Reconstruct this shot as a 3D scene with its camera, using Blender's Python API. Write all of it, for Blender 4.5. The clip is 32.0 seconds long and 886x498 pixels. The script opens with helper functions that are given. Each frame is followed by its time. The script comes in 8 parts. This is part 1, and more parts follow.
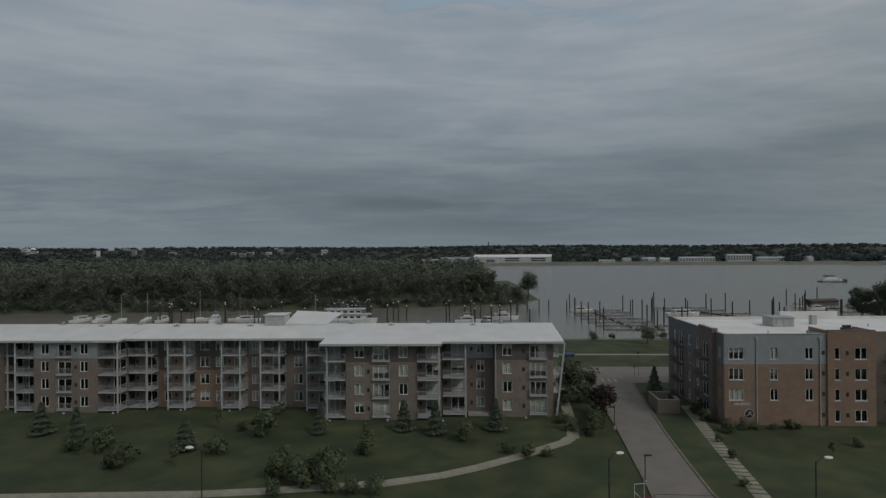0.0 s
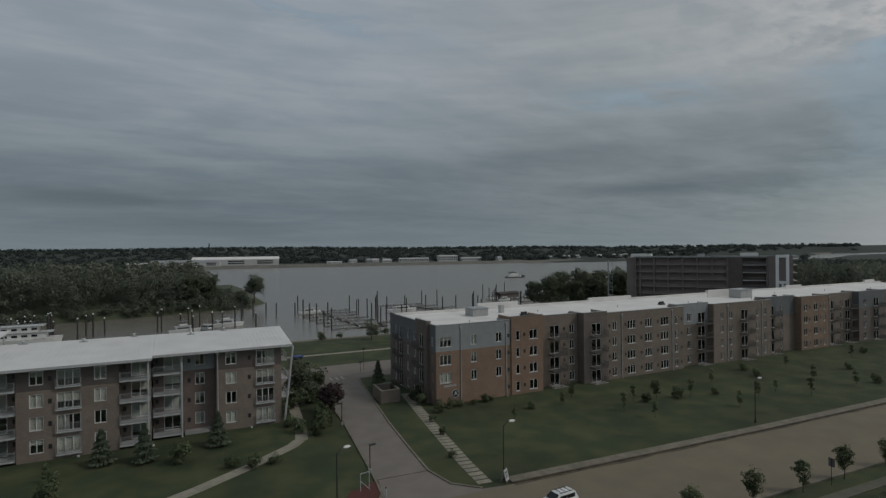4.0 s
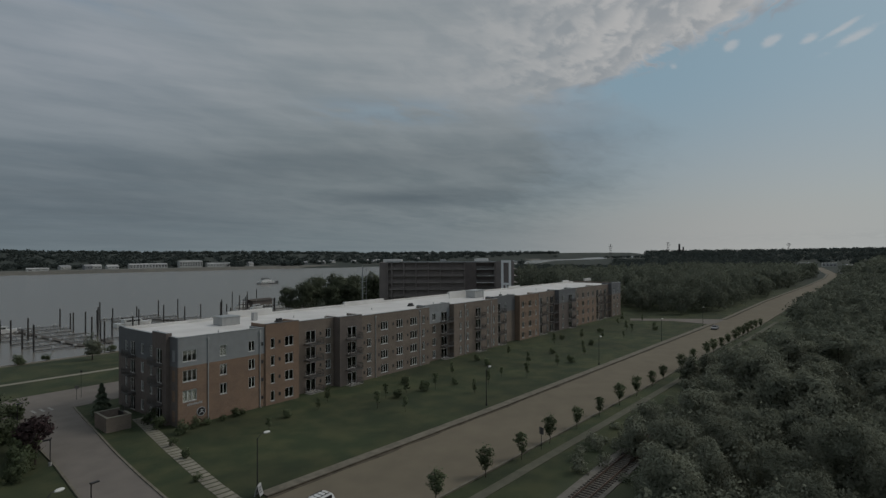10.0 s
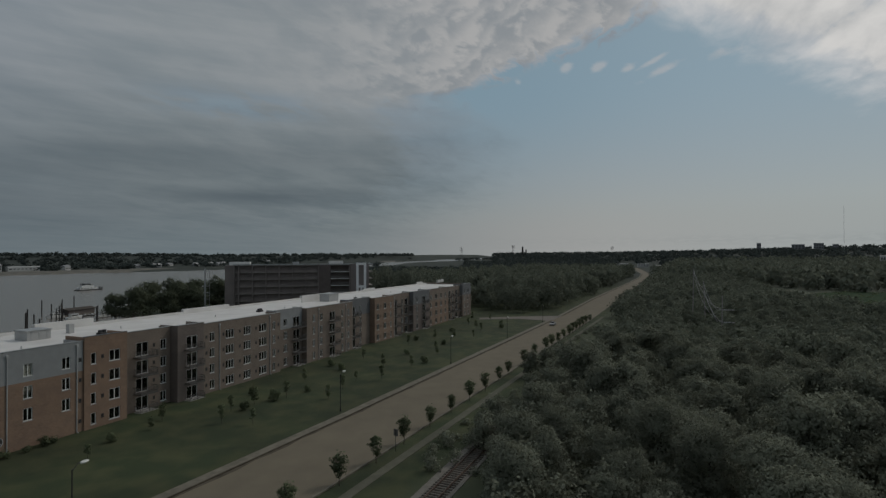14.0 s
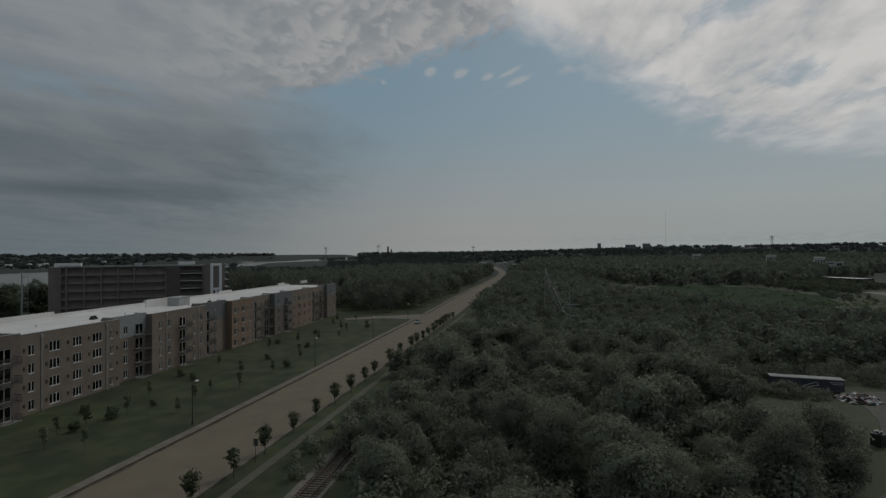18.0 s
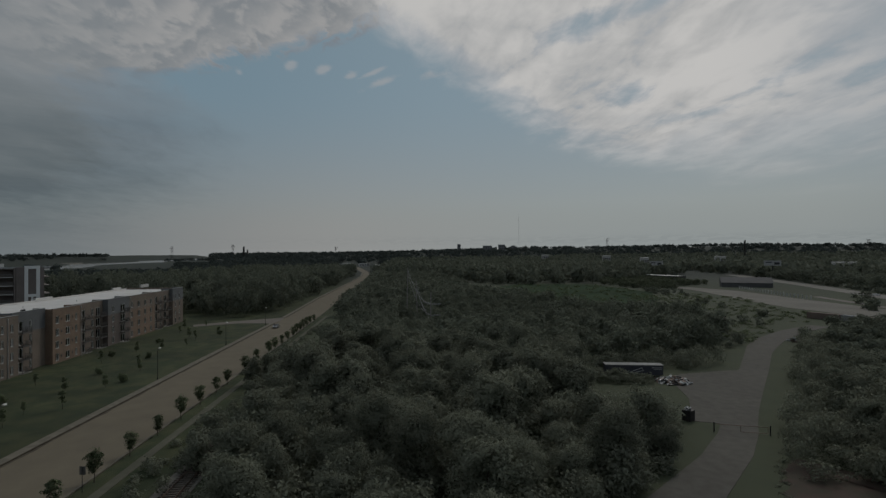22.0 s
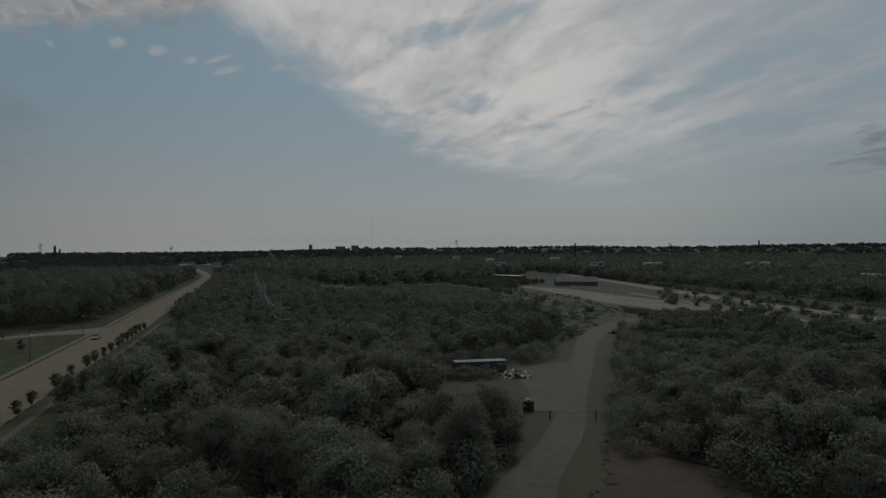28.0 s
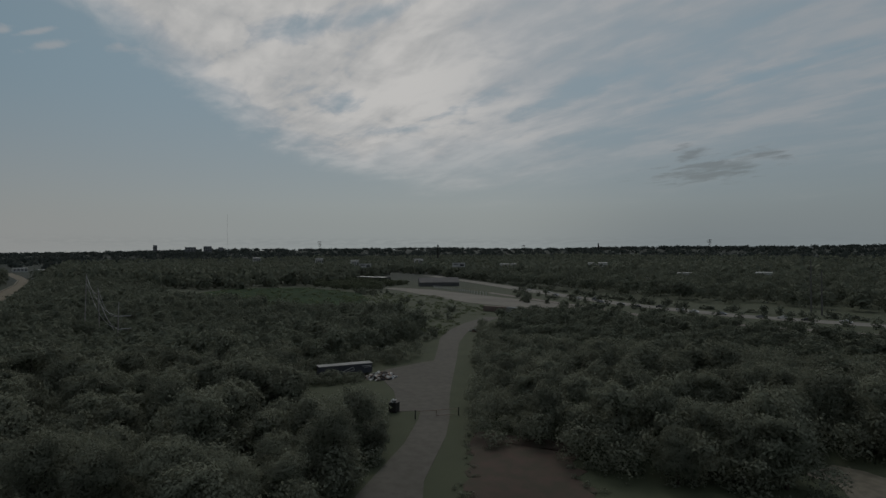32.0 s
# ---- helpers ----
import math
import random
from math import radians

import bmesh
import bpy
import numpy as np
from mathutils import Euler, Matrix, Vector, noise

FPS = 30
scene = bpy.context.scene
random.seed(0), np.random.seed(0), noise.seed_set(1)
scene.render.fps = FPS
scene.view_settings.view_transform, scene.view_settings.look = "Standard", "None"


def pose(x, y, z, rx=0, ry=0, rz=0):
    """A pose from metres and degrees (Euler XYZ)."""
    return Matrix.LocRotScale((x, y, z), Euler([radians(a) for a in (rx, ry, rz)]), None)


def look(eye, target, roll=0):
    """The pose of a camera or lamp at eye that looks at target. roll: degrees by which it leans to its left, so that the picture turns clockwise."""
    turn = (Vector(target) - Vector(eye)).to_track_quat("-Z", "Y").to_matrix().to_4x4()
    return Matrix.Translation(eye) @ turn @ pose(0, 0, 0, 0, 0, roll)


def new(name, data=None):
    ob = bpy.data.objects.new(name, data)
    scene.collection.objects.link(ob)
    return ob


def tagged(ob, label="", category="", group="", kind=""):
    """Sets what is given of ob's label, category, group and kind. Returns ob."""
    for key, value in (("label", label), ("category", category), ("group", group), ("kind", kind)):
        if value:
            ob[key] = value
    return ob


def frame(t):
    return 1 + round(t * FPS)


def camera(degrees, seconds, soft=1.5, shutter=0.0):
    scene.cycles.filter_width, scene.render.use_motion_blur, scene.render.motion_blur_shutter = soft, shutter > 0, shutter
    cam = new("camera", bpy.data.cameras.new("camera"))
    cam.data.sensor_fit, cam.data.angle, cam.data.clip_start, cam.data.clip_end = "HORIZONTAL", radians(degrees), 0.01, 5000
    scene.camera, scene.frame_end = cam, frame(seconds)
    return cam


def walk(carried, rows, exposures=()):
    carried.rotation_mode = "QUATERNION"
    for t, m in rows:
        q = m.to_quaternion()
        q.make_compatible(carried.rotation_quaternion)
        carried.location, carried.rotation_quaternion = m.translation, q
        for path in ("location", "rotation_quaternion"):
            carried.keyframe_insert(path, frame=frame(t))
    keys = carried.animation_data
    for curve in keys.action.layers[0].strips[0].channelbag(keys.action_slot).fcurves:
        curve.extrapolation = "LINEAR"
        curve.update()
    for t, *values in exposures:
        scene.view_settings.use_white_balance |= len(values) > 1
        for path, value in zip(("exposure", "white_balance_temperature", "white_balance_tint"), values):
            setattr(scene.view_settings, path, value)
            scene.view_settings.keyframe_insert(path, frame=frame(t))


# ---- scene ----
# ---------------------------------------------------------------- camera
# a hovering drone, 26.5 m up: it drifts by half a metre at most and turns to the right
# rows: seconds, drift x, y, z, then yaw, pitch and roll in degrees
cam = camera(78.6, 32.0, soft=1.4)
EYE_Z = 26.7
TURNS = [
    (0, 0.14, 0.11, -0.11, 2.28, 0.06, 0.49), (0.5, 0.15, 0.07, -0.10, 0.04, 0.03, 0.44), (1, 0.16, 0.04, -0.08, -2.34, 0.04, 0.48),
    (1.5, 0.17, 0.01, -0.07, -5.77, 0.02, 0.49), (2, 0.17, -0.01, -0.07, -10.34, 0.04, 0.57), (2.5, 0.16, -0.03, -0.07, -15.00, 0.02, 0.55),
    (3, 0.15, -0.05, -0.10, -19.75, -0.00, 0.59), (3.5, 0.12, -0.08, -0.14, -23.57, -0.01, 0.62), (4.5, 0.08, -0.11, -0.19, -27.47, -0.00, 0.56),
    (5.5, 0.05, -0.13, -0.24, -30.99, 0.03, 0.51), (6, 0.02, -0.12, -0.28, -33.18, 0.04, 0.47), (6.5, -0.00, -0.09, -0.31, -35.48, 0.03, 0.43),
    (7, -0.02, -0.04, -0.35, -37.81, 0.03, 0.46), (7.5, -0.04, 0.00, -0.37, -39.91, 0.04, 0.38), (8, -0.06, 0.04, -0.38, -41.90, 0.06, 0.33),
    (8.5, -0.11, 0.05, -0.38, -43.97, 0.14, 0.28), (9, -0.19, 0.03, -0.36, -46.75, 0.22, 0.22), (9.5, -0.28, -0.02, -0.33, -49.24, 0.29, 0.17),
    (10, -0.38, -0.07, -0.31, -51.41, 0.40, 0.21), (10.5, -0.42, -0.09, -0.28, -53.71, 0.45, 0.12), (11, -0.41, -0.08, -0.25, -55.76, 0.47, 0.12),
    (11.5, -0.34, -0.04, -0.23, -57.21, 0.53, 0.15), (12, -0.25, 0.01, -0.23, -59.40, 0.53, 0.23), (12.5, -0.18, 0.04, -0.22, -61.54, 0.56, 0.21),
    (13, -0.12, 0.06, -0.22, -63.28, 0.58, 0.17), (13.5, -0.08, 0.07, -0.20, -64.72, 0.56, 0.15), (14, -0.05, 0.07, -0.19, -66.63, 0.57, 0.17),
    (14.5, -0.04, 0.08, -0.19, -68.57, 0.56, 0.15), (15.5, -0.03, 0.10, -0.19, -71.70, 0.54, 0.22), (16.5, -0.02, 0.12, -0.20, -75.16, 0.52, 0.31),
    (17, -0.01, 0.15, -0.21, -78.22, 0.52, 0.28), (17.5, 0.00, 0.18, -0.21, -80.35, 0.49, 0.27), (18, 0.01, 0.22, -0.20, -80.80, 0.48, 0.29),
    (18.5, 0.01, 0.24, -0.18, -81.24, 0.48, 0.26), (19, 0.02, 0.23, -0.16, -81.89, 0.44, 0.25), (19.5, 0.04, 0.21, -0.13, -83.11, 0.42, 0.26),
    (20, 0.06, 0.18, -0.11, -85.59, 0.42, 0.23), (20.5, 0.09, 0.15, -0.09, -88.48, 0.45, 0.27), (21, 0.10, 0.13, -0.05, -91.09, 0.46, 0.28),
    (21.5, 0.12, 0.12, -0.01, -93.61, 0.46, 0.29), (22, 0.14, 0.10, 0.02, -95.21, 0.46, 0.28), (22.5, 0.17, 0.08, 0.05, -96.37, 0.48, 0.29),
    (23, 0.21, 0.07, 0.06, -97.27, 0.50, 0.27), (23.5, 0.26, 0.06, 0.09, -98.19, 0.53, 0.27), (24, 0.30, 0.06, 0.11, -99.30, 0.55, 0.28),
    (24.5, 0.31, 0.06, 0.14, -100.55, 0.50, 0.30), (25, 0.30, 0.06, 0.17, -101.92, 0.50, 0.30), (25.5, 0.30, 0.06, 0.20, -103.41, 0.48, 0.32),
    (26.5, 0.32, 0.07, 0.23, -106.62, 0.50, 0.21), (27.5, 0.35, 0.09, 0.26, -109.50, 0.52, 0.13), (28, 0.39, 0.13, 0.29, -110.65, 0.50, 0.11),
    (28.5, 0.43, 0.17, 0.31, -112.10, 0.50, 0.03), (29, 0.45, 0.22, 0.32, -114.53, 0.55, 0.18), (29.5, 0.48, 0.26, 0.32, -116.76, 0.56, 0.23),
    (30, 0.50, 0.30, 0.32, -118.71, 0.58, 0.14), (30.5, 0.51, 0.33, 0.34, -120.34, 0.58, 0.15), (31, 0.53, 0.34, 0.36, -121.83, 0.59, 0.15),
    (31.5, 0.54, 0.36, 0.39, -123.30, 0.59, 0.18), (32, 0.55, 0.37, 0.41, -124.92, 0.62, 0.12)]
# the camera's own exposure sinks as it turns towards the brighter sky
EXPOSURES = [(0, 0.36), (6, 0.30), (10, 0.20), (14, 0.05), (19, -0.17), (23, -0.25), (32, -0.28)]
walk(cam, [(t, pose(x, y, EYE_Z + z, 90 + pitch, roll, yaw)) for t, x, y, z, yaw, pitch, roll in TURNS], EXPOSURES)

# ---------------------------------------------------------------- world and sun
SUN_AZ, SUN_EL = -128.0, 44.0     # degrees; azimuth counted like the camera's yaw
sun_dir = Vector((-math.sin(radians(SUN_AZ)) * math.cos(radians(SUN_EL)),
                  math.cos(radians(SUN_AZ)) * math.cos(radians(SUN_EL)), math.sin(radians(SUN_EL))))
sun = new("sun", bpy.data.lights.new("sun", "SUN"))
sun.data.energy, sun.data.angle, sun.data.color = 0.62, radians(14), (1.0, 0.95, 0.88)
sun.matrix_world = look(sun_dir * 100, (0, 0, 0))


def toward(az, el):
    a, e = radians(az), radians(el)
    return (-math.sin(a) * math.cos(e), math.cos(a) * math.cos(e), math.sin(e))


world = bpy.data.worlds.new("sky")
scene.world = world
world.use_nodes = True
wn, wl = world.node_tree.nodes, world.node_tree.links
wn.clear()


def wmath(op, a, b=None, c=None, clamp=False):
    n = wn.new("ShaderNodeMath")
    n.operation, n.use_clamp = op, clamp
    for i, v in enumerate((a, b, c)):
        if v is None:
            continue
        if isinstance(v, (int, float)):
            n.inputs[i].default_value = v
        else:
            wl.new(v, n.inputs[i])
    return n.outputs[0]


def wramp(value, lo, hi, a=0.0, b=1.0):
    n = wn.new("ShaderNodeMapRange")
    n.interpolation_type = "SMOOTHSTEP"
    for i, v in enumerate((value, lo, hi, a, b)):
        if isinstance(v, (int, float)):
            n.inputs[i].default_value = v
        else:
            wl.new(v, n.inputs[i])
    return n.outputs[0]


def wcol(rgb):
    n = wn.new("ShaderNodeRGB")
    n.outputs[0].default_value = (*rgb, 1)
    return n.outputs[0]


def wmix(fac, a, b):
    n = wn.new("ShaderNodeMix")
    n.data_type = "RGBA"
    for sock, v in ((n.inputs[0], fac), (n.inputs[6], a), (n.inputs[7], b)):
        if isinstance(v, (int, float)):
            sock.default_value = v
        else:
            wl.new(v, sock)
    return n.outputs[2]


tex = wn.new("ShaderNodeTexCoord")
sep = wn.new("ShaderNodeSeparateXYZ")
wl.new(tex.outputs["Generated"], sep.inputs[0])
sx, sy, sz = sep.outputs
up = wmath("MAXIMUM", sz, 0.0)
flat = wmath("ADD", up, 0.10)
plane = wn.new("ShaderNodeCombineXYZ")        # the cloud layer as a flat sheet overhead
wl.new(wmath("DIVIDE", sx, flat), plane.inputs[0])
wl.new(wmath("DIVIDE", sy, flat), plane.inputs[1])


def wnoise(scale, detail, rough, turn=0.0, stretch=(1, 1, 1), shift=(0, 0, 0), twist=0.0):
    m = wn.new("ShaderNodeMapping")
    m.inputs["Scale"].default_value = stretch
    m.inputs["Rotation"].default_value = (0, 0, radians(turn))
    m.inputs["Location"].default_value = shift
    wl.new(plane.outputs[0], m.inputs[0])
    n = wn.new("ShaderNodeTexNoise")
    n.inputs["Scale"].default_value, n.inputs["Detail"].default_value, n.inputs["Roughness"].default_value = scale, detail, rough
    n.inputs["Distortion"].default_value = twist
    wl.new(m.outputs[0], n.inputs["Vector"])
    return n.outputs["Fac"]


def near_dir(az, el, full, none):
    """1 within full degrees of a direction, 0 past none degrees."""
    n = wn.new("ShaderNodeVectorMath")
    n.operation = "DOT_PRODUCT"
    wl.new(tex.outputs["Generated"], n.inputs[0])
    n.inputs[1].default_value = toward(az, el)
    return wramp(n.outputs["Value"], math.cos(radians(none)), math.cos(radians(full)))


az_deg = wmath("MULTIPLY", wmath("ARCTAN2", wmath("MULTIPLY", sx, -1.0), sy), 57.2958)
el_deg = wmath("MULTIPLY", wmath("ARCSINE", sz), 57.2958)


def bump_at(az, az_w, el, el_w, tilt=0.0):
    """A soft lens-shaped patch round a direction; tilt: rise in degrees for each degree of azimuth."""
    da = wmath("DIVIDE", wmath("SUBTRACT", az_deg, az), az_w)
    de = wmath("DIVIDE", wmath("SUBTRACT", wmath("SUBTRACT", el_deg, el), wmath("MULTIPLY", wmath("SUBTRACT", az_deg, az), tilt)), el_w)
    r2 = wmath("ADD", wmath("MULTIPLY", da, da), wmath("MULTIPLY", de, de))
    return wmath("EXPONENT", wmath("MULTIPLY", r2, -1.0))


def pw(value, pts):
    """A line through points (value, result), as a sum of ramps."""
    res = pts[0][1]
    for (x0, y0), (x1, y1) in zip(pts, pts[1:]):
        n = wn.new("ShaderNodeMapRange")
        n.inputs[1].default_value, n.inputs[2].default_value, n.inputs[3].default_value, n.inputs[4].default_value = x0, x1, 0.0, y1 - y0
        wl.new(value, n.inputs[0])
        res = wmath("ADD", n.outputs[0], res)
    return res


def most(*socks):
    res = socks[0]
    for s in socks[1:]:
        res = wmath("MAXIMUM", res, s)
    return res


def times(*socks):
    res = socks[0]
    for s in socks[1:]:
        res = wmath("MULTIPLY", res, s)
    return res


def less(sock, share=1.0):
    return wmath("SUBTRACT", 1.0, wmath("MULTIPLY", sock, share))


broad = wnoise(0.55, 4, 0.50, 35, (1, 1.6, 1), (3.1, 1.7, 0), 0.3)
soft = wnoise(1.3, 4, 0.48, -20, (0.8, 1.3, 1), (0.4, 2.2, 0), 0.5)
streak = wnoise(1.5, 5, 0.52, -8, (0.45, 1.7, 1), (0.4, 2.2, 0), 0.5)
fine = wnoise(4.6, 6, 0.56, -12, (0.8, 1.3, 1), (2.0, 0.3, 0), 0.5)
puff = wnoise(8.0, 6, 0.55, 20, (0.85, 1.2, 1), (1.0, 5.3, 0), 0.4)
band_map = wn.new("ShaderNodeMapping")
band_map.inputs["Scale"].default_value = (2.0, 2.0, 24)
wl.new(tex.outputs["Generated"], band_map.inputs[0])
band_noise = wn.new("ShaderNodeTexNoise")
band_noise.inputs["Scale"].default_value, band_noise.inputs["Detail"].default_value, band_noise.inputs["Roughness"].default_value = 1.5, 5, 0.55
wl.new(band_map.outputs[0], band_noise.inputs["Vector"])
band = band_noise.outputs["Fac"]
nb, nf, np_ = (wmath("SUBTRACT", s, 0.5) for s in (broad, fine, puff))
# rows of small slanting billows at the edge of the overcast
lean = wmath("ADD", wmath("MULTIPLY", az_deg, 0.60), wmath("MULTIPLY", el_deg, 0.80))
wave = wmath("SINE", wmath("ADD", wmath("MULTIPLY", lean, 2.6), wmath("ADD", wmath("MULTIPLY", nf, 22.0), wmath("MULTIPLY", np_, 9.0))))
high = wramp(el_deg, 14.5, 18.0)
# grey overcast over the north
edge_a = pw(el_deg, [(2, -60.0), (6.3, -65.0), (11.2, -69.0), (14, -66.0), (16.3, -64.0), (17.4, -71.5), (19.7, -77.5), (22, -86.0), (25, -94.0)])
edge_a = wmath("ADD", edge_a, wmath("ADD", wmath("MULTIPLY", nb, 10.0), wmath("ADD", wmath("MULTIPLY", nf, 9.0), wmath("MULTIPLY", wmath("MULTIPLY", wave, high), 1.6))))
wide_a = wramp(el_deg, 12.5, 18.0, 9.5, 2.6)
mask_a = wramp(wmath("DIVIDE", wmath("SUBTRACT", az_deg, edge_a), wide_a), -1.0, 1.0)
gaps = most(bump_at(1.0, 8.0, 24.4, 1.6, 0.02), wmath("MULTIPLY", bump_at(-14.0, 9.0, 22.6, 1.0, 0.12), 0.7), wmath("MULTIPLY", bump_at(-46.0, 7.0, 14.6, 1.2), 0.55), wmath("MULTIPLY", bump_at(20.0, 5.0, 24.3, 1.0), 0.6))
mask_a = times(mask_a, less(times(gaps, wramp(fine, 0.36, 0.60)), 0.75))
# bright cloud bank towards the sun
edge_b = pw(el_deg, [(7.5, -119.0), (9.0, -113.0), (10.8, -108.5), (13.7, -103.8), (15.2, -100.8), (17.4, -97.2), (20.1, -93.6), (22.1, -89.0), (25, -85.5), (32, -76.0), (50, -55.0)])
edge_b = wmath("ADD", edge_b, wmath("ADD", wmath("MULTIPLY", nb, 5.0), wmath("ADD", wmath("MULTIPLY", nf, 8.0), wmath("MULTIPLY", np_, 4.0))))
mask_b = wramp(wmath("SUBTRACT", az_deg, edge_b), 3.4, -6.5)
mask_b = times(mask_b, wramp(wmath("ADD", el_deg, wmath("MULTIPLY", wmath("SUBTRACT", soft, 0.5), 10.0)), 5.5, 13.5))
mix_b = wmath("ADD", wmath("MULTIPLY", streak, 0.58), wmath("ADD", wmath("MULTIPLY", fine, 0.27), wmath("MULTIPLY", puff, 0.15)))
holes = most(bump_at(-109.3, 4.2, 22.0, 1.6, -0.25), bump_at(-115.2, 3.0, 15.5, 1.5, -0.1), wmath("MULTIPLY", bump_at(-137.0, 6.5, 15.6, 1.1, -0.26), 0.72), wmath("MULTIPLY", bump_at(-155.0, 8.0, 16.2, 1.3, -0.12), 0.8),
             wmath("MULTIPLY", bump_at(-141.0, 5.0, 11.7, 0.9, -0.05), 0.9), wmath("MULTIPLY", bump_at(-127.0, 4.5, 15.2, 0.9, -0.25), 0.85), wmath("MULTIPLY", bump_at(-122.0, 7.0, 13.2, 0.6, -0.12), 0.7),
             wmath("MULTIPLY", bump_at(-104.0, 4.0, 11.8, 0.8), 0.7), wmath("MULTIPLY", bump_at(-118.0, 5.0, 24.0, 0.9, -0.3), 0.8))
open_b = wramp(wmath("ADD", holes, wmath("MULTIPLY", wmath("SUBTRACT", mix_b, 0.5), -6.0)), 0.22, 1.15)
mask_b = times(mask_b, less(open_b, 0.82))
far_b = wramp(az_deg, -120.0, -150.0)
mask_b = times(mask_b, less(times(far_b, wramp(mix_b, 0.62, 0.42, 0.25, 1.0)), 0.7))
# small separate clouds in the blue gap
bits = most(bump_at(-79.6, 0.8, 18.6, 0.55, -0.2), bump_at(-82.8, 1.1, 18.4, 0.5, -0.4), bump_at(-85.6, 0.8, 18.0, 0.45, -0.3), bump_at(-89.1, 2.0, 17.6, 0.45, -0.35),
            bump_at(-87.9, 1.7, 18.4, 0.3, -0.4), wmath("MULTIPLY", bump_at(-94.5, 2.2, 18.4, 0.5, -0.15), 0.7), wmath("MULTIPLY", bump_at(-74.6, 0.5, 17.5, 0.4), 0.6))
bits = times(wramp(wmath("ADD", bits, wmath("ADD", wmath("MULTIPLY", np_, 1.3), wmath("MULTIPLY", nf, 1.6))), 0.25, 1.05, 0.0, 0.62), wramp(bits, 0.02, 0.3))
glow = near_dir(SUN_AZ, SUN_EL, 8, 62)
shade_a = wmath("ADD", wmath("MULTIPLY", band, 0.36), wmath("ADD", wmath("MULTIPLY", soft, 0.44), wmath("MULTIPLY", fine, 0.20)))
lift = wramp(el_deg, 6.0, 20.0)
grey = wmix(wramp(shade_a, 0.36, 0.64), wmix(lift, wcol((0.122, 0.149, 0.163)), wcol((0.190, 0.220, 0.240))), wmix(lift, wcol((0.168, 0.195, 0.207)), wcol((0.250, 0.272, 0.287))))
north_blue = wn.new("ShaderNodeMix")
north_blue.data_type, north_blue.blend_type = "RGBA", "MULTIPLY"
wl.new(wramp(az_deg, -42.0, -14.0), north_blue.inputs[0])
wl.new(grey, north_blue.inputs[6])
north_blue.inputs[7].default_value = (0.985, 1.0, 1.05, 1)
grey = north_blue.outputs[2]
billow = wmath("ADD", wmath("MULTIPLY", times(wave, wramp(az_deg, -48.0, -72.0)), 0.05), wmath("ADD", wmath("MULTIPLY", puff, 0.55), wmath("MULTIPLY", fine, 0.45)))
rip_col = wmix(wramp(billow, 0.36, 0.64), wcol((0.236, 0.256, 0.274)), wcol((0.365, 0.366, 0.366)))
grey = wmix(times(wramp(az_deg, -42.0, -72.0), wramp(el_deg, 13.0, 18.5)), grey, rip_col)
bright_far = wcol((0.30, 0.315, 0.325))
bright = wmix(wramp(mix_b, 0.40, 0.60), wmix(glow, wcol((0.36, 0.375, 0.385)), wcol((0.45, 0.455, 0.455))), wmix(glow, wcol((0.46, 0.46, 0.452)), wcol((0.63, 0.62, 0.605))))
bright = wmix(wmath("MULTIPLY", far_b, 0.65), bright, bright_far)
# pale mist low down, warmer towards the sun
sunward = wramp(az_deg, -40.0, -88.0)
veil = wramp(el_deg, wmath("ADD", 15.0, wmath("MULTIPLY", sunward, 3.0)), 0.5)
west_veil = wcol((0.225, 0.255, 0.265))
veil_col = wmix(sunward, wcol((0.140, 0.169, 0.182)), wmix(wramp(az_deg, -70.0, -120.0), wcol((0.318, 0.317, 0.307)), wmix(wramp(az_deg, -128.0, -152.0), wcol((0.312, 0.338, 0.336)), west_veil)))
clear = wmix(wramp(az_deg, -70.0, -98.0), wcol((0.200, 0.290, 0.344)), wcol((0.240, 0.328, 0.378)))
base = wmix(wmath("MULTIPLY", veil, 0.95), clear, veil_col)
base = wmix(bits, base, wcol((0.43, 0.43, 0.425)))
cloud_col = wmix(times(mask_a, less(wramp(el_deg, 4.5, 0.5), 0.6)), base, grey)
cloud_col = wmix(mask_b, cloud_col, bright)
darks = most(wmath("MULTIPLY", bump_at(5.0, 18.0, 4.9, 1.7), 0.95), wmath("MULTIPLY", bump_at(16.0, 18.0, 6.4, 2.0), 0.55), wmath("MULTIPLY", bump_at(-14.0, 14.0, 3.6, 1.3), 0.75), wmath("MULTIPLY", bump_at(-49.0, 12.0, 5.9, 0.95, -0.02), 0.85),
             wmath("MULTIPLY", bump_at(-38.0, 17.0, 9.0, 1.6, -0.03), 0.50), wmath("MULTIPLY", bump_at(-24.0, 16.0, 7.6, 1.7), 0.50), wmath("MULTIPLY", bump_at(-8.0, 28.0, 3.4, 3.6), 0.85))
darks = times(darks, wramp(band, 0.32, 0.60, 0.45, 1.0))
cloud_col = wmix(wmath("MULTIPLY", darks, 0.95), cloud_col, wcol((0.078, 0.100, 0.116)))
clots = most(bump_at(-151.5, 6.0, 8.0, 1.3, -0.06), bump_at(-149.5, 1.8, 9.5, 1.0), wmath("MULTIPLY", bump_at(-156.0, 2.2, 8.9, 0.9), 0.8))
wisp = most(wramp(wmath("ADD", clots, wmath("ADD", wmath("MULTIPLY", np_, 1.6), wmath("MULTIPLY", nf, 2.2))), 0.30, 1.10, 0.0, wramp(clots, 0.02, 0.30)), times(bump_at(-125.0, 45.0, 1.3, 0.45), wramp(fine, 0.40, 0.56), 0.22))
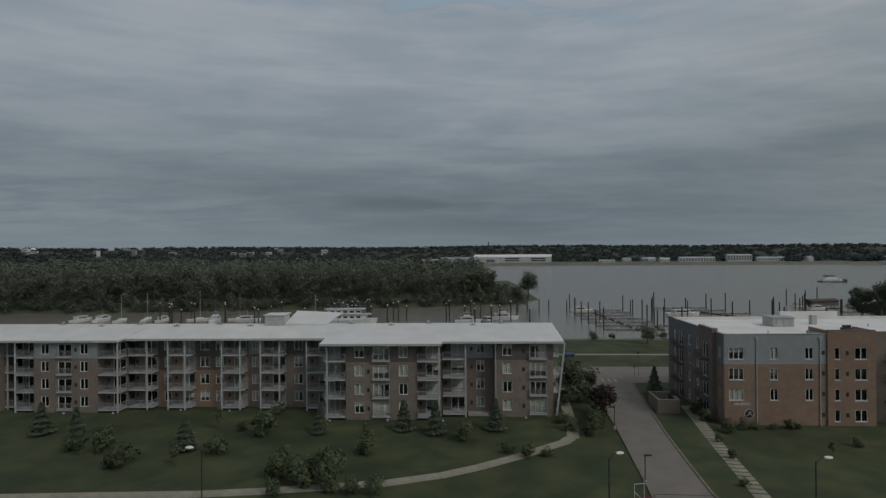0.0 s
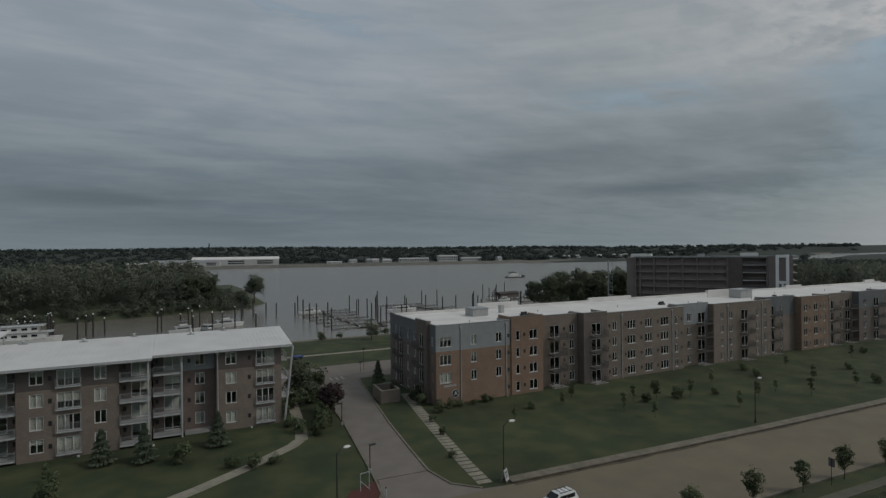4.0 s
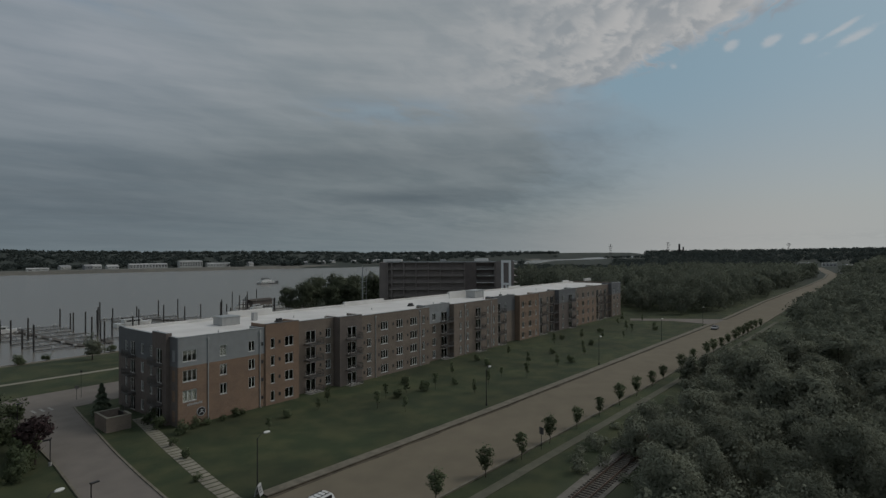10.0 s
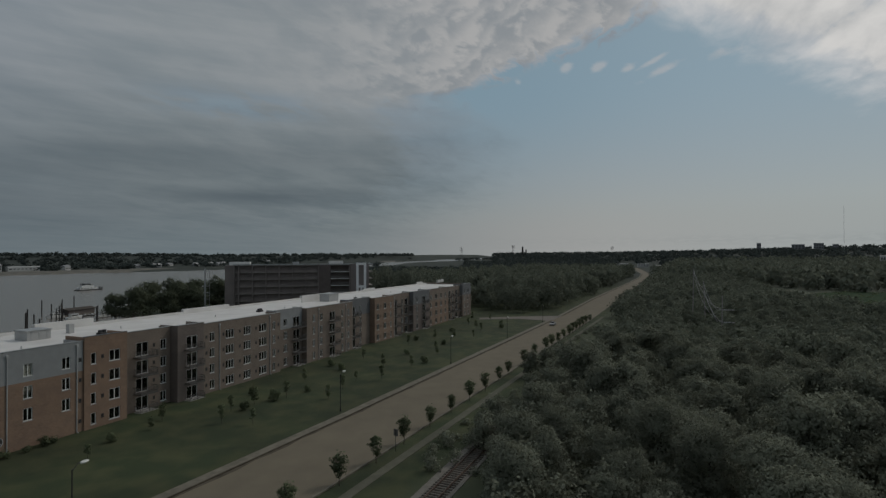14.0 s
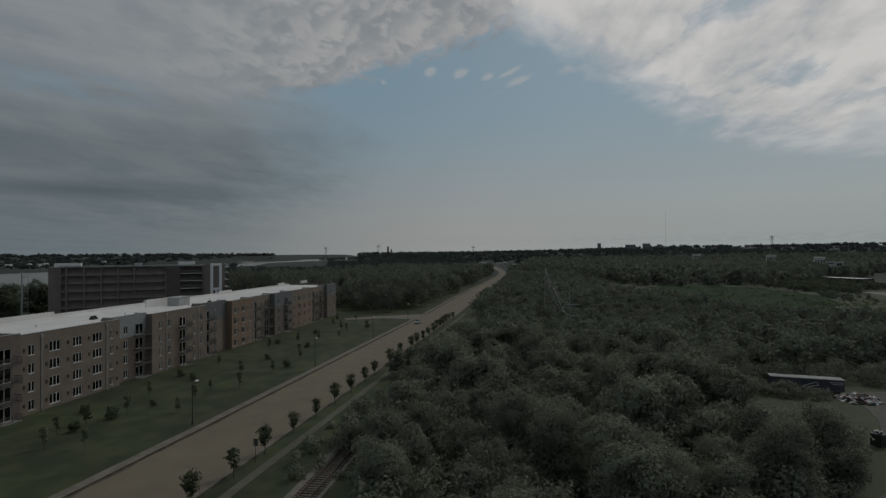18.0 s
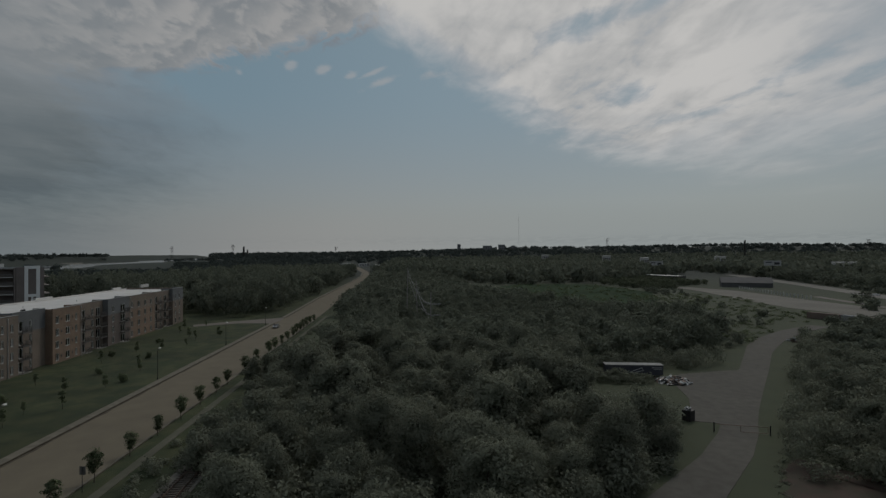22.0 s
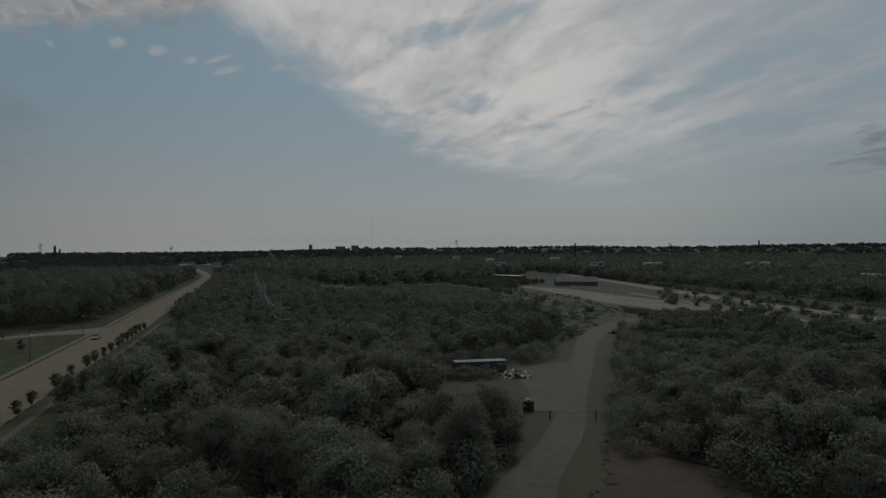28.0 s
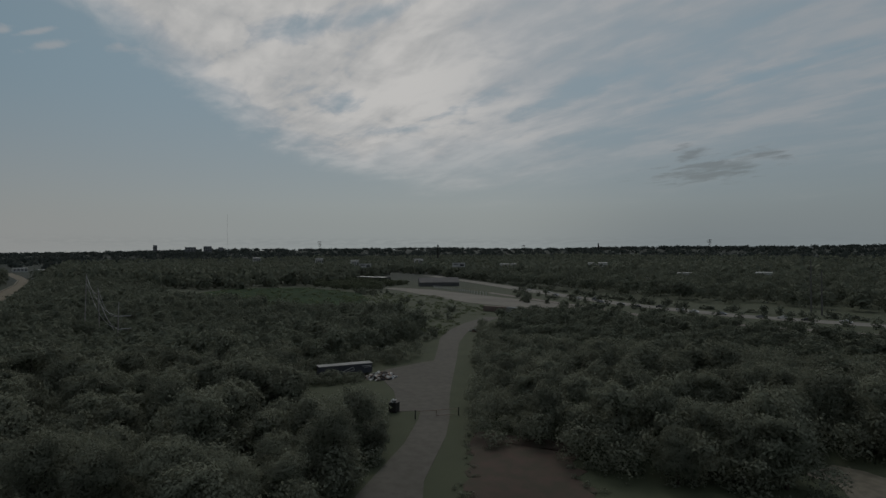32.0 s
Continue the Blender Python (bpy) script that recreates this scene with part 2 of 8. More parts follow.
cloud_col = wmix(wmath("MULTIPLY", wisp, 0.80), cloud_col, wcol((0.150, 0.172, 0.178)))
sky_tex = wn.new("ShaderNodeTexSky")
sky_tex.sky_type, sky_tex.sun_disc = "NISHITA", False
sky_tex.sun_elevation, sky_tex.sun_rotation = radians(SUN_EL), radians(-SUN_AZ)
sky_tex.air_density, sky_tex.dust_density, sky_tex.ozone_density = 1.0, 1.6, 1.5
clear_bg, cloud_bg, mixer, out = (wn.new(k) for k in ("ShaderNodeBackground", "ShaderNodeBackground", "ShaderNodeMixShader", "ShaderNodeOutputWorld"))
wl.new(sky_tex.outputs[0], clear_bg.inputs[0])
clear_bg.inputs[1].default_value = 0.05
cloud = wmath("MAXIMUM", wmath("MAXIMUM", mask_a, mask_b), wmath("MAXIMUM", veil, 0.82))
wl.new(cloud_col, cloud_bg.inputs[0])
wl.new(cloud, mixer.inputs[0])
wl.new(clear_bg.outputs[0], mixer.inputs[1])
wl.new(cloud_bg.outputs[0], mixer.inputs[2])
wl.new(mixer.outputs[0], out.inputs[0])

# ---------------------------------------------------------------- materials
def material(name, col, col2=None, scale=1.0, rough=0.8, metal=0.0, bump=0.0, bump_scale=None, detail=6, island=0.0, obj=0.0,
             big=0.0, big_scale=0.05, stretch=(1, 1, 1), spec=0.4, contrast=(0.35, 0.65)):
    """A worn surface: two colours mixed by fine noise, a broad variation on top, bump; island / obj: spread of brightness by loose piece or object."""
    m = bpy.data.materials.new(name)
    m.use_nodes = True
    n, l = m.node_tree.nodes, m.node_tree.links
    b = n["Principled BSDF"]
    b.inputs["Roughness"].default_value, b.inputs["Metallic"].default_value = rough, metal
    b.inputs["Specular IOR Level"].default_value = spec
    tc = n.new("ShaderNodeTexCoord")
    mp = n.new("ShaderNodeMapping")
    mp.inputs["Scale"].default_value = stretch
    l.new(tc.outputs["Object"], mp.inputs[0])
    nz = n.new("ShaderNodeTexNoise")
    nz.inputs["Scale"].default_value, nz.inputs["Detail"].default_value = scale, detail
    l.new(mp.outputs[0], nz.inputs["Vector"])
    rp = n.new("ShaderNodeMapRange")
    rp.inputs[1].default_value, rp.inputs[2].default_value = contrast
    l.new(nz.outputs["Fac"], rp.inputs[0])
    mx = n.new("ShaderNodeMix")
    mx.data_type = "RGBA"
    mx.inputs[6].default_value = (*col, 1)
    mx.inputs[7].default_value = (*(col2 or [c * 0.8 for c in col]), 1)
    l.new(rp.outputs[0], mx.inputs[0])
    colour = mx.outputs[2]
    factor = None
    terms = []
    if big:
        bz = n.new("ShaderNodeTexNoise")
        bz.inputs["Scale"].default_value, bz.inputs["Detail"].default_value = big_scale, 3
        l.new(tc.outputs["Object"], bz.inputs["Vector"])
        terms.append((bz.outputs["Fac"], 1 - big * 1.2, 1 + big * 1.2))
    if island:
        ge = n.new("ShaderNodeNewGeometry")
        terms.append((ge.outputs["Random Per Island"], 1 - island, 1 + island))
    if obj:
        oi = n.new("ShaderNodeObjectInfo")
        terms.append((oi.outputs["Random"], 1 - obj, 1 + obj))
    for sock, lo, hi in terms:
        r = n.new("ShaderNodeMapRange")
        r.inputs[3].default_value, r.inputs[4].default_value = lo, hi
        l.new(sock, r.inputs[0])
        if factor is None:
            factor = r.outputs[0]
        else:
            mm = n.new("ShaderNodeMath")
            mm.operation = "MULTIPLY"
            l.new(factor, mm.inputs[0])
            l.new(r.outputs[0], mm.inputs[1])
            factor = mm.outputs[0]
    if factor is not None:
        vm = n.new("ShaderNodeVectorMath")
        vm.operation = "SCALE"
        l.new(colour, vm.inputs[0])
        l.new(factor, vm.inputs["Scale"])
        colour = vm.outputs[0]
    l.new(colour, b.inputs["Base Color"])
    if bump:
        bz2 = n.new("ShaderNodeTexNoise")
        bz2.inputs["Scale"].default_value, bz2.inputs["Detail"].default_value = bump_scale or scale * 3, 4
        l.new(mp.outputs[0], bz2.inputs["Vector"])
        bp = n.new("ShaderNodeBump")
        bp.inputs["Strength"].default_value, bp.inputs["Distance"].default_value = bump, 0.05
        l.new(bz2.outputs["Fac"], bp.inputs["Height"])
        l.new(bp.outputs[0], b.inputs["Normal"])
    return m


M_grass = material("grass", (0.027, 0.039, 0.015), (0.051, 0.058, 0.024), 0.22, 0.95, bump=0.8, bump_scale=7, big=0.55, big_scale=0.07, detail=10, contrast=(0.40, 0.62))
M_road = material("road_concrete", (0.168, 0.144, 0.103), (0.147, 0.126, 0.091), 0.25, 0.85, bump=0.15, bump_scale=8, big=0.12, big_scale=0.05, spec=0.25)
M_drive = material("drive_concrete", (0.178, 0.158, 0.138), (0.152, 0.136, 0.120), 0.35, 0.85, bump=0.15, bump_scale=8, big=0.12, big_scale=0.07, spec=0.25)
M_kerb = material("kerb_concrete", (0.175, 0.158, 0.122), (0.120, 0.108, 0.082), 0.9, 0.9, big=0.15, big_scale=0.2)
M_gutter = material("damp_gutter", (0.048, 0.038, 0.025), (0.085, 0.070, 0.048), 0.7, 0.9)
M_path = material("path_concrete", (0.245, 0.228, 0.180), (0.195, 0.180, 0.142), 0.8, 0.9, obj=0.10)
M_gravel = material("gravel", (0.20, 0.185, 0.16), (0.15, 0.14, 0.12), 1.2, 0.95, bump=0.5, bump_scale=14, big=0.25, big_scale=0.05)
M_dirt = material("red_dirt", (0.074, 0.050, 0.040), (0.052, 0.046, 0.032), 0.5, 0.95, big=0.25, big_scale=0.1)


def leafy(m, share=0.38):
    """Lets light through the leaves."""
    n, l = m.node_tree.nodes, m.node_tree.links
    b = n["Principled BSDF"]
    tr, mx = n.new("ShaderNodeBsdfTranslucent"), n.new("ShaderNodeMixShader")
    l.new(b.inputs["Base Color"].links[0].from_socket, tr.inputs[0])
    mx.inputs[0].default_value = share
    l.new(b.outputs[0], mx.inputs[1])
    l.new(tr.outputs[0], mx.inputs[2])
    l.new(mx.outputs[0], n["Material Output"].inputs[0])
    return m


M_leaf = leafy(material("leaves", (0.188, 0.203, 0.152), (0.214, 0.228, 0.174), 0.5, 0.85, island=0.12, obj=0.16, spec=0.12))
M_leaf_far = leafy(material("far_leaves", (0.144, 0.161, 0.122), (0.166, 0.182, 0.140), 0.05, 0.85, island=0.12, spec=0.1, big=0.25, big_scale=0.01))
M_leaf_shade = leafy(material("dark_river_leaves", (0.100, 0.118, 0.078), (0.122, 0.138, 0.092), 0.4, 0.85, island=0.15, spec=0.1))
# distance haze put into the colour: duller and bluer than the nearer leaves
M_leaf_haze = leafy(material("haze_tinted_leaves", (0.070, 0.086, 0.080), (0.084, 0.098, 0.090), 0.02, 0.9, island=0.08, spec=0.05, big=0.2, big_scale=0.004))
M_bark = material("bark", (0.075, 0.060, 0.045), (0.05, 0.04, 0.03), 6, 0.95, stretch=(1, 1, 0.2), bump=0.4)


def water_material():
    m = bpy.data.materials.new("river_water")
    m.use_nodes = True
    n, l = m.node_tree.nodes, m.node_tree.links
    b = n["Principled BSDF"]
    b.inputs["Base Color"].default_value = (0.150, 0.137, 0.115, 1)
    b.inputs["Roughness"].default_value = 0.26
    b.inputs["Specular IOR Level"].default_value = 0.5
    tc = n.new("ShaderNodeTexCoord")
    mp = n.new("ShaderNodeMapping")
    mp.inputs["Scale"].default_value = (0.5, 1.0, 1)
    nz = n.new("ShaderNodeTexNoise")
    nz.inputs["Scale"].default_value, nz.inputs["Detail"].default_value = 0.5, 5
    bp = n.new("ShaderNodeBump")
    bp.inputs["Strength"].default_value, bp.inputs["Distance"].default_value = 0.35, 0.12
    l.new(tc.outputs["Object"], mp.inputs[0])
    l.new(mp.outputs[0], nz.inputs["Vector"])
    l.new(nz.outputs["Fac"], bp.inputs["Height"])
    l.new(bp.outputs[0], b.inputs["Normal"])
    return m


M_water = water_material()


# ---------------------------------------------------------------- mesh helpers
def mesh_of(name, verts, faces, mat, smooth=False):
    me = bpy.data.meshes.new(name)
    me.from_pydata([tuple(v) for v in verts], [], [tuple(f) for f in faces])
    for mm in (mat if isinstance(mat, (list, tuple)) else [mat]):
        me.materials.append(mm)
    if smooth:
        me.polygons.foreach_set("use_smooth", [True] * len(me.polygons))
    me.update()
    return me


def part(name, data, mat, parent, label=""):
    """Links a bmesh or a mesh as one object under a thing or under a part."""
    if isinstance(data, bmesh.types.BMesh):
        me = bpy.data.meshes.new(name)
        data.to_mesh(me)
        data.free()
        me.materials.append(mat)
    else:
        me = data
    ob = new(name, me)
    if parent is not None:
        ob.parent = parent
    if label:
        tagged(ob, label)
    return ob


def thing(name, label, category, group="", at=(0, 0, 0), turn=0.0, kind=""):
    e = new(name)
    e.empty_display_size = 0.3
    e.matrix_world = pose(*at, 0, 0, turn)
    return tagged(e, label, category, group, kind)


def box(bm, x0, y0, z0, x1, y1, z1, bevel=0.0):
    """Adds a box between two corners to bm."""
    vs = [bm.verts.new(c) for c in ((x0, y0, z0), (x1, y0, z0), (x1, y1, z0), (x0, y1, z0), (x0, y0, z1), (x1, y0, z1), (x1, y1, z1), (x0, y1, z1))]
    fs = [bm.faces.new([vs[i] for i in f]) for f in ((3, 2, 1, 0), (4, 5, 6, 7), (0, 1, 5, 4), (1, 2, 6, 5), (2, 3, 7, 6), (3, 0, 4, 7))]
    if bevel:
        edges = list({e for f in fs for e in f.edges})
        bmesh.ops.bevel(bm, geom=edges, offset=bevel, segments=1, affect="EDGES")
    return bm


def boxes(*dims, bevel=0.0):
    bm = bmesh.new()
    for d in dims:
        box(bm, *d, bevel=bevel)
    return bm


def tube(bm, a, b, r0, r1=None, sides=8):
    """Adds a tapered round bar from a to b."""
    a, b = Vector(a), Vector(b)
    r1 = r0 if r1 is None else r1
    q = (b - a).to_track_quat("Z", "Y")
    ring = [[bm.verts.new(p + q @ Vector((r * math.cos(2 * math.pi * i / sides), r * math.sin(2 * math.pi * i / sides), 0)))
             for i in range(sides)] for p, r in ((a, r0), (b, r1))]
    for i in range(sides):
        j = (i + 1) % sides
        bm.faces.new((ring[0][i], ring[0][j], ring[1][j], ring[1][i]))
    bm.faces.new(ring[0][::-1])
    bm.faces.new(ring[1])
    return bm


def sweep(bm, pts, r, sides=6):
    """Adds one round bar bent along points."""
    rings = []
    for i, p in enumerate(pts):
        q = (pts[min(i + 1, len(pts) - 1)] - pts[max(i - 1, 0)]).to_track_quat("Z", "Y")
        rings.append([bm.verts.new(p + q @ Vector((r * math.cos(2 * math.pi * k / sides), r * math.sin(2 * math.pi * k / sides), 0))) for k in range(sides)])
    for a, b in zip(rings, rings[1:]):
        for k in range(sides):
            j = (k + 1) % sides
            bm.faces.new((a[k], a[j], b[j], b[k]))
    bm.faces.new(rings[0][::-1])
    bm.faces.new(rings[-1])
    return bm


def lerp_path(pts, x):
    """y of a line through points sorted by x."""
    return float(np.interp(x, [p[0] for p in pts], [p[1] for p in pts]))


def strip(left, right, z, thick=0.25):
    """A bmesh slab between two lines of points with as many points each."""
    bm = bmesh.new()
    a = [bm.verts.new((x, y, z)) for x, y in left]
    b = [bm.verts.new((x, y, z)) for x, y in right]
    for i in range(len(a) - 1):
        f = bm.faces.new((a[i], a[i + 1], b[i + 1], b[i]))
    bm.normal_update()
    r = bmesh.ops.extrude_face_region(bm, geom=list(bm.faces))
    bmesh.ops.translate(bm, verts=[v for v in r["geom"] if isinstance(v, bmesh.types.BMVert)], vec=(0, 0, -thick))
    bmesh.ops.recalc_face_normals(bm, faces=bm.faces)
    return bm


def offset_line(pts, d):
    """The line of points moved sideways by d (to its left)."""
    res = []
    for i, p in enumerate(pts):
        a, b = Vector(pts[max(i - 1, 0)]), Vector(pts[min(i + 1, len(pts) - 1)])
        t = (b - a).normalized()
        res.append((p[0] - t.y * d, p[1] + t.x * d))
    return res

# ---------------------------------------------------------------- the lie of the land
WATER_Z = -4.0
BANK = [(-5000, 163), (110, 163), (150, 190), (175, 228), (260, 320), (600, 520), (1700, 830), (5000, 1300)]
FAR = [(-5000, 1050), (150, 1000), (430, 965), (770, 925), (1000, 930), (1700, 1040), (5000, 1700)]
ISLE_S = [(-5000, 250), (-226, 262), (-146, 270), (-34, 285), (20, 298), (46, 330), (5000, 330)]


def by_direction(az, d):
    a = radians(az)
    return -math.sin(a) * d, math.cos(a) * d


def sstep(a, b, x):
    t = min(max((x - a) / (b - a), 0.0), 1.0)
    return t * t * (3 - 2 * t)


def skyline(az):
    """Height of the far hills (m) by direction, degrees like the camera's yaw."""
    return float(np.interp(az, [-180, -150, -125, -105, -95, -80, -60, -30, 0, 25, 50, 180], [66, 64, 62, 58, 48, 34, 30, 37, 44, 46, 46, 50]))


def land(x, y):
    """Height of the ground."""
    near = lerp_path(BANK, x) - y
    far = y - lerp_path(FAR, x)
    isle = min(y - lerp_path(ISLE_S, x) - 5, 39 - x, 470 - y)
    inland = max(near, far, isle)
    h = -8.0 + 8.0 * sstep(-14, 3, inland) if inland < 3 else 0.0
    if isle == inland and inland > 3:
        h = -1.5 * (1 - sstep(3, 10, inland)) * 0
    r = math.hypot(x, y)
    az = math.degrees(math.atan2(-x, y))
    if r > 900 and inland > 3 and not (near >= inland and az > -72):
        h += (skyline(az) - 8) * sstep(1100, 2600, r) * (0.9 + 0.1 * math.sin(x * 0.004) * math.cos(y * 0.005))
    return h


def ground_lines(fine_lo, fine_hi, step):
    a = list(np.arange(fine_lo, fine_hi + 0.1, step))
    s, lo, hi = step, fine_lo, fine_hi
    while hi < 4600:
        s = min(s * 1.22, 260)
        hi += s
        a.append(hi)
    s = step
    while lo > -4600:
        s = min(s * 1.22, 260)
        lo -= s
        a.insert(0, lo)
    return a


gx, gy = ground_lines(-160, 330, 7), ground_lines(-260, 340, 7)
verts = [(x, y, land(x, y)) for y in gy for x in gx]
nx = len(gx)
faces = [(j * nx + i, j * nx + i + 1, (j + 1) * nx + i + 1, (j + 1) * nx + i) for j in range(len(gy) - 1) for i in range(nx - 1)]


def ground_material():
    """Lawn near the houses, rough meadow and wood floor further off, tinted there for distance haze."""
    m = M_grass.copy()
    m.name = "ground_cover"
    n, l = m.node_tree.nodes, m.node_tree.links
    b = n["Principled BSDF"]
    old = b.inputs["Base Color"].links[0].from_socket
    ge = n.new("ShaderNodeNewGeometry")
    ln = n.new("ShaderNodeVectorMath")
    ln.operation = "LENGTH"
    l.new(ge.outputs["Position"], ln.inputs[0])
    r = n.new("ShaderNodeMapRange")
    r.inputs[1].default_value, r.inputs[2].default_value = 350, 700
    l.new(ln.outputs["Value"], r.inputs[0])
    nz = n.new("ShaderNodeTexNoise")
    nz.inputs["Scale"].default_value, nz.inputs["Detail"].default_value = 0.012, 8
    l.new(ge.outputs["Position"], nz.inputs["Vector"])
    # far wood floor in dull blue-green, with aerial haze mixed into its colour
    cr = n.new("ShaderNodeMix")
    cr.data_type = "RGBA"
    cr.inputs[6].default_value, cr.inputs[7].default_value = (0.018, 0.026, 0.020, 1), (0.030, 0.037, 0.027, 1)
    l.new(nz.outputs["Fac"], cr.inputs[0])
    sp = n.new("ShaderNodeSeparateXYZ")
    l.new(ge.outputs["Position"], sp.inputs[0])
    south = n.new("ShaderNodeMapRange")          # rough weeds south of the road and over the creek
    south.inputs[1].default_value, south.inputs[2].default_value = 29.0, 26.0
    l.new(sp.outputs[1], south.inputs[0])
    isle = n.new("ShaderNodeMapRange")
    isle.inputs[1].default_value, isle.inputs[2].default_value = 200.0, 215.0
    l.new(sp.outputs[1], isle.inputs[0])
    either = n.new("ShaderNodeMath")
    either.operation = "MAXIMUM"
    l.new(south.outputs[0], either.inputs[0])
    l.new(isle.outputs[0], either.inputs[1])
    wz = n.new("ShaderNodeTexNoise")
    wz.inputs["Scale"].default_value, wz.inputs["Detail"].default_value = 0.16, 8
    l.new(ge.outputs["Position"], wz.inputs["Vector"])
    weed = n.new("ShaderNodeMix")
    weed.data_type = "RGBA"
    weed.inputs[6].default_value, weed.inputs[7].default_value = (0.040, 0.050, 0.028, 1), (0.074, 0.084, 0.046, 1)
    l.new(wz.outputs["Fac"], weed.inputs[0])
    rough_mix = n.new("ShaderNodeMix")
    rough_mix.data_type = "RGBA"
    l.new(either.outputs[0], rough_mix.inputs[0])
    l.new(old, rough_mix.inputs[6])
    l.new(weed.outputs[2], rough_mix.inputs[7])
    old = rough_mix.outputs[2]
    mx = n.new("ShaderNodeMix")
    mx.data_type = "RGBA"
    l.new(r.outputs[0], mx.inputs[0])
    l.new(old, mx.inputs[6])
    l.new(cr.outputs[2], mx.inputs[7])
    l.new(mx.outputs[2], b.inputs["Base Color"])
    return m


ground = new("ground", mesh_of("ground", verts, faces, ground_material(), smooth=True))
tagged(ground, "mown green lawn and rough land reaching the wooded hills", "ground", kind="structure")
water = new("water", mesh_of("water", [(-4600, 140, WATER_Z), (4600, 140, WATER_Z), (4600, 2200, WATER_Z), (-4600, 2200, WATER_Z)], [(0, 1, 2, 3)], M_water))
tagged(water, "calm grey-brown river water under an overcast sky", "river", kind="structure")

# ---------------------------------------------------------------- roads and paths
ROAD_N = [(-260, 55.0), (20, 51.9), (34, 51.3), (76, 49.6), (150, 47.6), (236, 45.3), (330, 45.0), (420, 42.6), (502, 40.0), (640, 38.0), (760, 42.0), (900, 58), (1080, 80)]
ROAD_S = [(-260, 41.0), (20, 37.6), (34, 37.2), (76, 36.0), (150, 34.0), (236, 32.0), (330, 31.4), (420, 31.0), (502, 30.6), (640, 30.4), (760, 33.5), (900, 48), (1080, 69)]
road_x = [-260, -120, -40, 0, 20, 34, 50, 76, 110, 150, 190, 236, 330, 420, 502, 570, 640, 700, 760, 830, 900, 990, 1080]
north_edge = [(x, lerp_path(ROAD_N, x)) for x in road_x]
south_edge = [(x, lerp_path(ROAD_S, x)) for x in road_x]
road = tagged(part("road", strip(south_edge, north_edge, 0.05), M_road, None), "wide pale concrete road with dirty damp gutters", "road", kind="structure")

# ---------------------------------------------------------------- building materials
def siding_material(name, col, pitch=0.2):
    """Lap siding: shallow horizontal boards drawn as relief."""
    m = material(name, col, [c * 0.88 for c in col], 0.8, 0.7, big=0.10, big_scale=0.15)
    n, l = m.node_tree.nodes, m.node_tree.links
    tc = n.new("ShaderNodeTexCoord")
    sp = n.new("ShaderNodeSeparateXYZ")
    l.new(tc.outputs["Object"], sp.inputs[0])
    fr = n.new("ShaderNodeMath")
    fr.operation = "MULTIPLY"
    fr.inputs[1].default_value = 1 / pitch
    l.new(sp.outputs[2], fr.inputs[0])
    f2 = n.new("ShaderNodeMath")
    f2.operation = "FRACT"
    l.new(fr.outputs[0], f2.inputs[0])
    bp = n.new("ShaderNodeBump")
    bp.inputs["Strength"].default_value, bp.inputs["Distance"].default_value = 0.7, 0.03
    l.new(f2.outputs[0], bp.inputs["Height"])
    l.new(bp.outputs[0], n["Principled BSDF"].inputs["Normal"])
    return m


def brick_material(name, col, col2, mortar):
    """Fine running-bond brick, too far off for single bricks."""
    m = material(name, col, col2, 0.5, 0.9, big=0.14, big_scale=0.12)
    n, l = m.node_tree.nodes, m.node_tree.links
    b = n["Principled BSDF"]
    old = b.inputs["Base Color"].links[0].from_socket
    tc = n.new("ShaderNodeTexCoord")
    sp = n.new("ShaderNodeSeparateXYZ")
    l.new(tc.outputs["Object"], sp.inputs[0])
    ad = n.new("ShaderNodeMath")
    l.new(sp.outputs[0], ad.inputs[0])
    l.new(sp.outputs[1], ad.inputs[1])
    cb = n.new("ShaderNodeCombineXYZ")
    l.new(ad.outputs[0], cb.inputs[0])
    l.new(sp.outputs[2], cb.inputs[1])
    br = n.new("ShaderNodeTexBrick")
    br.inputs["Scale"].default_value = 1.0
    br.inputs["Brick Width"].default_value, br.inputs["Row Height"].default_value, br.inputs["Mortar Size"].default_value = 0.215, 0.075, 0.008
    br.inputs["Color1"].default_value, br.inputs["Color2"].default_value = (1.15, 1.15, 1.15, 1), (0.82, 0.82, 0.82, 1)
    br.inputs["Mortar"].default_value = (*mortar, 1)
    l.new(cb.outputs[0], br.inputs["Vector"])
    mx = n.new("ShaderNodeMix")
    mx.data_type, mx.blend_type = "RGBA", "MULTIPLY"
    mx.inputs[0].default_value = 1.0
    l.new(old, mx.inputs[6])
    l.new(br.outputs["Color"], mx.inputs[7])
    l.new(mx.outputs[2], b.inputs["Base Color"])
    return m


M_brick_brown = brick_material("brown_brick", (0.196, 0.158, 0.128), (0.162, 0.132, 0.108), (1.2, 1.2, 1.2))
M_brick_orange = brick_material("orange_brick", (0.240, 0.158, 0.108), (0.200, 0.133, 0.094), (1.1, 1.2, 1.3))
M_brick_warm = brick_material("warm_brown_brick", (0.220, 0.156, 0.112), (0.182, 0.130, 0.096), (1.2, 1.2, 1.2))
M_brick_red = brick_material("red_brick", (0.184, 0.135, 0.114), (0.152, 0.114, 0.098), (1.1, 1.2, 1.3))
M_brick_dark = brick_material("dark_brick", (0.156, 0.130, 0.114), (0.130, 0.108, 0.096), (1.2, 1.2, 1.2))
M_siding_dark = siding_material("dark_brown_siding", (0.112, 0.094, 0.085))
M_siding_grey = siding_material("blue_grey_siding", (0.300, 0.310, 0.312))
M_siding_mid = siding_material("mid_grey_siding", (0.150, 0.155, 0.160))
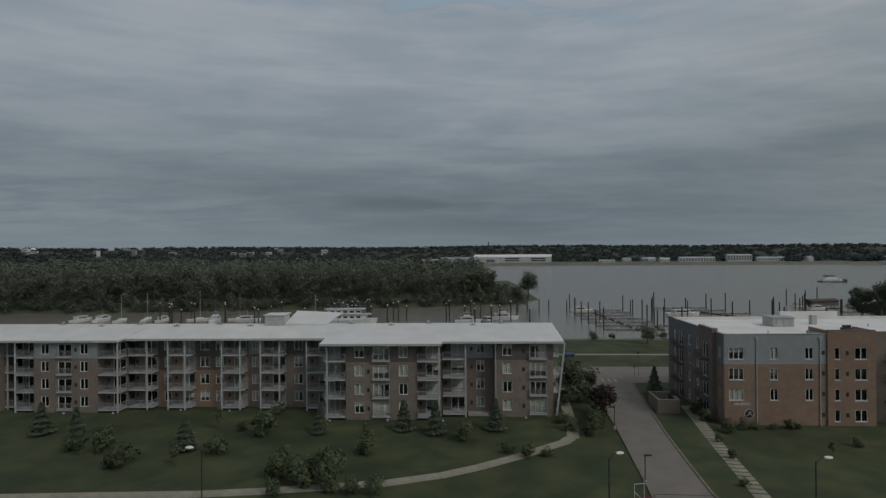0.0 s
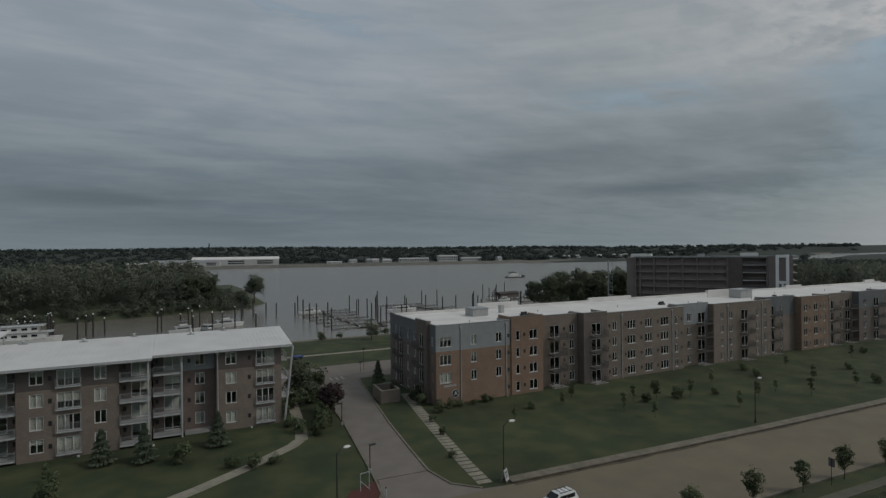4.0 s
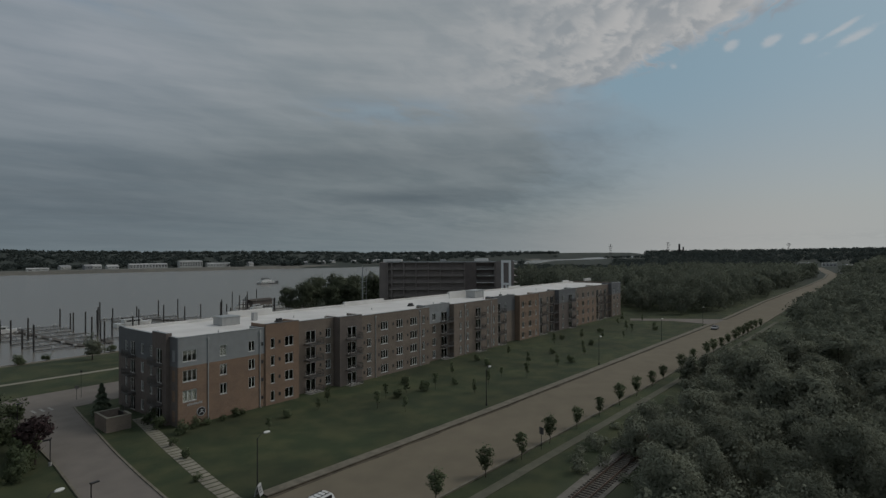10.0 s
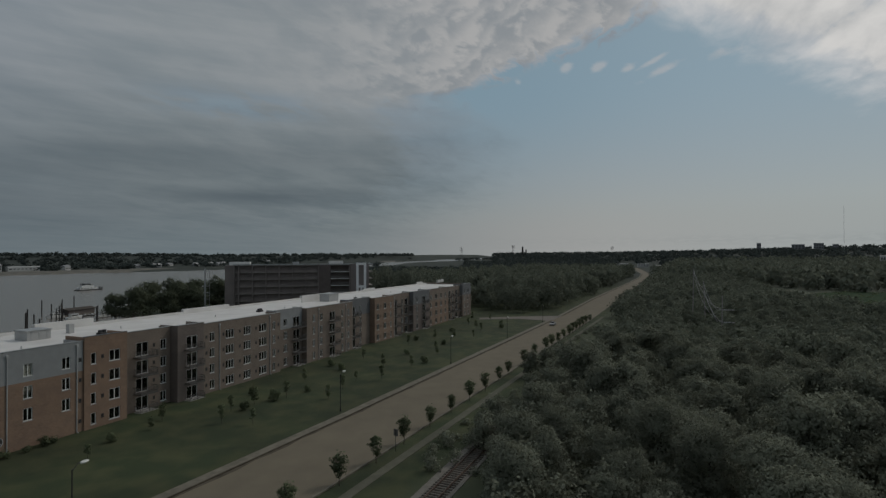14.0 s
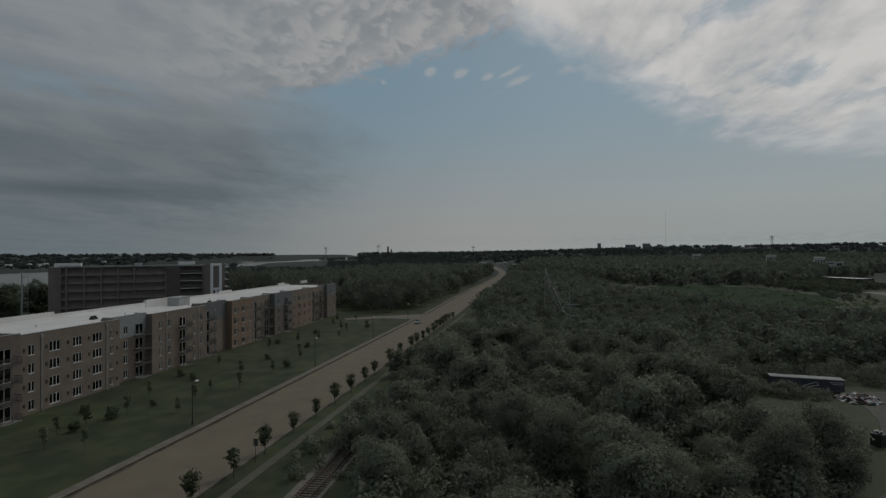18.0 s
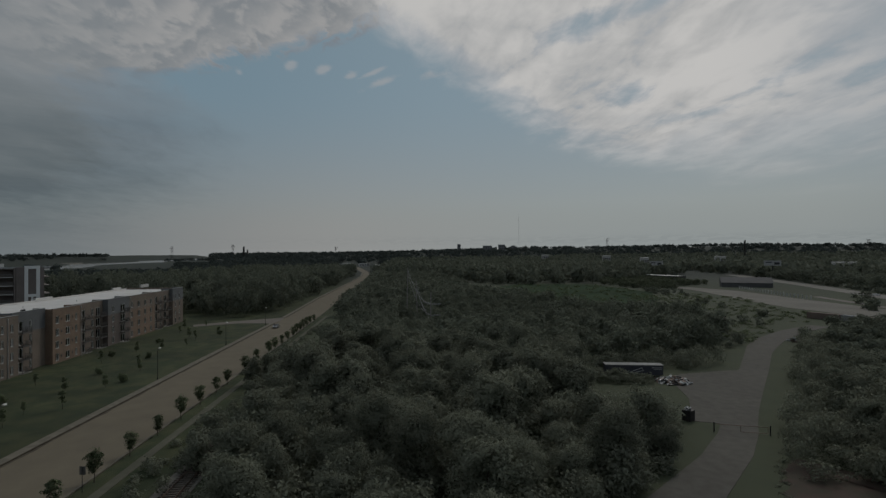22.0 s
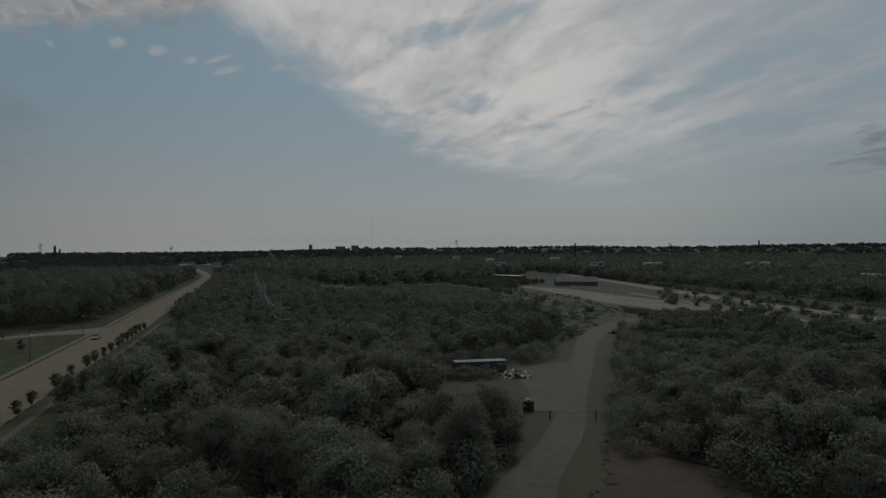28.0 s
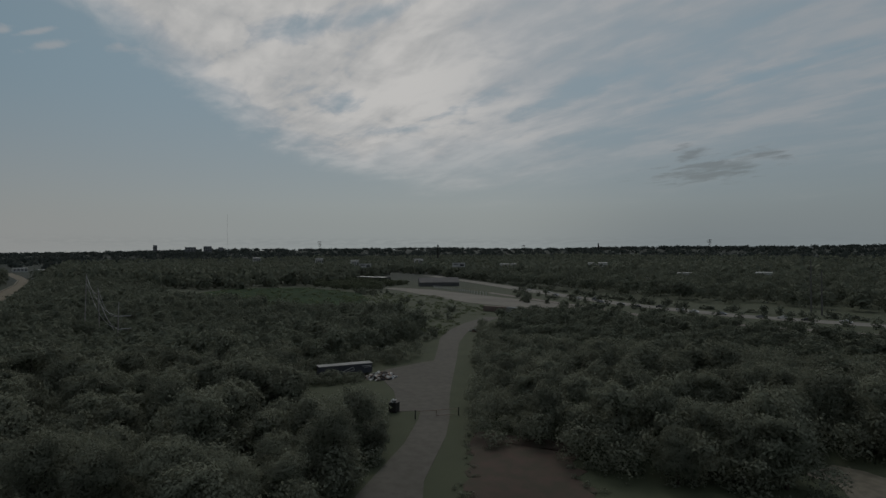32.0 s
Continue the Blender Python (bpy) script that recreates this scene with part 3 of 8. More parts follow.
M_trim = material("white_trim", (0.42, 0.425, 0.42), (0.35, 0.355, 0.35), 1.5, 0.6)
M_vinyl = material("white_window_vinyl", (0.70, 0.70, 0.68), (0.62, 0.62, 0.60), 2.0, 0.45)
M_rail = material("grey_metal_rail", (0.30, 0.305, 0.305), (0.25, 0.255, 0.255), 2.0, 0.45, metal=0.2)
M_black_metal = material("black_metal", (0.030, 0.030, 0.032), (0.045, 0.042, 0.04), 2.0, 0.5, metal=0.3)
M_bal_metal = material("brown_balcony_metal", (0.105, 0.098, 0.092), (0.085, 0.078, 0.073), 2.0, 0.6)
M_deck = material("balcony_slab", (0.36, 0.35, 0.33), (0.28, 0.27, 0.25), 0.8, 0.8)
M_roof_white = material("white_roof_membrane", (0.66, 0.645, 0.62), (0.58, 0.565, 0.54), 0.25, 0.7, big=0.10, big_scale=0.08)
M_roof_metal = material("pale_standing_seam_roof", (0.58, 0.575, 0.56), (0.52, 0.515, 0.50), 0.3, 0.55, big=0.08, big_scale=0.1, spec=0.3)
M_blind = material("window_blind", (0.80, 0.78, 0.73), (0.70, 0.68, 0.63), 0.6, 0.8, stretch=(1, 1, 9), obj=0.25)
M_room = material("room_plaster", (0.42, 0.40, 0.37), (0.36, 0.34, 0.32), 0.5, 0.9)
M_far_white_panel = material("pale_grey_panel", (0.40, 0.40, 0.39), (0.34, 0.34, 0.33), 0.6, 0.6, big=0.1, big_scale=0.3)
M_steel = material("galvanised_steel", (0.45, 0.46, 0.46), (0.36, 0.37, 0.37), 1.2, 0.45, metal=0.7)
M_concrete = material("raw_concrete", (0.30, 0.295, 0.28), (0.24, 0.235, 0.225), 0.6, 0.9, big=0.15, big_scale=0.1)


def glass_material():
    m = bpy.data.materials.new("window_glass")
    m.use_nodes = True
    n, l = m.node_tree.nodes, m.node_tree.links
    n.remove(n["Principled BSDF"])
    tr, gl, mx, fr = (n.new(k) for k in ("ShaderNodeBsdfTransparent", "ShaderNodeBsdfGlossy", "ShaderNodeMixShader", "ShaderNodeFresnel"))
    tr.inputs[0].default_value = (0.84, 0.87, 0.86, 1)
    gl.inputs["Roughness"].default_value = 0.02
    fr.inputs["IOR"].default_value = 1.9
    l.new(fr.outputs[0], mx.inputs[0])
    l.new(tr.outputs[0], mx.inputs[1])
    l.new(gl.outputs[0], mx.inputs[2])
    l.new(mx.outputs[0], n["Material Output"].inputs[0])
    return m


M_glass = glass_material()
rnd = random.Random(7)
SHARED = {}


def shared(key, make):
    """One mesh for all pieces that look alike."""
    if key not in SHARED:
        bm, mat = make()
        me = bpy.data.meshes.new(key[0])
        bm.to_mesh(me)
        bm.free()
        me.materials.append(mat)
        SHARED[key] = me
    return SHARED[key]


def placed(name, me, parent, x, y, z, turn=0.0, label=""):
    ob = new(name, me)
    ob.parent = parent
    ob.matrix_local = pose(x, y, z, 0, 0, turn)
    if label:
        tagged(ob, label)
    return ob


def frame_mesh(w, h, lights, depth=0.09):
    bm = bmesh.new()
    f = 0.085
    box(bm, 0, 0, 0, w, depth, f)
    box(bm, 0, 0, h - f, w, depth, h)
    box(bm, 0, 0, f, f, depth, h - f)
    box(bm, w - f, 0, f, w, depth, h - f)
    return bm


def window(parent, x0, x1, z0, z1, y, lights=2, blind=None, name="window", turn=0.0, at=None):
    """A white framed window whose lower outer corner is at x0, y, z0; at: that corner when it is turned."""
    w, h = round(x1 - x0, 2), round(z1 - z0, 2)
    fr = placed(name, shared(("window_frame", w, h, lights), lambda: (frame_mesh(w, h, lights), M_vinyl)), parent, *(at or (x0, y, z0)), turn)
    pw = w / lights
    for i in range(lights):
        g = shared(("pane", round(pw, 2), h), lambda: (boxes((0.05, 0, 0.07, pw - 0.05, 0.012, h - 0.07)), M_glass))
        pn = placed("pane", g, fr, i * pw, 0.045, 0)
        pn.visible_shadow = False
    for i in range(1, lights):
        placed("mullion", shared(("mullion", h), lambda: (boxes((-0.045, 0.004, 0.085, 0.045, 0.086, h - 0.085)), M_vinyl)), fr, i * pw, 0, 0)
    if blind is None:
        blind = rnd.choice((0, 0.4, 0.7, 1, 1, 1, 1))
    if blind > 0:
        bh = round(max(0.25, (h - 0.16) * blind), 2)
        only = rnd.random() < 0.3 and lights > 1
        bw = round(w / 2 if only else w - 0.1, 2)
        me = shared(("blind", bw, bh), lambda: (boxes((0, 0, -bh, bw, 0.03, 0)), M_blind))
        placed("blind", me, fr, 0.05 + (rnd.choice((0, w / 2 - 0.1)) if only else 0), 0.13, h - 0.08)
    return fr


def wall_mesh(x0, x1, z0, z1, y, thick, openings):
    """A wall slab along x with real openings (x0, x1, z0, z1), as one closed skin."""
    ops = [o for o in openings if o[0] >= x0 - 1e-3 and o[1] <= x1 + 1e-3 and o[3] > z0 and o[2] < z1]
    xs = sorted({x0, x1, *(o[0] for o in ops), *(o[1] for o in ops)})
    zs = sorted({z0, z1, *(min(max(z, z0), z1) for o in ops for z in o[2:4])})
    nx_, nz_ = len(xs) - 1, len(zs) - 1
    full = {(i, k) for i in range(nx_) for k in range(nz_)
            if not any(o[0] < (xs[i] + xs[i + 1]) / 2 < o[1] and o[2] < (zs[k] + zs[k + 1]) / 2 < o[3] for o in ops)}
    bm = bmesh.new()
    made = {}

    def v(i, k, back):
        if (i, k, back) not in made:
            made[i, k, back] = bm.verts.new((xs[i], y + thick * back, zs[k]))
        return made[i, k, back]

    for i, k in full:
        bm.faces.new((v(i, k, 0), v(i + 1, k, 0), v(i + 1, k + 1, 0), v(i, k + 1, 0)))
        bm.faces.new((v(i, k + 1, 1), v(i + 1, k + 1, 1), v(i + 1, k, 1), v(i, k, 1)))
        for (di, dk), (a, b) in (((0, -1), ((i, k), (i + 1, k))), ((1, 0), ((i + 1, k), (i + 1, k + 1))), ((0, 1), ((i + 1, k + 1), (i, k + 1))), ((-1, 0), ((i, k + 1), (i, k)))):
            if (i + di, k + dk) not in full:
                bm.faces.new((v(*a, 1), v(*b, 1), v(*b, 0), v(*a, 0)))
    return bm


def railing_mesh(w, d, h=1.05, gap=0.14):
    """Railing round the front and both sides of a balcony of that width and depth."""
    bm = bmesh.new()
    for z in (0.10, h):
        box(bm, 0, 0, z - 0.035, w, 0.05, z + 0.03)
        box(bm, 0, 0.05, z - 0.035, 0.05, d, z + 0.03)
        box(bm, w - 0.05, 0.05, z - 0.035, w, d, z + 0.03)
    n = int(w / gap)
    for i in range(n + 1):
        x = 0.02 + (w - 0.04) * i / n
        box(bm, x - 0.011, 0.014, 0.12, x + 0.011, 0.036, h - 0.03)
    n = max(2, int(d / gap))
    for i in range(1, n):
        y = d * i / n
        for x in (0.025, w - 0.025):
            box(bm, x - 0.011, y - 0.011, 0.12, x + 0.011, y + 0.011, h - 0.03)
    for x in (0.025, w - 0.025, w / 2):
        box(bm, x - 0.03, 0.0, 0, x + 0.03, 0.06, h + 0.02)
    return bm


def balcony(parent, x0, x1, z, y, depth, rail_mat, slab_mat, edge=0.22):
    w = round(x1 - x0, 2)
    if slab_mat is M_bal_metal:                # open steel grating in a rim
        n = int(depth / 0.2)
        make = lambda: (boxes((0, 0, -edge, w, 0.06, 0), (0, depth - 0.06, -edge, w, depth, 0), (0, 0.06, -edge, 0.06, depth - 0.06, 0), (w - 0.06, 0.06, -edge, w, depth - 0.06, 0)
                              ), slab_mat)
    else:
        make = lambda: (boxes((0, 0, -edge, w, depth, 0), bevel=0.015), slab_mat)
    sl = placed("balcony", shared(("balcony_slab", w, depth, slab_mat.name), make), parent, x0, y, z)
    if slab_mat is M_bal_metal:
        deck = placed("grating", shared(("grating", w, depth), lambda: (boxes(*((0.05, 0.06 + (depth - 0.12) * (i + 0.3) / n, -0.05, w - 0.05, 0.06 + (depth - 0.12) * (i + 0.7) / n, -0.01) for i in range(n))), slab_mat)), sl, 0, 0, 0)
        tagged(deck, "open steel grating deck", kind="stuff")
    placed("railing", shared(("railing", w, depth, rail_mat.name), lambda: (railing_mesh(w, depth - 0.02), rail_mat)), sl, 0, 0.03, 0.002)
    return sl


def downspout(parent, x, y, top):
    bm = bmesh.new()
    tube(bm, (x, y - 0.10, 0.12), (x, y - 0.10, top - 0.45), 0.075, sides=8)
    box(bm, x - 0.17, y - 0.22, top - 0.45, x + 0.17, y - 0.004, top - 0.08)
    tube(bm, (x, y - 0.10, 0.14), (x, y - 0.45, 0.06), 0.07, sides=8)
    part("downspout", bm, M_trim, parent, "pale metal downpipe with a hopper head")


def vent(parent, x, y, z):
    """A small dark wall grille."""
    me = shared(("wall_grille",), lambda: (boxes((-0.2, -0.05, -0.3, 0.2, 0.0, 0.3), (-0.16, -0.07, -0.2, 0.16, -0.05, -0.15), (-0.16, -0.07, -0.02, 0.16, -0.05, 0.03), (-0.16, -0.07, 0.15, 0.16, -0.05, 0.2)), M_black_metal))
    placed("wall_grille", me, parent, x, y, z)


# ---------------------------------------------------------------- apartment block with balconies and a pale metal roof
def apartment_block_west():
    house = thing("apartment_building", "four-storey brown brick apartment building with white balconies, pale metal roof", "building", "apartment buildings")
    FL = (0.55, 3.45, 6.35, 9.25)
    TOP = 11.75

    def section(x0, x1, y, ops, upper, lower, z_split, back, skirt=True):
        """One straight piece of front with its returns."""
        part("wall", wall_mesh(x0, x1, -0.3, z_split, y, 0.3, ops), lower, house)
        part("wall", wall_mesh(x0, x1, z_split, TOP, y, 0.3, ops), upper, house)
        for xa in (x0, x1 - 0.25):
            part("wall", boxes((xa + 0.003, y + 0.3, -0.3, xa + 0.247, back, z_split)), lower, house)
            part("wall", boxes((xa + 0.003, y + 0.3, z_split, xa + 0.247, back, TOP)), upper, house)

    def flat(x0, x1, y, wins, doors, upper, lower, z_split, back, grilles=()):
        ops = [(a, b, f + 0.45, f + 2.20) for f in FL for a, b in wins] + [(a, b, f + 0.06, f + 2.15) for f in FL for a, b in doors]
        section(x0, x1, y, ops, upper, lower, z_split, back)
        for f in FL:
            for a, b in wins:
                window(house, a, b, f + 0.45, f + 2.20, y + 0.06)
            for a, b in doors:
                window(house, a, b, f + 0.06, f + 2.15, y + 0.06, 2 if b - a < 2.5 else 3, rnd.choice((0, 0.6, 1, 1, 1)), "sliding_door")
                balcony(house, a - 0.12, b + 0.12, f, y - 0.34, 0.34, M_rail, M_trim, 0.16)
            for gxx in grilles:
                vent(house, gxx, y, f + 1.2)

    def loggia(x0, x1, y_front, y_wall, posts, wall_mat, upper, open_left=True):
        """A stack of balconies between y_front and y_wall with slender posts."""
        a, b = x0 + 0.35, x0 + 0.35 + min(1.9, (x1 - x0) - 0.7)
        if open_left:
            a, b = x1 - 0.3 - min(2.2, (x1 - x0) - 0.7), x1 - 0.3
        ops = [(a, b, f + 0.06, f + 2.2) for f in FL]
        part("wall", wall_mesh(x0, x1, -0.3, FL[3] - 0.2, y_wall, 0.3, ops), wall_mat, house)
        part("wall", wall_mesh(x0, x1, FL[3] - 0.2, TOP, y_wall, 0.3, ops), upper, house)
        for f in FL:
            window(house, a, b, f + 0.06, f + 2.2, y_wall + 0.06, 2, rnd.choice((0, 0.6, 1, 1, 1)), "sliding_door")
            balcony(house, x0 + 0.08, x1 - 0.08, f, y_front, round(y_wall - y_front, 2), M_rail, M_trim)
            vent(house, x0 + 0.5 if open_left else x1 - 0.5, y_wall, f + 1.5)
        for p in posts:
            part("post", boxes((p - 0.11, y_front - 0.06, -0.2, p + 0.11, y_front + 0.16, TOP), bevel=0.02), M_trim, house, "slender white balcony post")

    # far west piece, mostly out of view
    flat(-108, -78.2, 87.6, [(-104, -102.4), (-96, -94.4), (-84, -82.4)], [(-100, -97.8), (-91, -88.6)], M_siding_grey, M_brick_brown, 9.0, 92)
    loggia(-78.2, -75.4, 89.0, 91.2, (-77.6,), M_brick_brown, M_siding_dark)
    loggia(-75.1, -71.9, 87.4, 89.6, (-74.9,), M_brick_brown, M_siding_dark)
    flat(-71.8, -60.9, 87.6, [(-70.6, -69.2), (-63.9, -62.5)], [(-67.7, -65.3)], M_siding_grey, M_brick_brown, 9.0, 92, (-64.6,))
    loggia(-60.8, -57.0, 87.4, 89.6, (-57.4,), M_brick_brown, M_siding_dark)
    # middle piece, set back
    y = 91.2
    loggia(-56.8, -52.5, 89.2, y, (-53.5,), M_brick_brown, M_siding_dark)
    flat(-52.5, -50.0, y, [(-51.6, -50.4)], [], M_siding_dark, M_brick_orange, 6.3, 92)
    loggia(-50.0, -45.9, 89.2, y, (-49.9, -47.0), M_brick_orange, M_siding_dark)
    flat(-45.9, -40.7, y, [(-45.3, -43.7), (-42.6, -41.2)], [], M_siding_dark, M_brick_orange, 6.3, 92)
    loggia(-40.7, -36.9, 89.2, y, (-40.7, -37.6), M_brick_orange, M_siding_dark)
    flat(-36.9, -34.2, y, [(-36.3, -35.2)], [], M_siding_grey, M_brick_red, 9.0, 92)
    loggia(-34.2, -30.2, 89.2, y, (-34.1, -30.9), M_brick_brown, M_siding_dark)
    flat(-30.2, -26.4, y, [(-29.0, -27.5)], [], M_siding_dark, M_brick_brown, 9.0, 92)
    loggia(-26.4, -22.3, 89.2, y, (-26.3,), M_brick_brown, M_siding_dark)
    # forward piece
    loggia(-22.2, -18.7, 84.2, 86.4, (-21.6,), M_brick_brown, M_siding_dark, open_left=False)
    flat(-18.7, -7.5, 84.5, [(-17.3, -15.8), (-10.3, -8.9)], [(-14.4, -11.8)], M_siding_dark, M_brick_brown, 9.0, 92, (-15.1,))
    loggia(-7.5, -3.7, 84.2, 86.4, (-4.0,), M_brick_brown, M_siding_dark)
    # east end piece
    loggia(-3.6, 0.3, 86.0, 88.1, (0.15,), M_brick_red, M_siding_dark)
    flat(0.35, 4.6, 88.1, [(1.9, 3.2)], [], M_siding_grey, M_brick_red, 9.0, 92, (1.1,))
    part("entrance_platform", boxes((0.5, 86.6, -0.2, 4.3, 88.1, 0.35), (0.5, 86.6, 0.35, 4.3, 86.68, 0.42)), M_concrete, house)
    flat(4.65, 14.0, 86.2, [(6.0, 7.5)], [(10.3, 12.9)], M_siding_dark, M_brick_brown, 9.0, 92, (9.3,))
    downspout(house, 4.9, 86.2, TOP)
    # body behind the front: end walls, back wall, floors, a corridor wall that closes the rooms
    end_ops = []
    part("wall", boxes((13.75, 92, -0.3, 14.0, 103, TOP)), M_brick_brown, house)
    part("wall", boxes((-108, 102.7, -0.3, 14.0, 103, TOP)), M_brick_brown, house)
    part("wall", boxes((-108, 92, -0.3, -107.7, 102.7, TOP)), M_brick_brown, house)
    part("corridor_wall", boxes((-107.6, 95.0, -0.3, 13.7, 95.2, TOP)), M_room, house)
    for f in FL:
        part("floor_slab", boxes((-107.6, 91.6, f - 0.25, 13.7, 95.0, f)), M_room, house)
        for a, b, yy in ((-71.5, -61.2, 88.0), (-18.4, -7.8, 84.9), (5.0, 13.7, 86.6), (-107.6, -78.5, 88.0)):
            part("floor_slab", boxes((a, yy, f - 0.25, b, 91.55, f)), M_room, house)
    # balconies on the east end with a raking white post
    for f in FL[1:]:
        sl = part("balcony", boxes((14.0, 88.2, f - 0.2, 15.2, 91.6, f), bevel=0.015), M_trim, house)
        rl = part("railing", boxes((15.12, 88.2, f + 0.98, 15.18, 91.6, f + 1.05), (15.12, 88.2, f + 0.1, 15.18, 91.6, f + 0.15),
                                   *((15.13, 88.25 + 0.16 * i, f + 0.1, 15.16, 88.28 + 0.16 * i, f + 1.0) for i in range(21)),
                                   (14.0, 88.2, f + 0.98, 15.12, 88.25, f + 1.05), (14.0, 91.55, f + 0.98, 15.12, 91.6, f + 1.05)), M_rail, sl)
    bm = bmesh.new()
    tube(bm, (14.3, 85.7, -0.2), (15.7, 85.7, 11.8), 0.16, sides=10)
    part("raking_post", bm, M_trim, house, "tall raking white corner post")
    # roof: sloping slabs with deep eaves
    def slope(x0, x1, y_eave):
        bm = bmesh.new()
        prof = ((y_eave, 11.78), (y_eave, 12.06), (97.5, 13.35), (104.0, 12.5), (104.0, 12.25), (97.5, 13.05))
        a = [bm.verts.new((x0, *p)) for p in prof]
        b = [bm.verts.new((x1, *p)) for p in prof]
        for i in range(6):
            j = (i + 1) % 6
            bm.faces.new((a[i], a[j], b[j], b[i]))
        bm.faces.new(a[::-1])
        bm.faces.new(b)
        bmesh.ops.recalc_face_normals(bm, faces=bm.faces)
        rf = part("roof", bm, M_roof_metal, house, "pale low-pitched metal roof with deep eaves")
        part("fascia", boxes((x0, y_eave - 0.05, 11.74, x1, y_eave - 0.003, 12.09)), M_trim, rf)
        part("soffit", boxes((x0 + 0.02, y_eave + 0.02, 11.752, x1 - 0.02, 92.5, 11.776)), M_trim, rf)
        n = int((x1 - x0) / 0.6)
        dy, dz = 97.4 - y_eave - 0.1, 1.28
        seams = bmesh.new()
        for i in range(1, n):
            x = x0 + (x1 - x0) * i / n
            v = [seams.verts.new(c) for c in ((x - 0.015, y_eave + 0.1, 12.07), (x + 0.015, y_eave + 0.1, 12.07), (x + 0.015, y_eave + 0.1 + dy, 12.07 + dz), (x - 0.015, y_eave + 0.1 + dy, 12.07 + dz),
                                              (x - 0.015, y_eave + 0.1, 12.095), (x + 0.015, y_eave + 0.1, 12.095), (x + 0.015, y_eave + 0.1 + dy, 12.095 + dz), (x - 0.015, y_eave + 0.1 + dy, 12.095 + dz))]
            for f in ((4, 5, 6, 7), (0, 1, 5, 4), (1, 2, 6, 5), (3, 0, 4, 7)):
                seams.faces.new([v[k] for k in f])
        part("roof_seams", seams, M_roof_metal, rf)

    slope(-109, -57.0, 86.9)
    slope(-56.99, -22.6, 88.7)
    slope(-22.59, -3.5, 83.4)
    slope(-3.49, 15.6, 85.4)
    # lift overrun and its raised roof
    lift = part("roof_box", boxes((-35.9, 96.2, 12.9, -32.4, 99.5, 15.0), bevel=0.04), M_trim, house, "white rooftop lift housing")
    part("cap", boxes((-36.1, 96.0, 15.003, -32.2, 99.7, 15.12)), M_roof_metal, lift)
    bm = bmesh.new()
    vs = [bm.verts.new(c) for c in ((-32.3, 96.4, 13.5), (-25.0, 96.4, 13.35), (-23.6, 103.8, 14.6), (-32.3, 103.8, 15.0), (-32.3, 96.4, 13.25), (-25.0, 96.4, 13.1), (-23.6, 103.8, 14.4), (-32.3, 103.8, 14.8))]
    for f in ((0, 1, 2, 3), (7, 6, 5, 4), (0, 4, 5, 1), (1, 5, 6, 2), (2, 6, 7, 3), (3, 7, 4, 0)):
        bm.faces.new([vs[i] for i in f])
    part("raised_roof", bm, M_roof_metal, house)
    for x in (-24.2, -31.8):
        part("roof_prop", boxes((x - 0.1, 103.2, 12.4, x + 0.1, 103.4, 14.45)), M_trim, house)
    # roof vents along the ridge
    me = shared(("roof_vent",), lambda: (tube(tube(boxes((-0.55, -0.25, -0.3, 0.55, 0.25, 0.02)), (0, 0, 0), (0, 0, 0.32), 0.14), (0, 0, 0.32), (0, 0, 0.42), 0.28, 0.2), M_steel))
    for i, x in enumerate((-74, -66, -59.5, -52, -44.5, -38.5, -20.5, -13, -6.5, 1.5, 6.5)):
        placed("roof_vent", me, house, x, 97.2 - 1.1 * (i % 2), 13.40 - 0.10 * (i % 2), 0)
    return house


apartment_block_west()


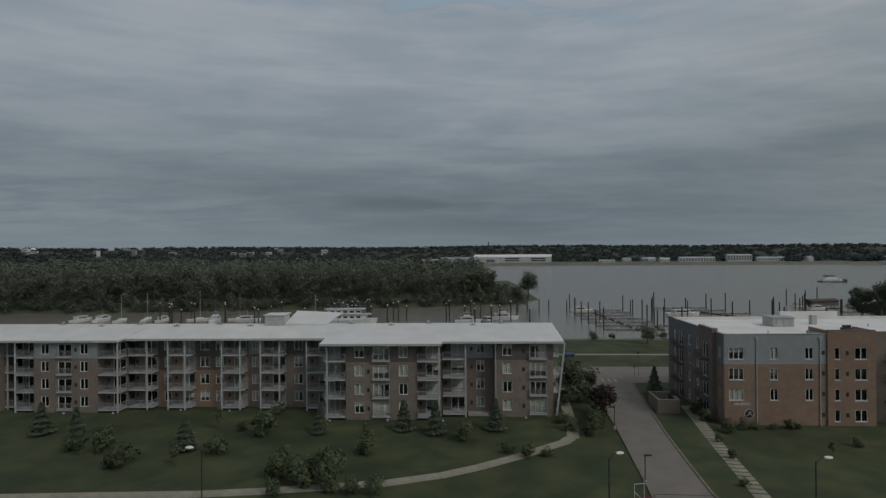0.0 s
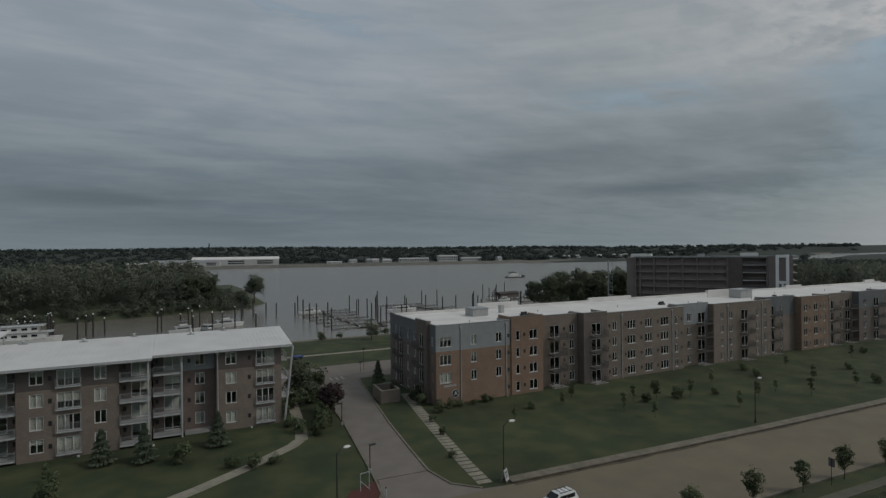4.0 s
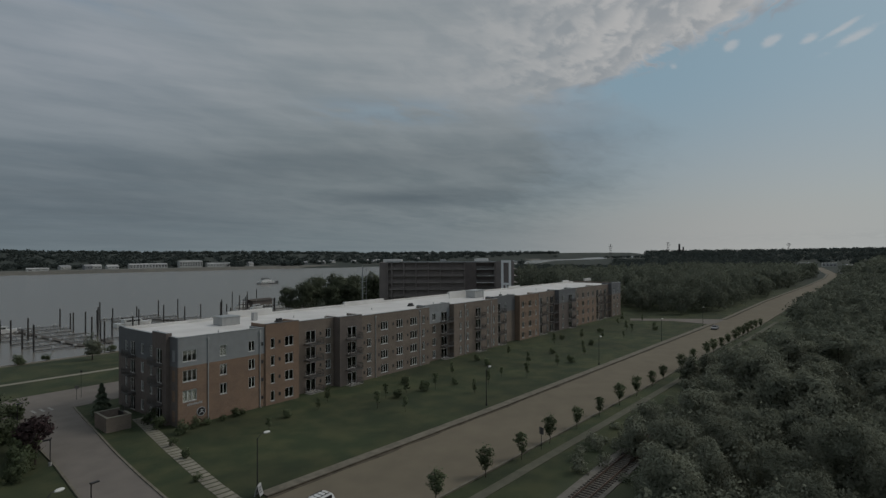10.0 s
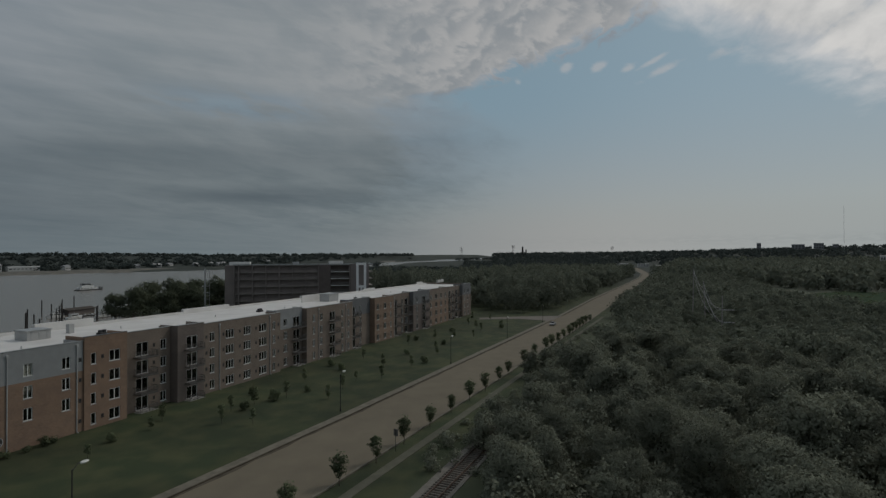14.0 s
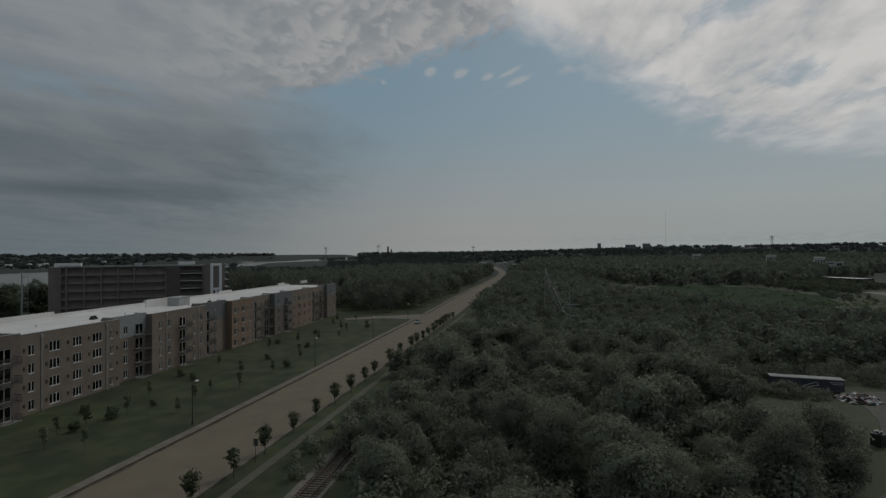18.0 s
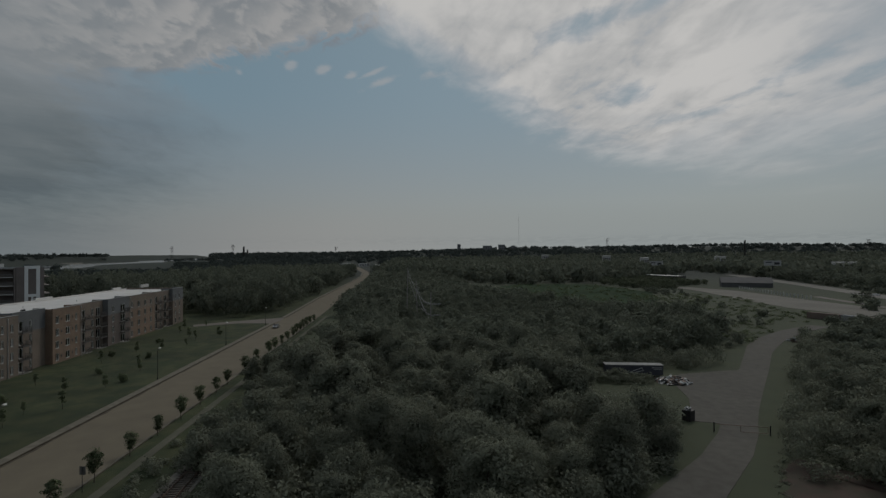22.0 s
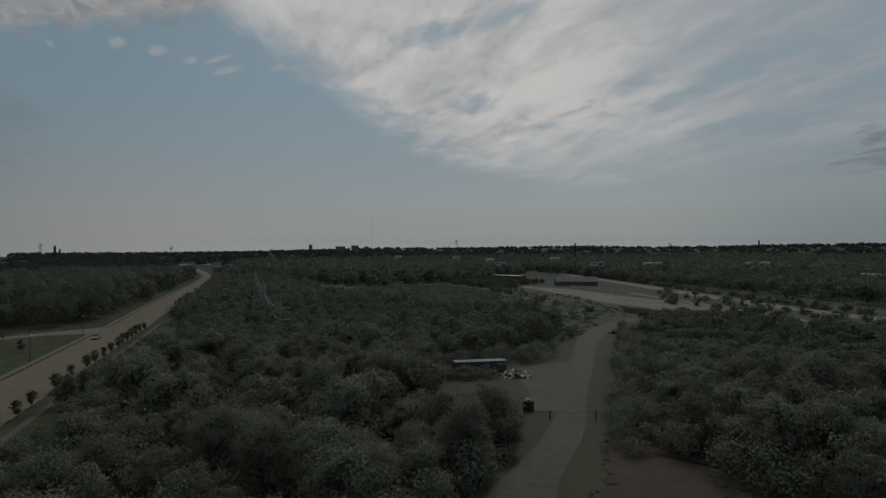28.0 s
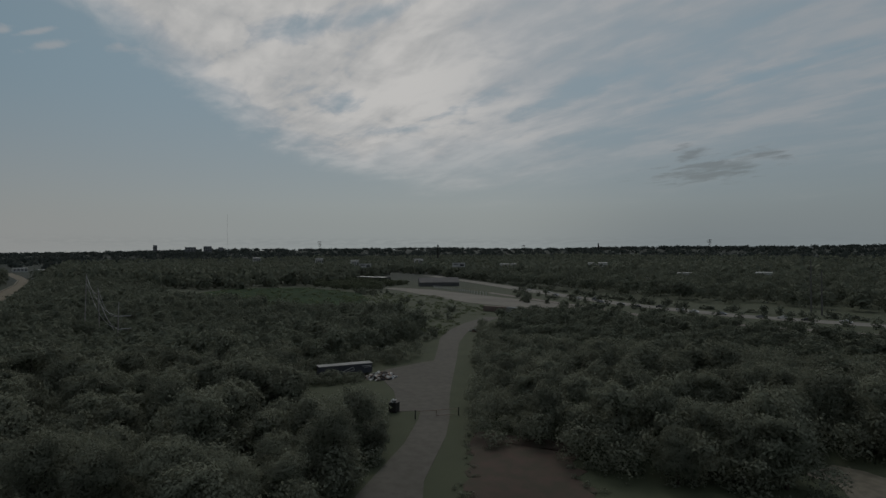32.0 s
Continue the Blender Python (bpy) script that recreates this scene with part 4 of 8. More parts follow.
# ---------------------------------------------------------------- long brick apartment block with a flat white roof
def apartment_block_east():
    house = thing("apartment_building", "long four-storey orange and brown brick building, flat white roof", "building", "apartment buildings", (38.7, 82.5, 0), 0.5)
    FL = (0.0, 3.08, 6.14, 9.2)
    D = 21.5

    def wx(v):
        """Along the front, from the place read on one plane."""
        return (v * (82.5 - 0.0087 * 38.7) / (82.5 - 0.0087 * v) - 38.7) * 1.0

    def front(x0, x1, dy, par, upper, lower, wins=(), doors=(), z_split=9.1, spouts=(), grilles=(), skip=(), bal_depth=1.25, lights=2):
        """A piece of front. dy: how far it stands back; wins and doors by their ends along the front."""
        x0, x1 = round(wx(x0), 2), round(wx(x1), 2)
        wins = [(round(wx(a), 2), round(wx(b), 2)) for a, b in wins]
        doors = [(round(wx(a), 2), round(wx(b), 2)) for a, b in doors]
        ops = [(a, b, f + 0.62, f + 2.37) for f in FL for a, b in wins if (a, f) not in skip and not (f == 0 and x0 < 14)]
        ops += [(a, b, f + 0.08, f + 2.4) for f in FL for a, b in doors]
        part("wall", wall_mesh(x0, x1, -1.0, z_split, dy, 0.3, ops), lower, house)
        part("wall", wall_mesh(x0, x1, z_split, par, dy, 0.3, ops), upper, house)
        for xa in (x0, x1 - 0.25):
            part("wall", boxes((xa + 0.003, dy + 0.3, -1.0, xa + 0.247, 4.2, z_split)), lower, house)
            part("wall", boxes((xa + 0.003, dy + 0.3, z_split, xa + 0.247, 4.2, par)), upper, house)
        part("roof_strip", boxes((x0 + 0.26, dy + 0.304, 12.75, x1 - 0.26, 1.996, 13.0)), M_roof_white, house)
        part("coping", boxes((x0 - 0.02, dy - 0.06, par + 0.003, x1 + 0.02, dy + 0.36, par + 0.09)), M_siding_mid if par > 13.8 else M_steel, house)
        for a, b, z0, z1 in ops:
            if z1 - z0 < 1.9:
                window(house, a, b, z0, z1, dy + 0.07, 3 if b - a > 2.0 else (2 if b - a > 0.9 else 1))
                part("window_sill", shared(("window_sill", round(b - a, 2)), lambda: (boxes((-0.05, -0.06, -0.08, b - a + 0.05, -0.003, 0)), M_trim)), None, house).matrix_local = pose(a, dy, z0)
            else:
                window(house, a, b, z0, z1, dy + 0.07, 2, rnd.choice((0, 0.6, 1, 1, 1)), "sliding_door")
                balcony(house, a - 0.5, b + 0.5, z0 - 0.08 if z0 > 1 else 0.05, dy - bal_depth, bal_depth - 0.004, M_bal_metal, M_deck if z0 < 1 else M_bal_metal, 0.16)
        for s in spouts:
            downspout(house, round(wx(s), 2), dy, par - 0.3)
        for gxx in grilles:
            for f in FL:
                vent(house, round(wx(gxx), 2), dy, f + 1.6)

    # west corner: grey siding over orange brick
    front(38.72, 53.55, 0.0, 13.55, M_siding_grey, M_brick_orange, [(39.4, 41.6), (45.4, 46.6), (50.5, 51.7)], spouts=(43.4, 52.6), grilles=(53.1,))
    front(53.6, 60.5, -0.25, 14.1, M_brick_orange, M_brick_orange, [(54.6, 55.4), (57.5, 59.3)], grilles=(56.4,))
    front(60.55, 70.2, 1.6, 13.6, M_brick_brown, M_brick_brown, [(60.9, 61.6), (68.2, 69.4)], [(63.5, 65.8)], grilles=(66.9,), bal_depth=1.9)
    front(70.25, 76.1, -0.2, 13.75, M_brick_dark, M_brick_dark, [], [(72.2, 74.6)], bal_depth=1.5)
    front(76.15, 98.0, 0.1, 13.4, M_brick_brown, M_brick_brown, [(77.8, 79.0), (81.8, 84.0), (86.7, 88.7), (91.2, 93.5), (95.4, 96.3)], spouts=(80.2, 94.5), grilles=(77.0, 81.2, 85.6, 90.3, 97.3))
    front(98.05, 107.5, 1.5, 13.7, M_siding_grey, M_brick_brown, [(98.6, 99.5), (100.8, 102.0)], [(104.2, 106.6)], bal_depth=1.8)
    front(107.55, 127.7, 0.1, 13.4, M_brick_brown, M_brick_brown, [(109.9, 110.8), (112.9, 113.9), (122.3, 123.2), (125.2, 126.1)], [(117.0, 119.4)], spouts=(112.2, 124.3), bal_depth=1.5)
    front(127.75, 139.2, 1.5, 13.8, M_siding_mid, M_brick_brown, [(133.5, 134.4)], [(129.0, 131.3)], bal_depth=1.8)
    front(139.25, 151.5, -0.2, 13.5, M_brick_warm, M_brick_warm, [(140.4, 141.8), (144.5, 146.2), (148.6, 149.5)], spouts=(151.0,), grilles=(142.7, 147.3))
    front(151.55, 164.7, 1.3, 13.5, M_brick_brown, M_brick_brown, [(158.8, 160.0)], [(153.4, 155.8), (161.2, 163.4)], bal_depth=1.7)
    front(164.75, 177.4, -0.2, 13.7, M_siding_mid, M_brick_dark, [(167.0, 168.3)], [(172.0, 174.6)], bal_depth=1.4)
    front(177.45, 196.0, 0.0, 13.6, M_brick_brown, M_brick_warm, [(179.0, 180.2), (183.4, 185.0), (188.0, 189.3), (192.3, 193.6)], spouts=(178.2,))
    front(196.05, 211.2, 1.3, 13.3, M_brick_brown, M_brick_brown, [(203.0, 204.2)], [(198.5, 200.9), (206.4, 208.6)], bal_depth=1.7)
    front(211.25, 221.0, 0.0, 13.8, M_siding_mid, M_brick_brown, [(213.2, 214.4), (217.0, 218.2)])
    L = round(wx(221.0), 2)
    # west end wall with its own bays, turned a quarter
    def west(y0, y1, off, par, upper, lower, wins, doors=()):
        """A piece of the west end between two depths; off: how far it stands out to the west."""
        m = pose(-off, y1, 0, 0, 0, -90)
        ln = round(y1 - y0, 2)
        ops = [(round(y1 - b, 2), round(y1 - a, 2), f + 0.62, f + 2.37) for f in FL for a, b in wins]
        ops += [(round(y1 - b, 2), round(y1 - a, 2), f + 0.08, f + 2.4) for f in FL for a, b in doors]
        for bm, mat in ((wall_mesh(0, ln, -1.0, 9.1, 0.0, 0.3, ops), lower), (wall_mesh(0, ln, 9.1, par, 0.0, 0.3, ops), upper)):
            part("wall", bm, mat, house).matrix_local = m
        part("coping", boxes((-0.02, -0.06, par + 0.003, ln + 0.02, 0.36, par + 0.09)), M_steel, house).matrix_local = m
        for a, b, z0, z1 in ops:
            p = m @ Vector((a, 0.07, z0))
            window(house, a, b, z0, z1, 0.07, 2, None, "window" if z1 - z0 < 1.9 else "sliding_door", -90, tuple(p))
            if z1 - z0 > 1.9:
                ob = balcony(house, a - 0.4, b + 0.4, z0 - 0.08, 0, 1.3, M_bal_metal, M_bal_metal, 0.16)
                ob.matrix_local = m @ pose(a - 0.4, -1.304, z0 - 0.08)
        for yy in (0, ln - 0.25):
            if off > 0.05:
                part("wall", boxes((yy + 0.003, 0.3, -1.0, yy + 0.247, 0.3 + off, par)), lower, house).matrix_local = m

    west(0.31, 2.6, 0.0, 13.55, M_siding_mid, M_brick_dark, [(1.0, 1.9)])
    west(2.62, 7.2, 0.6, 14.1, M_brick_dark, M_brick_dark, [], [(4.0, 5.8)])
    west(7.22, 14.0, 0.0, 13.55, M_siding_mid, M_brick_dark, [(8.4, 9.6), (11.6, 12.8)])
    west(14.02, 19.4, 0.0, 13.55, M_siding_mid, M_brick_dark, [(18.0, 18.9)], [(15.0, 16.8)])
    west(19.42, D, 0.0, 13.7, M_siding_mid, M_brick_dark, [])
    # back and east end, roof deck, inner walls, floors
    part("wall", boxes((0.3, D, -1.0, L, D + 0.3, 13.5)), M_brick_brown, house)
    part("wall", boxes((L - 0.3, 4.2, -1.0, L - 0.003, D - 0.004, 13.6)), M_brick_brown, house)
    part("corridor_wall", boxes((0.4, 5.5, -1.0, L - 0.4, 5.7, 12.7)), M_room, house)
    part("corridor_wall", boxes((3.4, 5.75, -1.0, 3.6, D - 0.1, 12.7)), M_room, house)
    for f in FL:
        part("floor_slab", boxes((0.35, 2.0, f - 0.25, L - 0.35, 5.45, f)), M_room, house)
        part("floor_slab", boxes((0.35, 5.75, f - 0.25, 3.35, D - 0.1, f)), M_room, house)
    part("roof", boxes((0.305, 2.0, 12.75, L - 0.305, D - 0.005, 13.0)), M_roof_white, house, "flat white membrane roof")
    part("roof_strip", boxes((0.305, D - 0.25, 13.003, L - 0.305, D - 0.006, 13.5)), M_roof_white, house)
    for a, b, h in ((52, 66, 0.55), (95, 104, 0.5), (20.5, 31, 0.9), (131, 139, 0.5), (176, 182, 0.7), (199, 206, 0.7)):
        part("back_parapet", boxes((a - 0.005, D - 0.305, 13.0, b, D + 0.33, 13.5 + h)), M_roof_white, house)
    # rooftop boxes and fans
    def roof_box(x0, y0, w, d, h, mat, label):
        b = part("roof_box", boxes((x0, y0, 13.0, x0 + w, y0 + d, 13.0 + h), bevel=0.03), mat, house, label)
        part("cap", boxes((x0 - 0.15, y0 - 0.15, 13.0 + h + 0.003, x0 + w + 0.15, y0 + d + 0.15, 13.12 + h)), M_steel, b)
        for i in range(3):
            part("panel_rib", boxes((x0 + w * (i + 0.5) / 3 - 0.03, y0 - 0.04, 13.02, x0 + w * (i + 0.5) / 3 + 0.03, y0 - 0.003, 12.98 + h)), M_steel, b)

    roof_box(13.7, 11.5, 3.6, 3.2, 1.5, M_far_white_panel, "grey panelled rooftop stair head")
    roof_box(91.2, 8.5, 4.6, 3.4, 2.1, M_far_white_panel, "grey panelled rooftop stair head")
    part("raised_wall", boxes((86.0, 14.0, 13.0, 100.0, 14.3, 15.0)), M_roof_white, house)
    part("chimney", boxes((21.8, 14.0, 13.0, 22.7, 14.9, 14.6), bevel=0.03), M_far_white_panel, house)
    fan = shared(("roof_fan",), lambda: (tube(tube(boxes((-0.75, -0.5, 0, 0.75, 0.5, 0.35), bevel=0.03), (-0.38, 0, 0.35), (-0.38, 0, 0.75), 0.34), (0.38, 0, 0.35), (0.38, 0, 0.75), 0.34), M_black_metal))
    for x, yy in ((62.3, 8.2), (99.8, 5.2), (23.5, 8.0)):
        placed("roof_fan", fan, house, x, yy, 13.0, 5, "dark rooftop fan unit")
    for i in range(9):
        me = shared(("vent_pipe",), lambda: (tube(bmesh.new(), (0, 0, 0), (0, 0, 0.45), 0.09), M_trim))
        placed("vent_pipe", me, house, 9 + i * 20.5, 4.5 + (i * 7) % 9, 13.0)
    # wall sign and round emblem at the west corner
    for i in range(9):
        part("sign_bar", boxes((1.4 + 0.27 * i, -0.05, 3.0 + 0.05 * (i % 2), 1.58 + 0.27 * i, -0.006, 3.30 + 0.06 * ((i * 5) % 3))), M_trim, house, "white raised bar of wall lettering")
    bm = bmesh.new()
    tube(bm, (3.6, -0.004, 1.75), (3.6, -0.06, 1.75), 0.72, sides=28)
    em = part("emblem", bm, M_trim, house, "round white and black wall emblem")
    bm = bmesh.new()
    tube(bm, (3.6, -0.063, 1.75), (3.6, -0.075, 1.75), 0.62, sides=28)
    part("emblem_field", bm, M_black_metal, em)
    bm = bmesh.new()
    for a, b in (((3.25, 1.45), (3.65, 1.80)), ((3.65, 1.80), (3.55, 2.10)), ((3.65, 1.80), (3.98, 1.50)), ((3.45, 1.95), (3.90, 1.98))):
        tube(bm, (a[0], -0.085, a[1]), (b[0], -0.085, b[1]), 0.07, sides=6)
    part("emblem_stroke", bm, M_trim, em)
    return house


apartment_block_east()


# ---------------------------------------------------------------- seven-storey block under construction by the river
def shell_block():
    """Open concrete frame: slabs, fins between bays, a white framed stair tower."""
    house = thing("unfinished_building", "seven-storey dark unfinished apartment block with open concrete floors", "building", "", (176.5, 178.65, 0), -53.0)
    house.scale = (1.075, 1.0, 1.0)
    W, Dp, H7 = 59.0, 17.0, 22.0
    M_shell = material("dark_sheathing", (0.225, 0.195, 0.180), (0.182, 0.158, 0.148), 0.4, 0.9, big=0.2, big_scale=0.2)
    M_infill = material("dark_infill_panels", (0.135, 0.112, 0.104), (0.110, 0.092, 0.086), 0.4, 0.9)
    M_tower_white = material("fresh_white_panels", (0.85, 0.85, 0.84), (0.80, 0.80, 0.79), 0.6, 0.5)
    M_slab_edge = material("weathered_slab_edge", (0.30, 0.275, 0.255), (0.24, 0.22, 0.205), 0.5, 0.9)
    bays = [5.0, 10.2, 15.4, 20.6, 25.8, 31.0, 36.2, 49.2]
    part("end_wall", boxes((0, 0, 0, 3.2, Dp, H7)), M_shell, house)
    part("back_wall", boxes((3.2, Dp - 0.3, 0, W, Dp, H7)), M_shell, house)
    part("core_wall", boxes((3.2, 0.9, 0, 36.2, 1.1, H7 - 0.3)), M_shell, house)
    part("core_wall", boxes((36.2, 3.0, 0, W - 3, 3.3, H7 - 0.3)), M_shell, house)
    for i in range(8):
        z = 0.4 + i * (H7 - 0.4) / 7
        part("floor_slab", boxes((3.2, -0.3, z - 0.26, W, Dp - 0.3, z)), M_slab_edge, house)
        if i < 7:
            part("spandrel", boxes((3.2, 0.1, z, 36.1, 0.2, z + 0.95)), M_shell, house)
            part("guard_rail", boxes((41.6, -0.25, z + 1.0, 49.1, -0.2, z + 1.06), (41.6, -0.25, z + 0.5, 49.1, -0.2, z + 0.55)), M_steel, house)
            part("slab_edge", boxes((41.6, -0.36, z - 0.2, 49.1, -0.303, z - 0.02)), M_vinyl, house, "pale slab edge")
    for x in (3.2, *bays):
        wide = 0.5
        part("pier", boxes((x, -0.6, 0, x + wide, 0.898, H7 + (0.2 if wide < 1 else 0.4))), M_shell, house)
    part("infill", boxes((36.75, -0.5, 0, 41.5, 0.0, H7)), M_infill, house)
    part("stair_tower", boxes((49.8, -0.9, 0, 57.4, 3.0, H7 + 0.4)), M_shell, house)
    part("tower_frame", boxes((52.0, -1.3, 8, 53.0, -0.9, H7 + 0.9), (55.2, -1.3, 8, 56.2, -0.9, H7 + 0.9), (53.0, -1.3, H7 - 0.2, 55.2, -0.9, H7 + 0.9),
                              (53.0, -1.3, 11.6, 55.2, -0.9, 12.6), (53.0, -1.3, 8, 55.2, -0.9, 8.8), (53.8, -1.29, 8.8, 54.4, -0.95, 11.6)), M_tower_white, house, "white stair-tower frame")
    part("parapet", boxes((3.2, -0.4, H7, W, -0.1, H7 + 0.5), (W - 0.3, -0.1, H7, W, Dp, H7 + 0.5)), M_steel, house)
    part("roof_box", boxes((1.0, 5, H7, 9, 10, H7 + 1.4)), M_vinyl, house)
    part("roof_box", boxes((41, 6, H7, 47, 10, H7 + 1.6)), M_vinyl, house)
    part("roof_box", boxes((26, 6, H7, 28.5, 9, H7 + 1.3)), M_steel, house)
    m = bmesh.new()
    tube(m, (-7.5, 1.0, 0), (-7.5, 1.0, 20.5), 0.28, 0.24)
    for i in range(7):
        tube(m, (-7.5, 1.0, 2 + i * 2.8), (-5.8, 1.0, 2 + i * 2.8), 0.08)
    tube(m, (-5.8, 1.0, 0), (-5.8, 1.0, 20), 0.07)
    part("hoist_mast", m, M_steel, house, "pale construction hoist mast")
    return house


shell_block()

# ---------------------------------------------------------------- trees
def leaf_cloud(seed, radius, height, lobes, n, size, lift=0.35, narrow=1.0):
    """Vertices and faces of a crown: many small leaf sprays on the shells of uneven lobes. Base of the tree at z 0."""
    g = np.random.default_rng(seed)
    cs = []
    for i in range(lobes):
        a, rr = g.uniform(0, 2 * np.pi), radius * 0.72 * np.sqrt(g.uniform(0, 1)) * narrow
        zz = height * g.uniform(lift + 0.12, 0.86)
        top = 1.0 - 0.45 * (zz / height)
        cs.append((rr * np.cos(a) * top, rr * np.sin(a) * top, zz, radius * g.uniform(0.20, 0.46), radius * g.uniform(0.16, 0.36)))
    cs.append((0, 0, height * 0.70, radius * 0.6, height * 0.26))
    cs = np.array(cs)
    pick = g.integers(0, len(cs), n)
    d = g.normal(size=(n, 3))
    d[:, 2] = d[:, 2] * 0.8 + 0.25
    d /= np.linalg.norm(d, axis=1)[:, None]
    sh = np.where(g.uniform(0, 1, n) < 0.78, g.uniform(0.72, 1.08, n), g.uniform(0.95, 1.42, n))[:, None]
    c = cs[pick]
    p = c[:, :3] + d * np.stack([c[:, 3], c[:, 3], c[:, 4]], 1) * sh
    q = p * (5.5 / radius) + g.uniform(0, 6.28, 3)          # uneven boughs, so that no lobe stays a ball
    p += radius * 0.085 * np.stack([np.sin(q[:, 1] + 1.7 * q[:, 2]), np.sin(q[:, 2] * 1.3 + q[:, 0]), np.sin(q[:, 0] * 1.2 - q[:, 1])], 1)
    p[:, 2] = np.clip(p[:, 2], height * lift * 0.6, None)
    nrm = d * 0.7 + g.normal(size=(n, 3)) * 0.42 + np.array([0, 0, 0.35])
    nrm /= np.linalg.norm(nrm, axis=1)[:, None]
    out = p - np.array([0, 0, height * 0.45])
    out /= np.linalg.norm(out, axis=1)[:, None] + 1e-6
    face = d * 0.75 + out * 0.5 + g.normal(size=(n, 3)) * 0.26 + np.array([0, 0, 0.25])
    face /= np.linalg.norm(face, axis=1)[:, None]
    nrm *= np.where((nrm * face).sum(1) < 0, -1.0, 1.0)[:, None]
    ref = g.normal(size=(n, 3))
    u = np.cross(nrm, ref)
    u /= np.linalg.norm(u, axis=1)[:, None]
    v = np.cross(nrm, u)
    s = size * g.uniform(0.6, 1.3, n)[:, None]
    fold = nrm * s * 0.22
    quad = np.stack([p - u * s, p - v * s * 0.62 + fold, p + u * s, p + v * s * 0.62 + fold], 1)
    return quad.reshape(-1, 3), np.repeat(face, 4, axis=0)


def quads_mesh(name, pts, mat, turned=None):
    """Loose four-sided leaf sprays; turned: the way each corner is shaded, the outside of its crown."""
    n = len(pts) // 4
    me = bpy.data.meshes.new(name)
    me.vertices.add(len(pts))
    me.vertices.foreach_set("co", np.asarray(pts, dtype=np.float32).ravel())
    me.loops.add(len(pts))
    me.loops.foreach_set("vertex_index", np.arange(len(pts), dtype=np.int32))
    me.polygons.add(n)
    me.polygons.foreach_set("loop_start", np.arange(0, len(pts), 4, dtype=np.int32))
    me.update(calc_edges=True)
    if turned is not None:
        me.attributes.new("custom_normal", "FLOAT_VECTOR", "POINT").data.foreach_set("vector", np.asarray(turned, dtype=np.float32).ravel())
        me.update()
    me.materials.append(mat)
    return me


def trunk_mesh(seed, height, radius, r0, limbs=6, lift=0.35):
    g = random.Random(seed)
    bm = bmesh.new()
    pts = [Vector((0, 0, -0.25)), Vector((g.uniform(-.1, .1), g.uniform(-.1, .1), height * lift)), Vector((g.uniform(-.3, .3), g.uniform(-.3, .3), height * 0.62)), Vector((g.uniform(-.4, .4), g.uniform(-.4, .4), height * 0.88))]
    rs = (r0 * 1.25, r0 * 0.85, r0 * 0.5, r0 * 0.12)
    for i in range(3):
        tube(bm, pts[i], pts[i + 1], rs[i], rs[i + 1], 7)
    for i in range(limbs):
        t = g.uniform(0.0, 0.8)
        a = pts[1].lerp(pts[2], t)
        an = g.uniform(0, 6.28)
        b = a + Vector((math.cos(an), math.sin(an), g.uniform(0.5, 1.0))) * radius * g.uniform(0.45, 0.75)
        tube(bm, a, b, r0 * 0.34, r0 * 0.08, 5)
    me = bpy.data.meshes.new("trunk")
    bm.to_mesh(me)
    bm.free()
    me.materials.append(M_bark)
    return me


def tree_kind(seed, radius, height, lobes, n, size, r0, lift=0.3, leaf=None, narrow=1.0, vase=False):
    pts, turned = leaf_cloud(seed, radius, height, lobes, n, size, lift, narrow)
    if vase:                                   # narrow below, spreading upwards
        f = np.clip(0.30 + 1.05 * (pts[:, 2] - height * lift * 0.6) / (height * 0.62), 0.25, 1.15)[:, None]
        pts[:, :2] *= f
    return (trunk_mesh(seed, height, radius, r0, lift=lift), quads_mesh("crown", pts, leaf or M_leaf, turned))


def plant(kind, x, y, z, scale, turn, name, label, group, category="tree"):
    t = thing(name, label, category, group, (x, y, z), turn)
    t.scale = (scale, scale, scale)
    part("trunk", kind[0], None, t)
    part("crown", kind[1], None, t)
    return t


M_leaf_bush = leafy(material("shrub_leaves", (0.110, 0.138, 0.076), (0.138, 0.160, 0.090), 1.2, 0.75, island=0.35, obj=0.25, spec=0.2))
M_leaf_pine = leafy(material("spruce_needles", (0.096, 0.122, 0.084), (0.118, 0.142, 0.096), 1.0, 0.85, island=0.35, spec=0.15))
M_leaf_wine = leafy(material("wine_red_leaves", (0.075, 0.045, 0.046), (0.055, 0.042, 0.042), 1.0, 0.8, island=0.4, spec=0.2))
HEIGHTS = (9.5, 10.5, 8.8, 11.0)
wood_kinds = [tree_kind(11 + i, 4.2, HEIGHTS[i], 34, 6200, 0.20, 0.2, 0.18) for i in range(4)]
edge_kinds = [tree_kind(15 + i, 4.2, HEIGHTS[i], 26, 2600, 0.30, 0.2, 0.10) for i in range(4)]
fine_kinds = [tree_kind(11 + i, 4.2, HEIGHTS[i], 34, 13500, 0.128, 0.2, 0.18) for i in range(4)]
street_kinds = [tree_kind(31 + i, 1.25, 4.2, 22, 1500, 0.115, 0.06, 0.18, M_leaf_bush, 0.8, True) for i in range(3)]
lawn_kinds = [tree_kind(35 + i, 1.1, 4.3, 12, 620, 0.14, 0.05, 0.14, M_leaf_bush, 0.8) for i in range(3)]
bush_kinds = []
for i in range(3):
    spray, turned = leaf_cloud(51 + i, 1.1, 1.5, 9, 900, 0.10, 0.0)
    bush_kinds.append(quads_mesh("crown", spray, M_leaf_bush, turned))
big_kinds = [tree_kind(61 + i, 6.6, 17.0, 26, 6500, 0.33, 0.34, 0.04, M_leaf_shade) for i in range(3)]


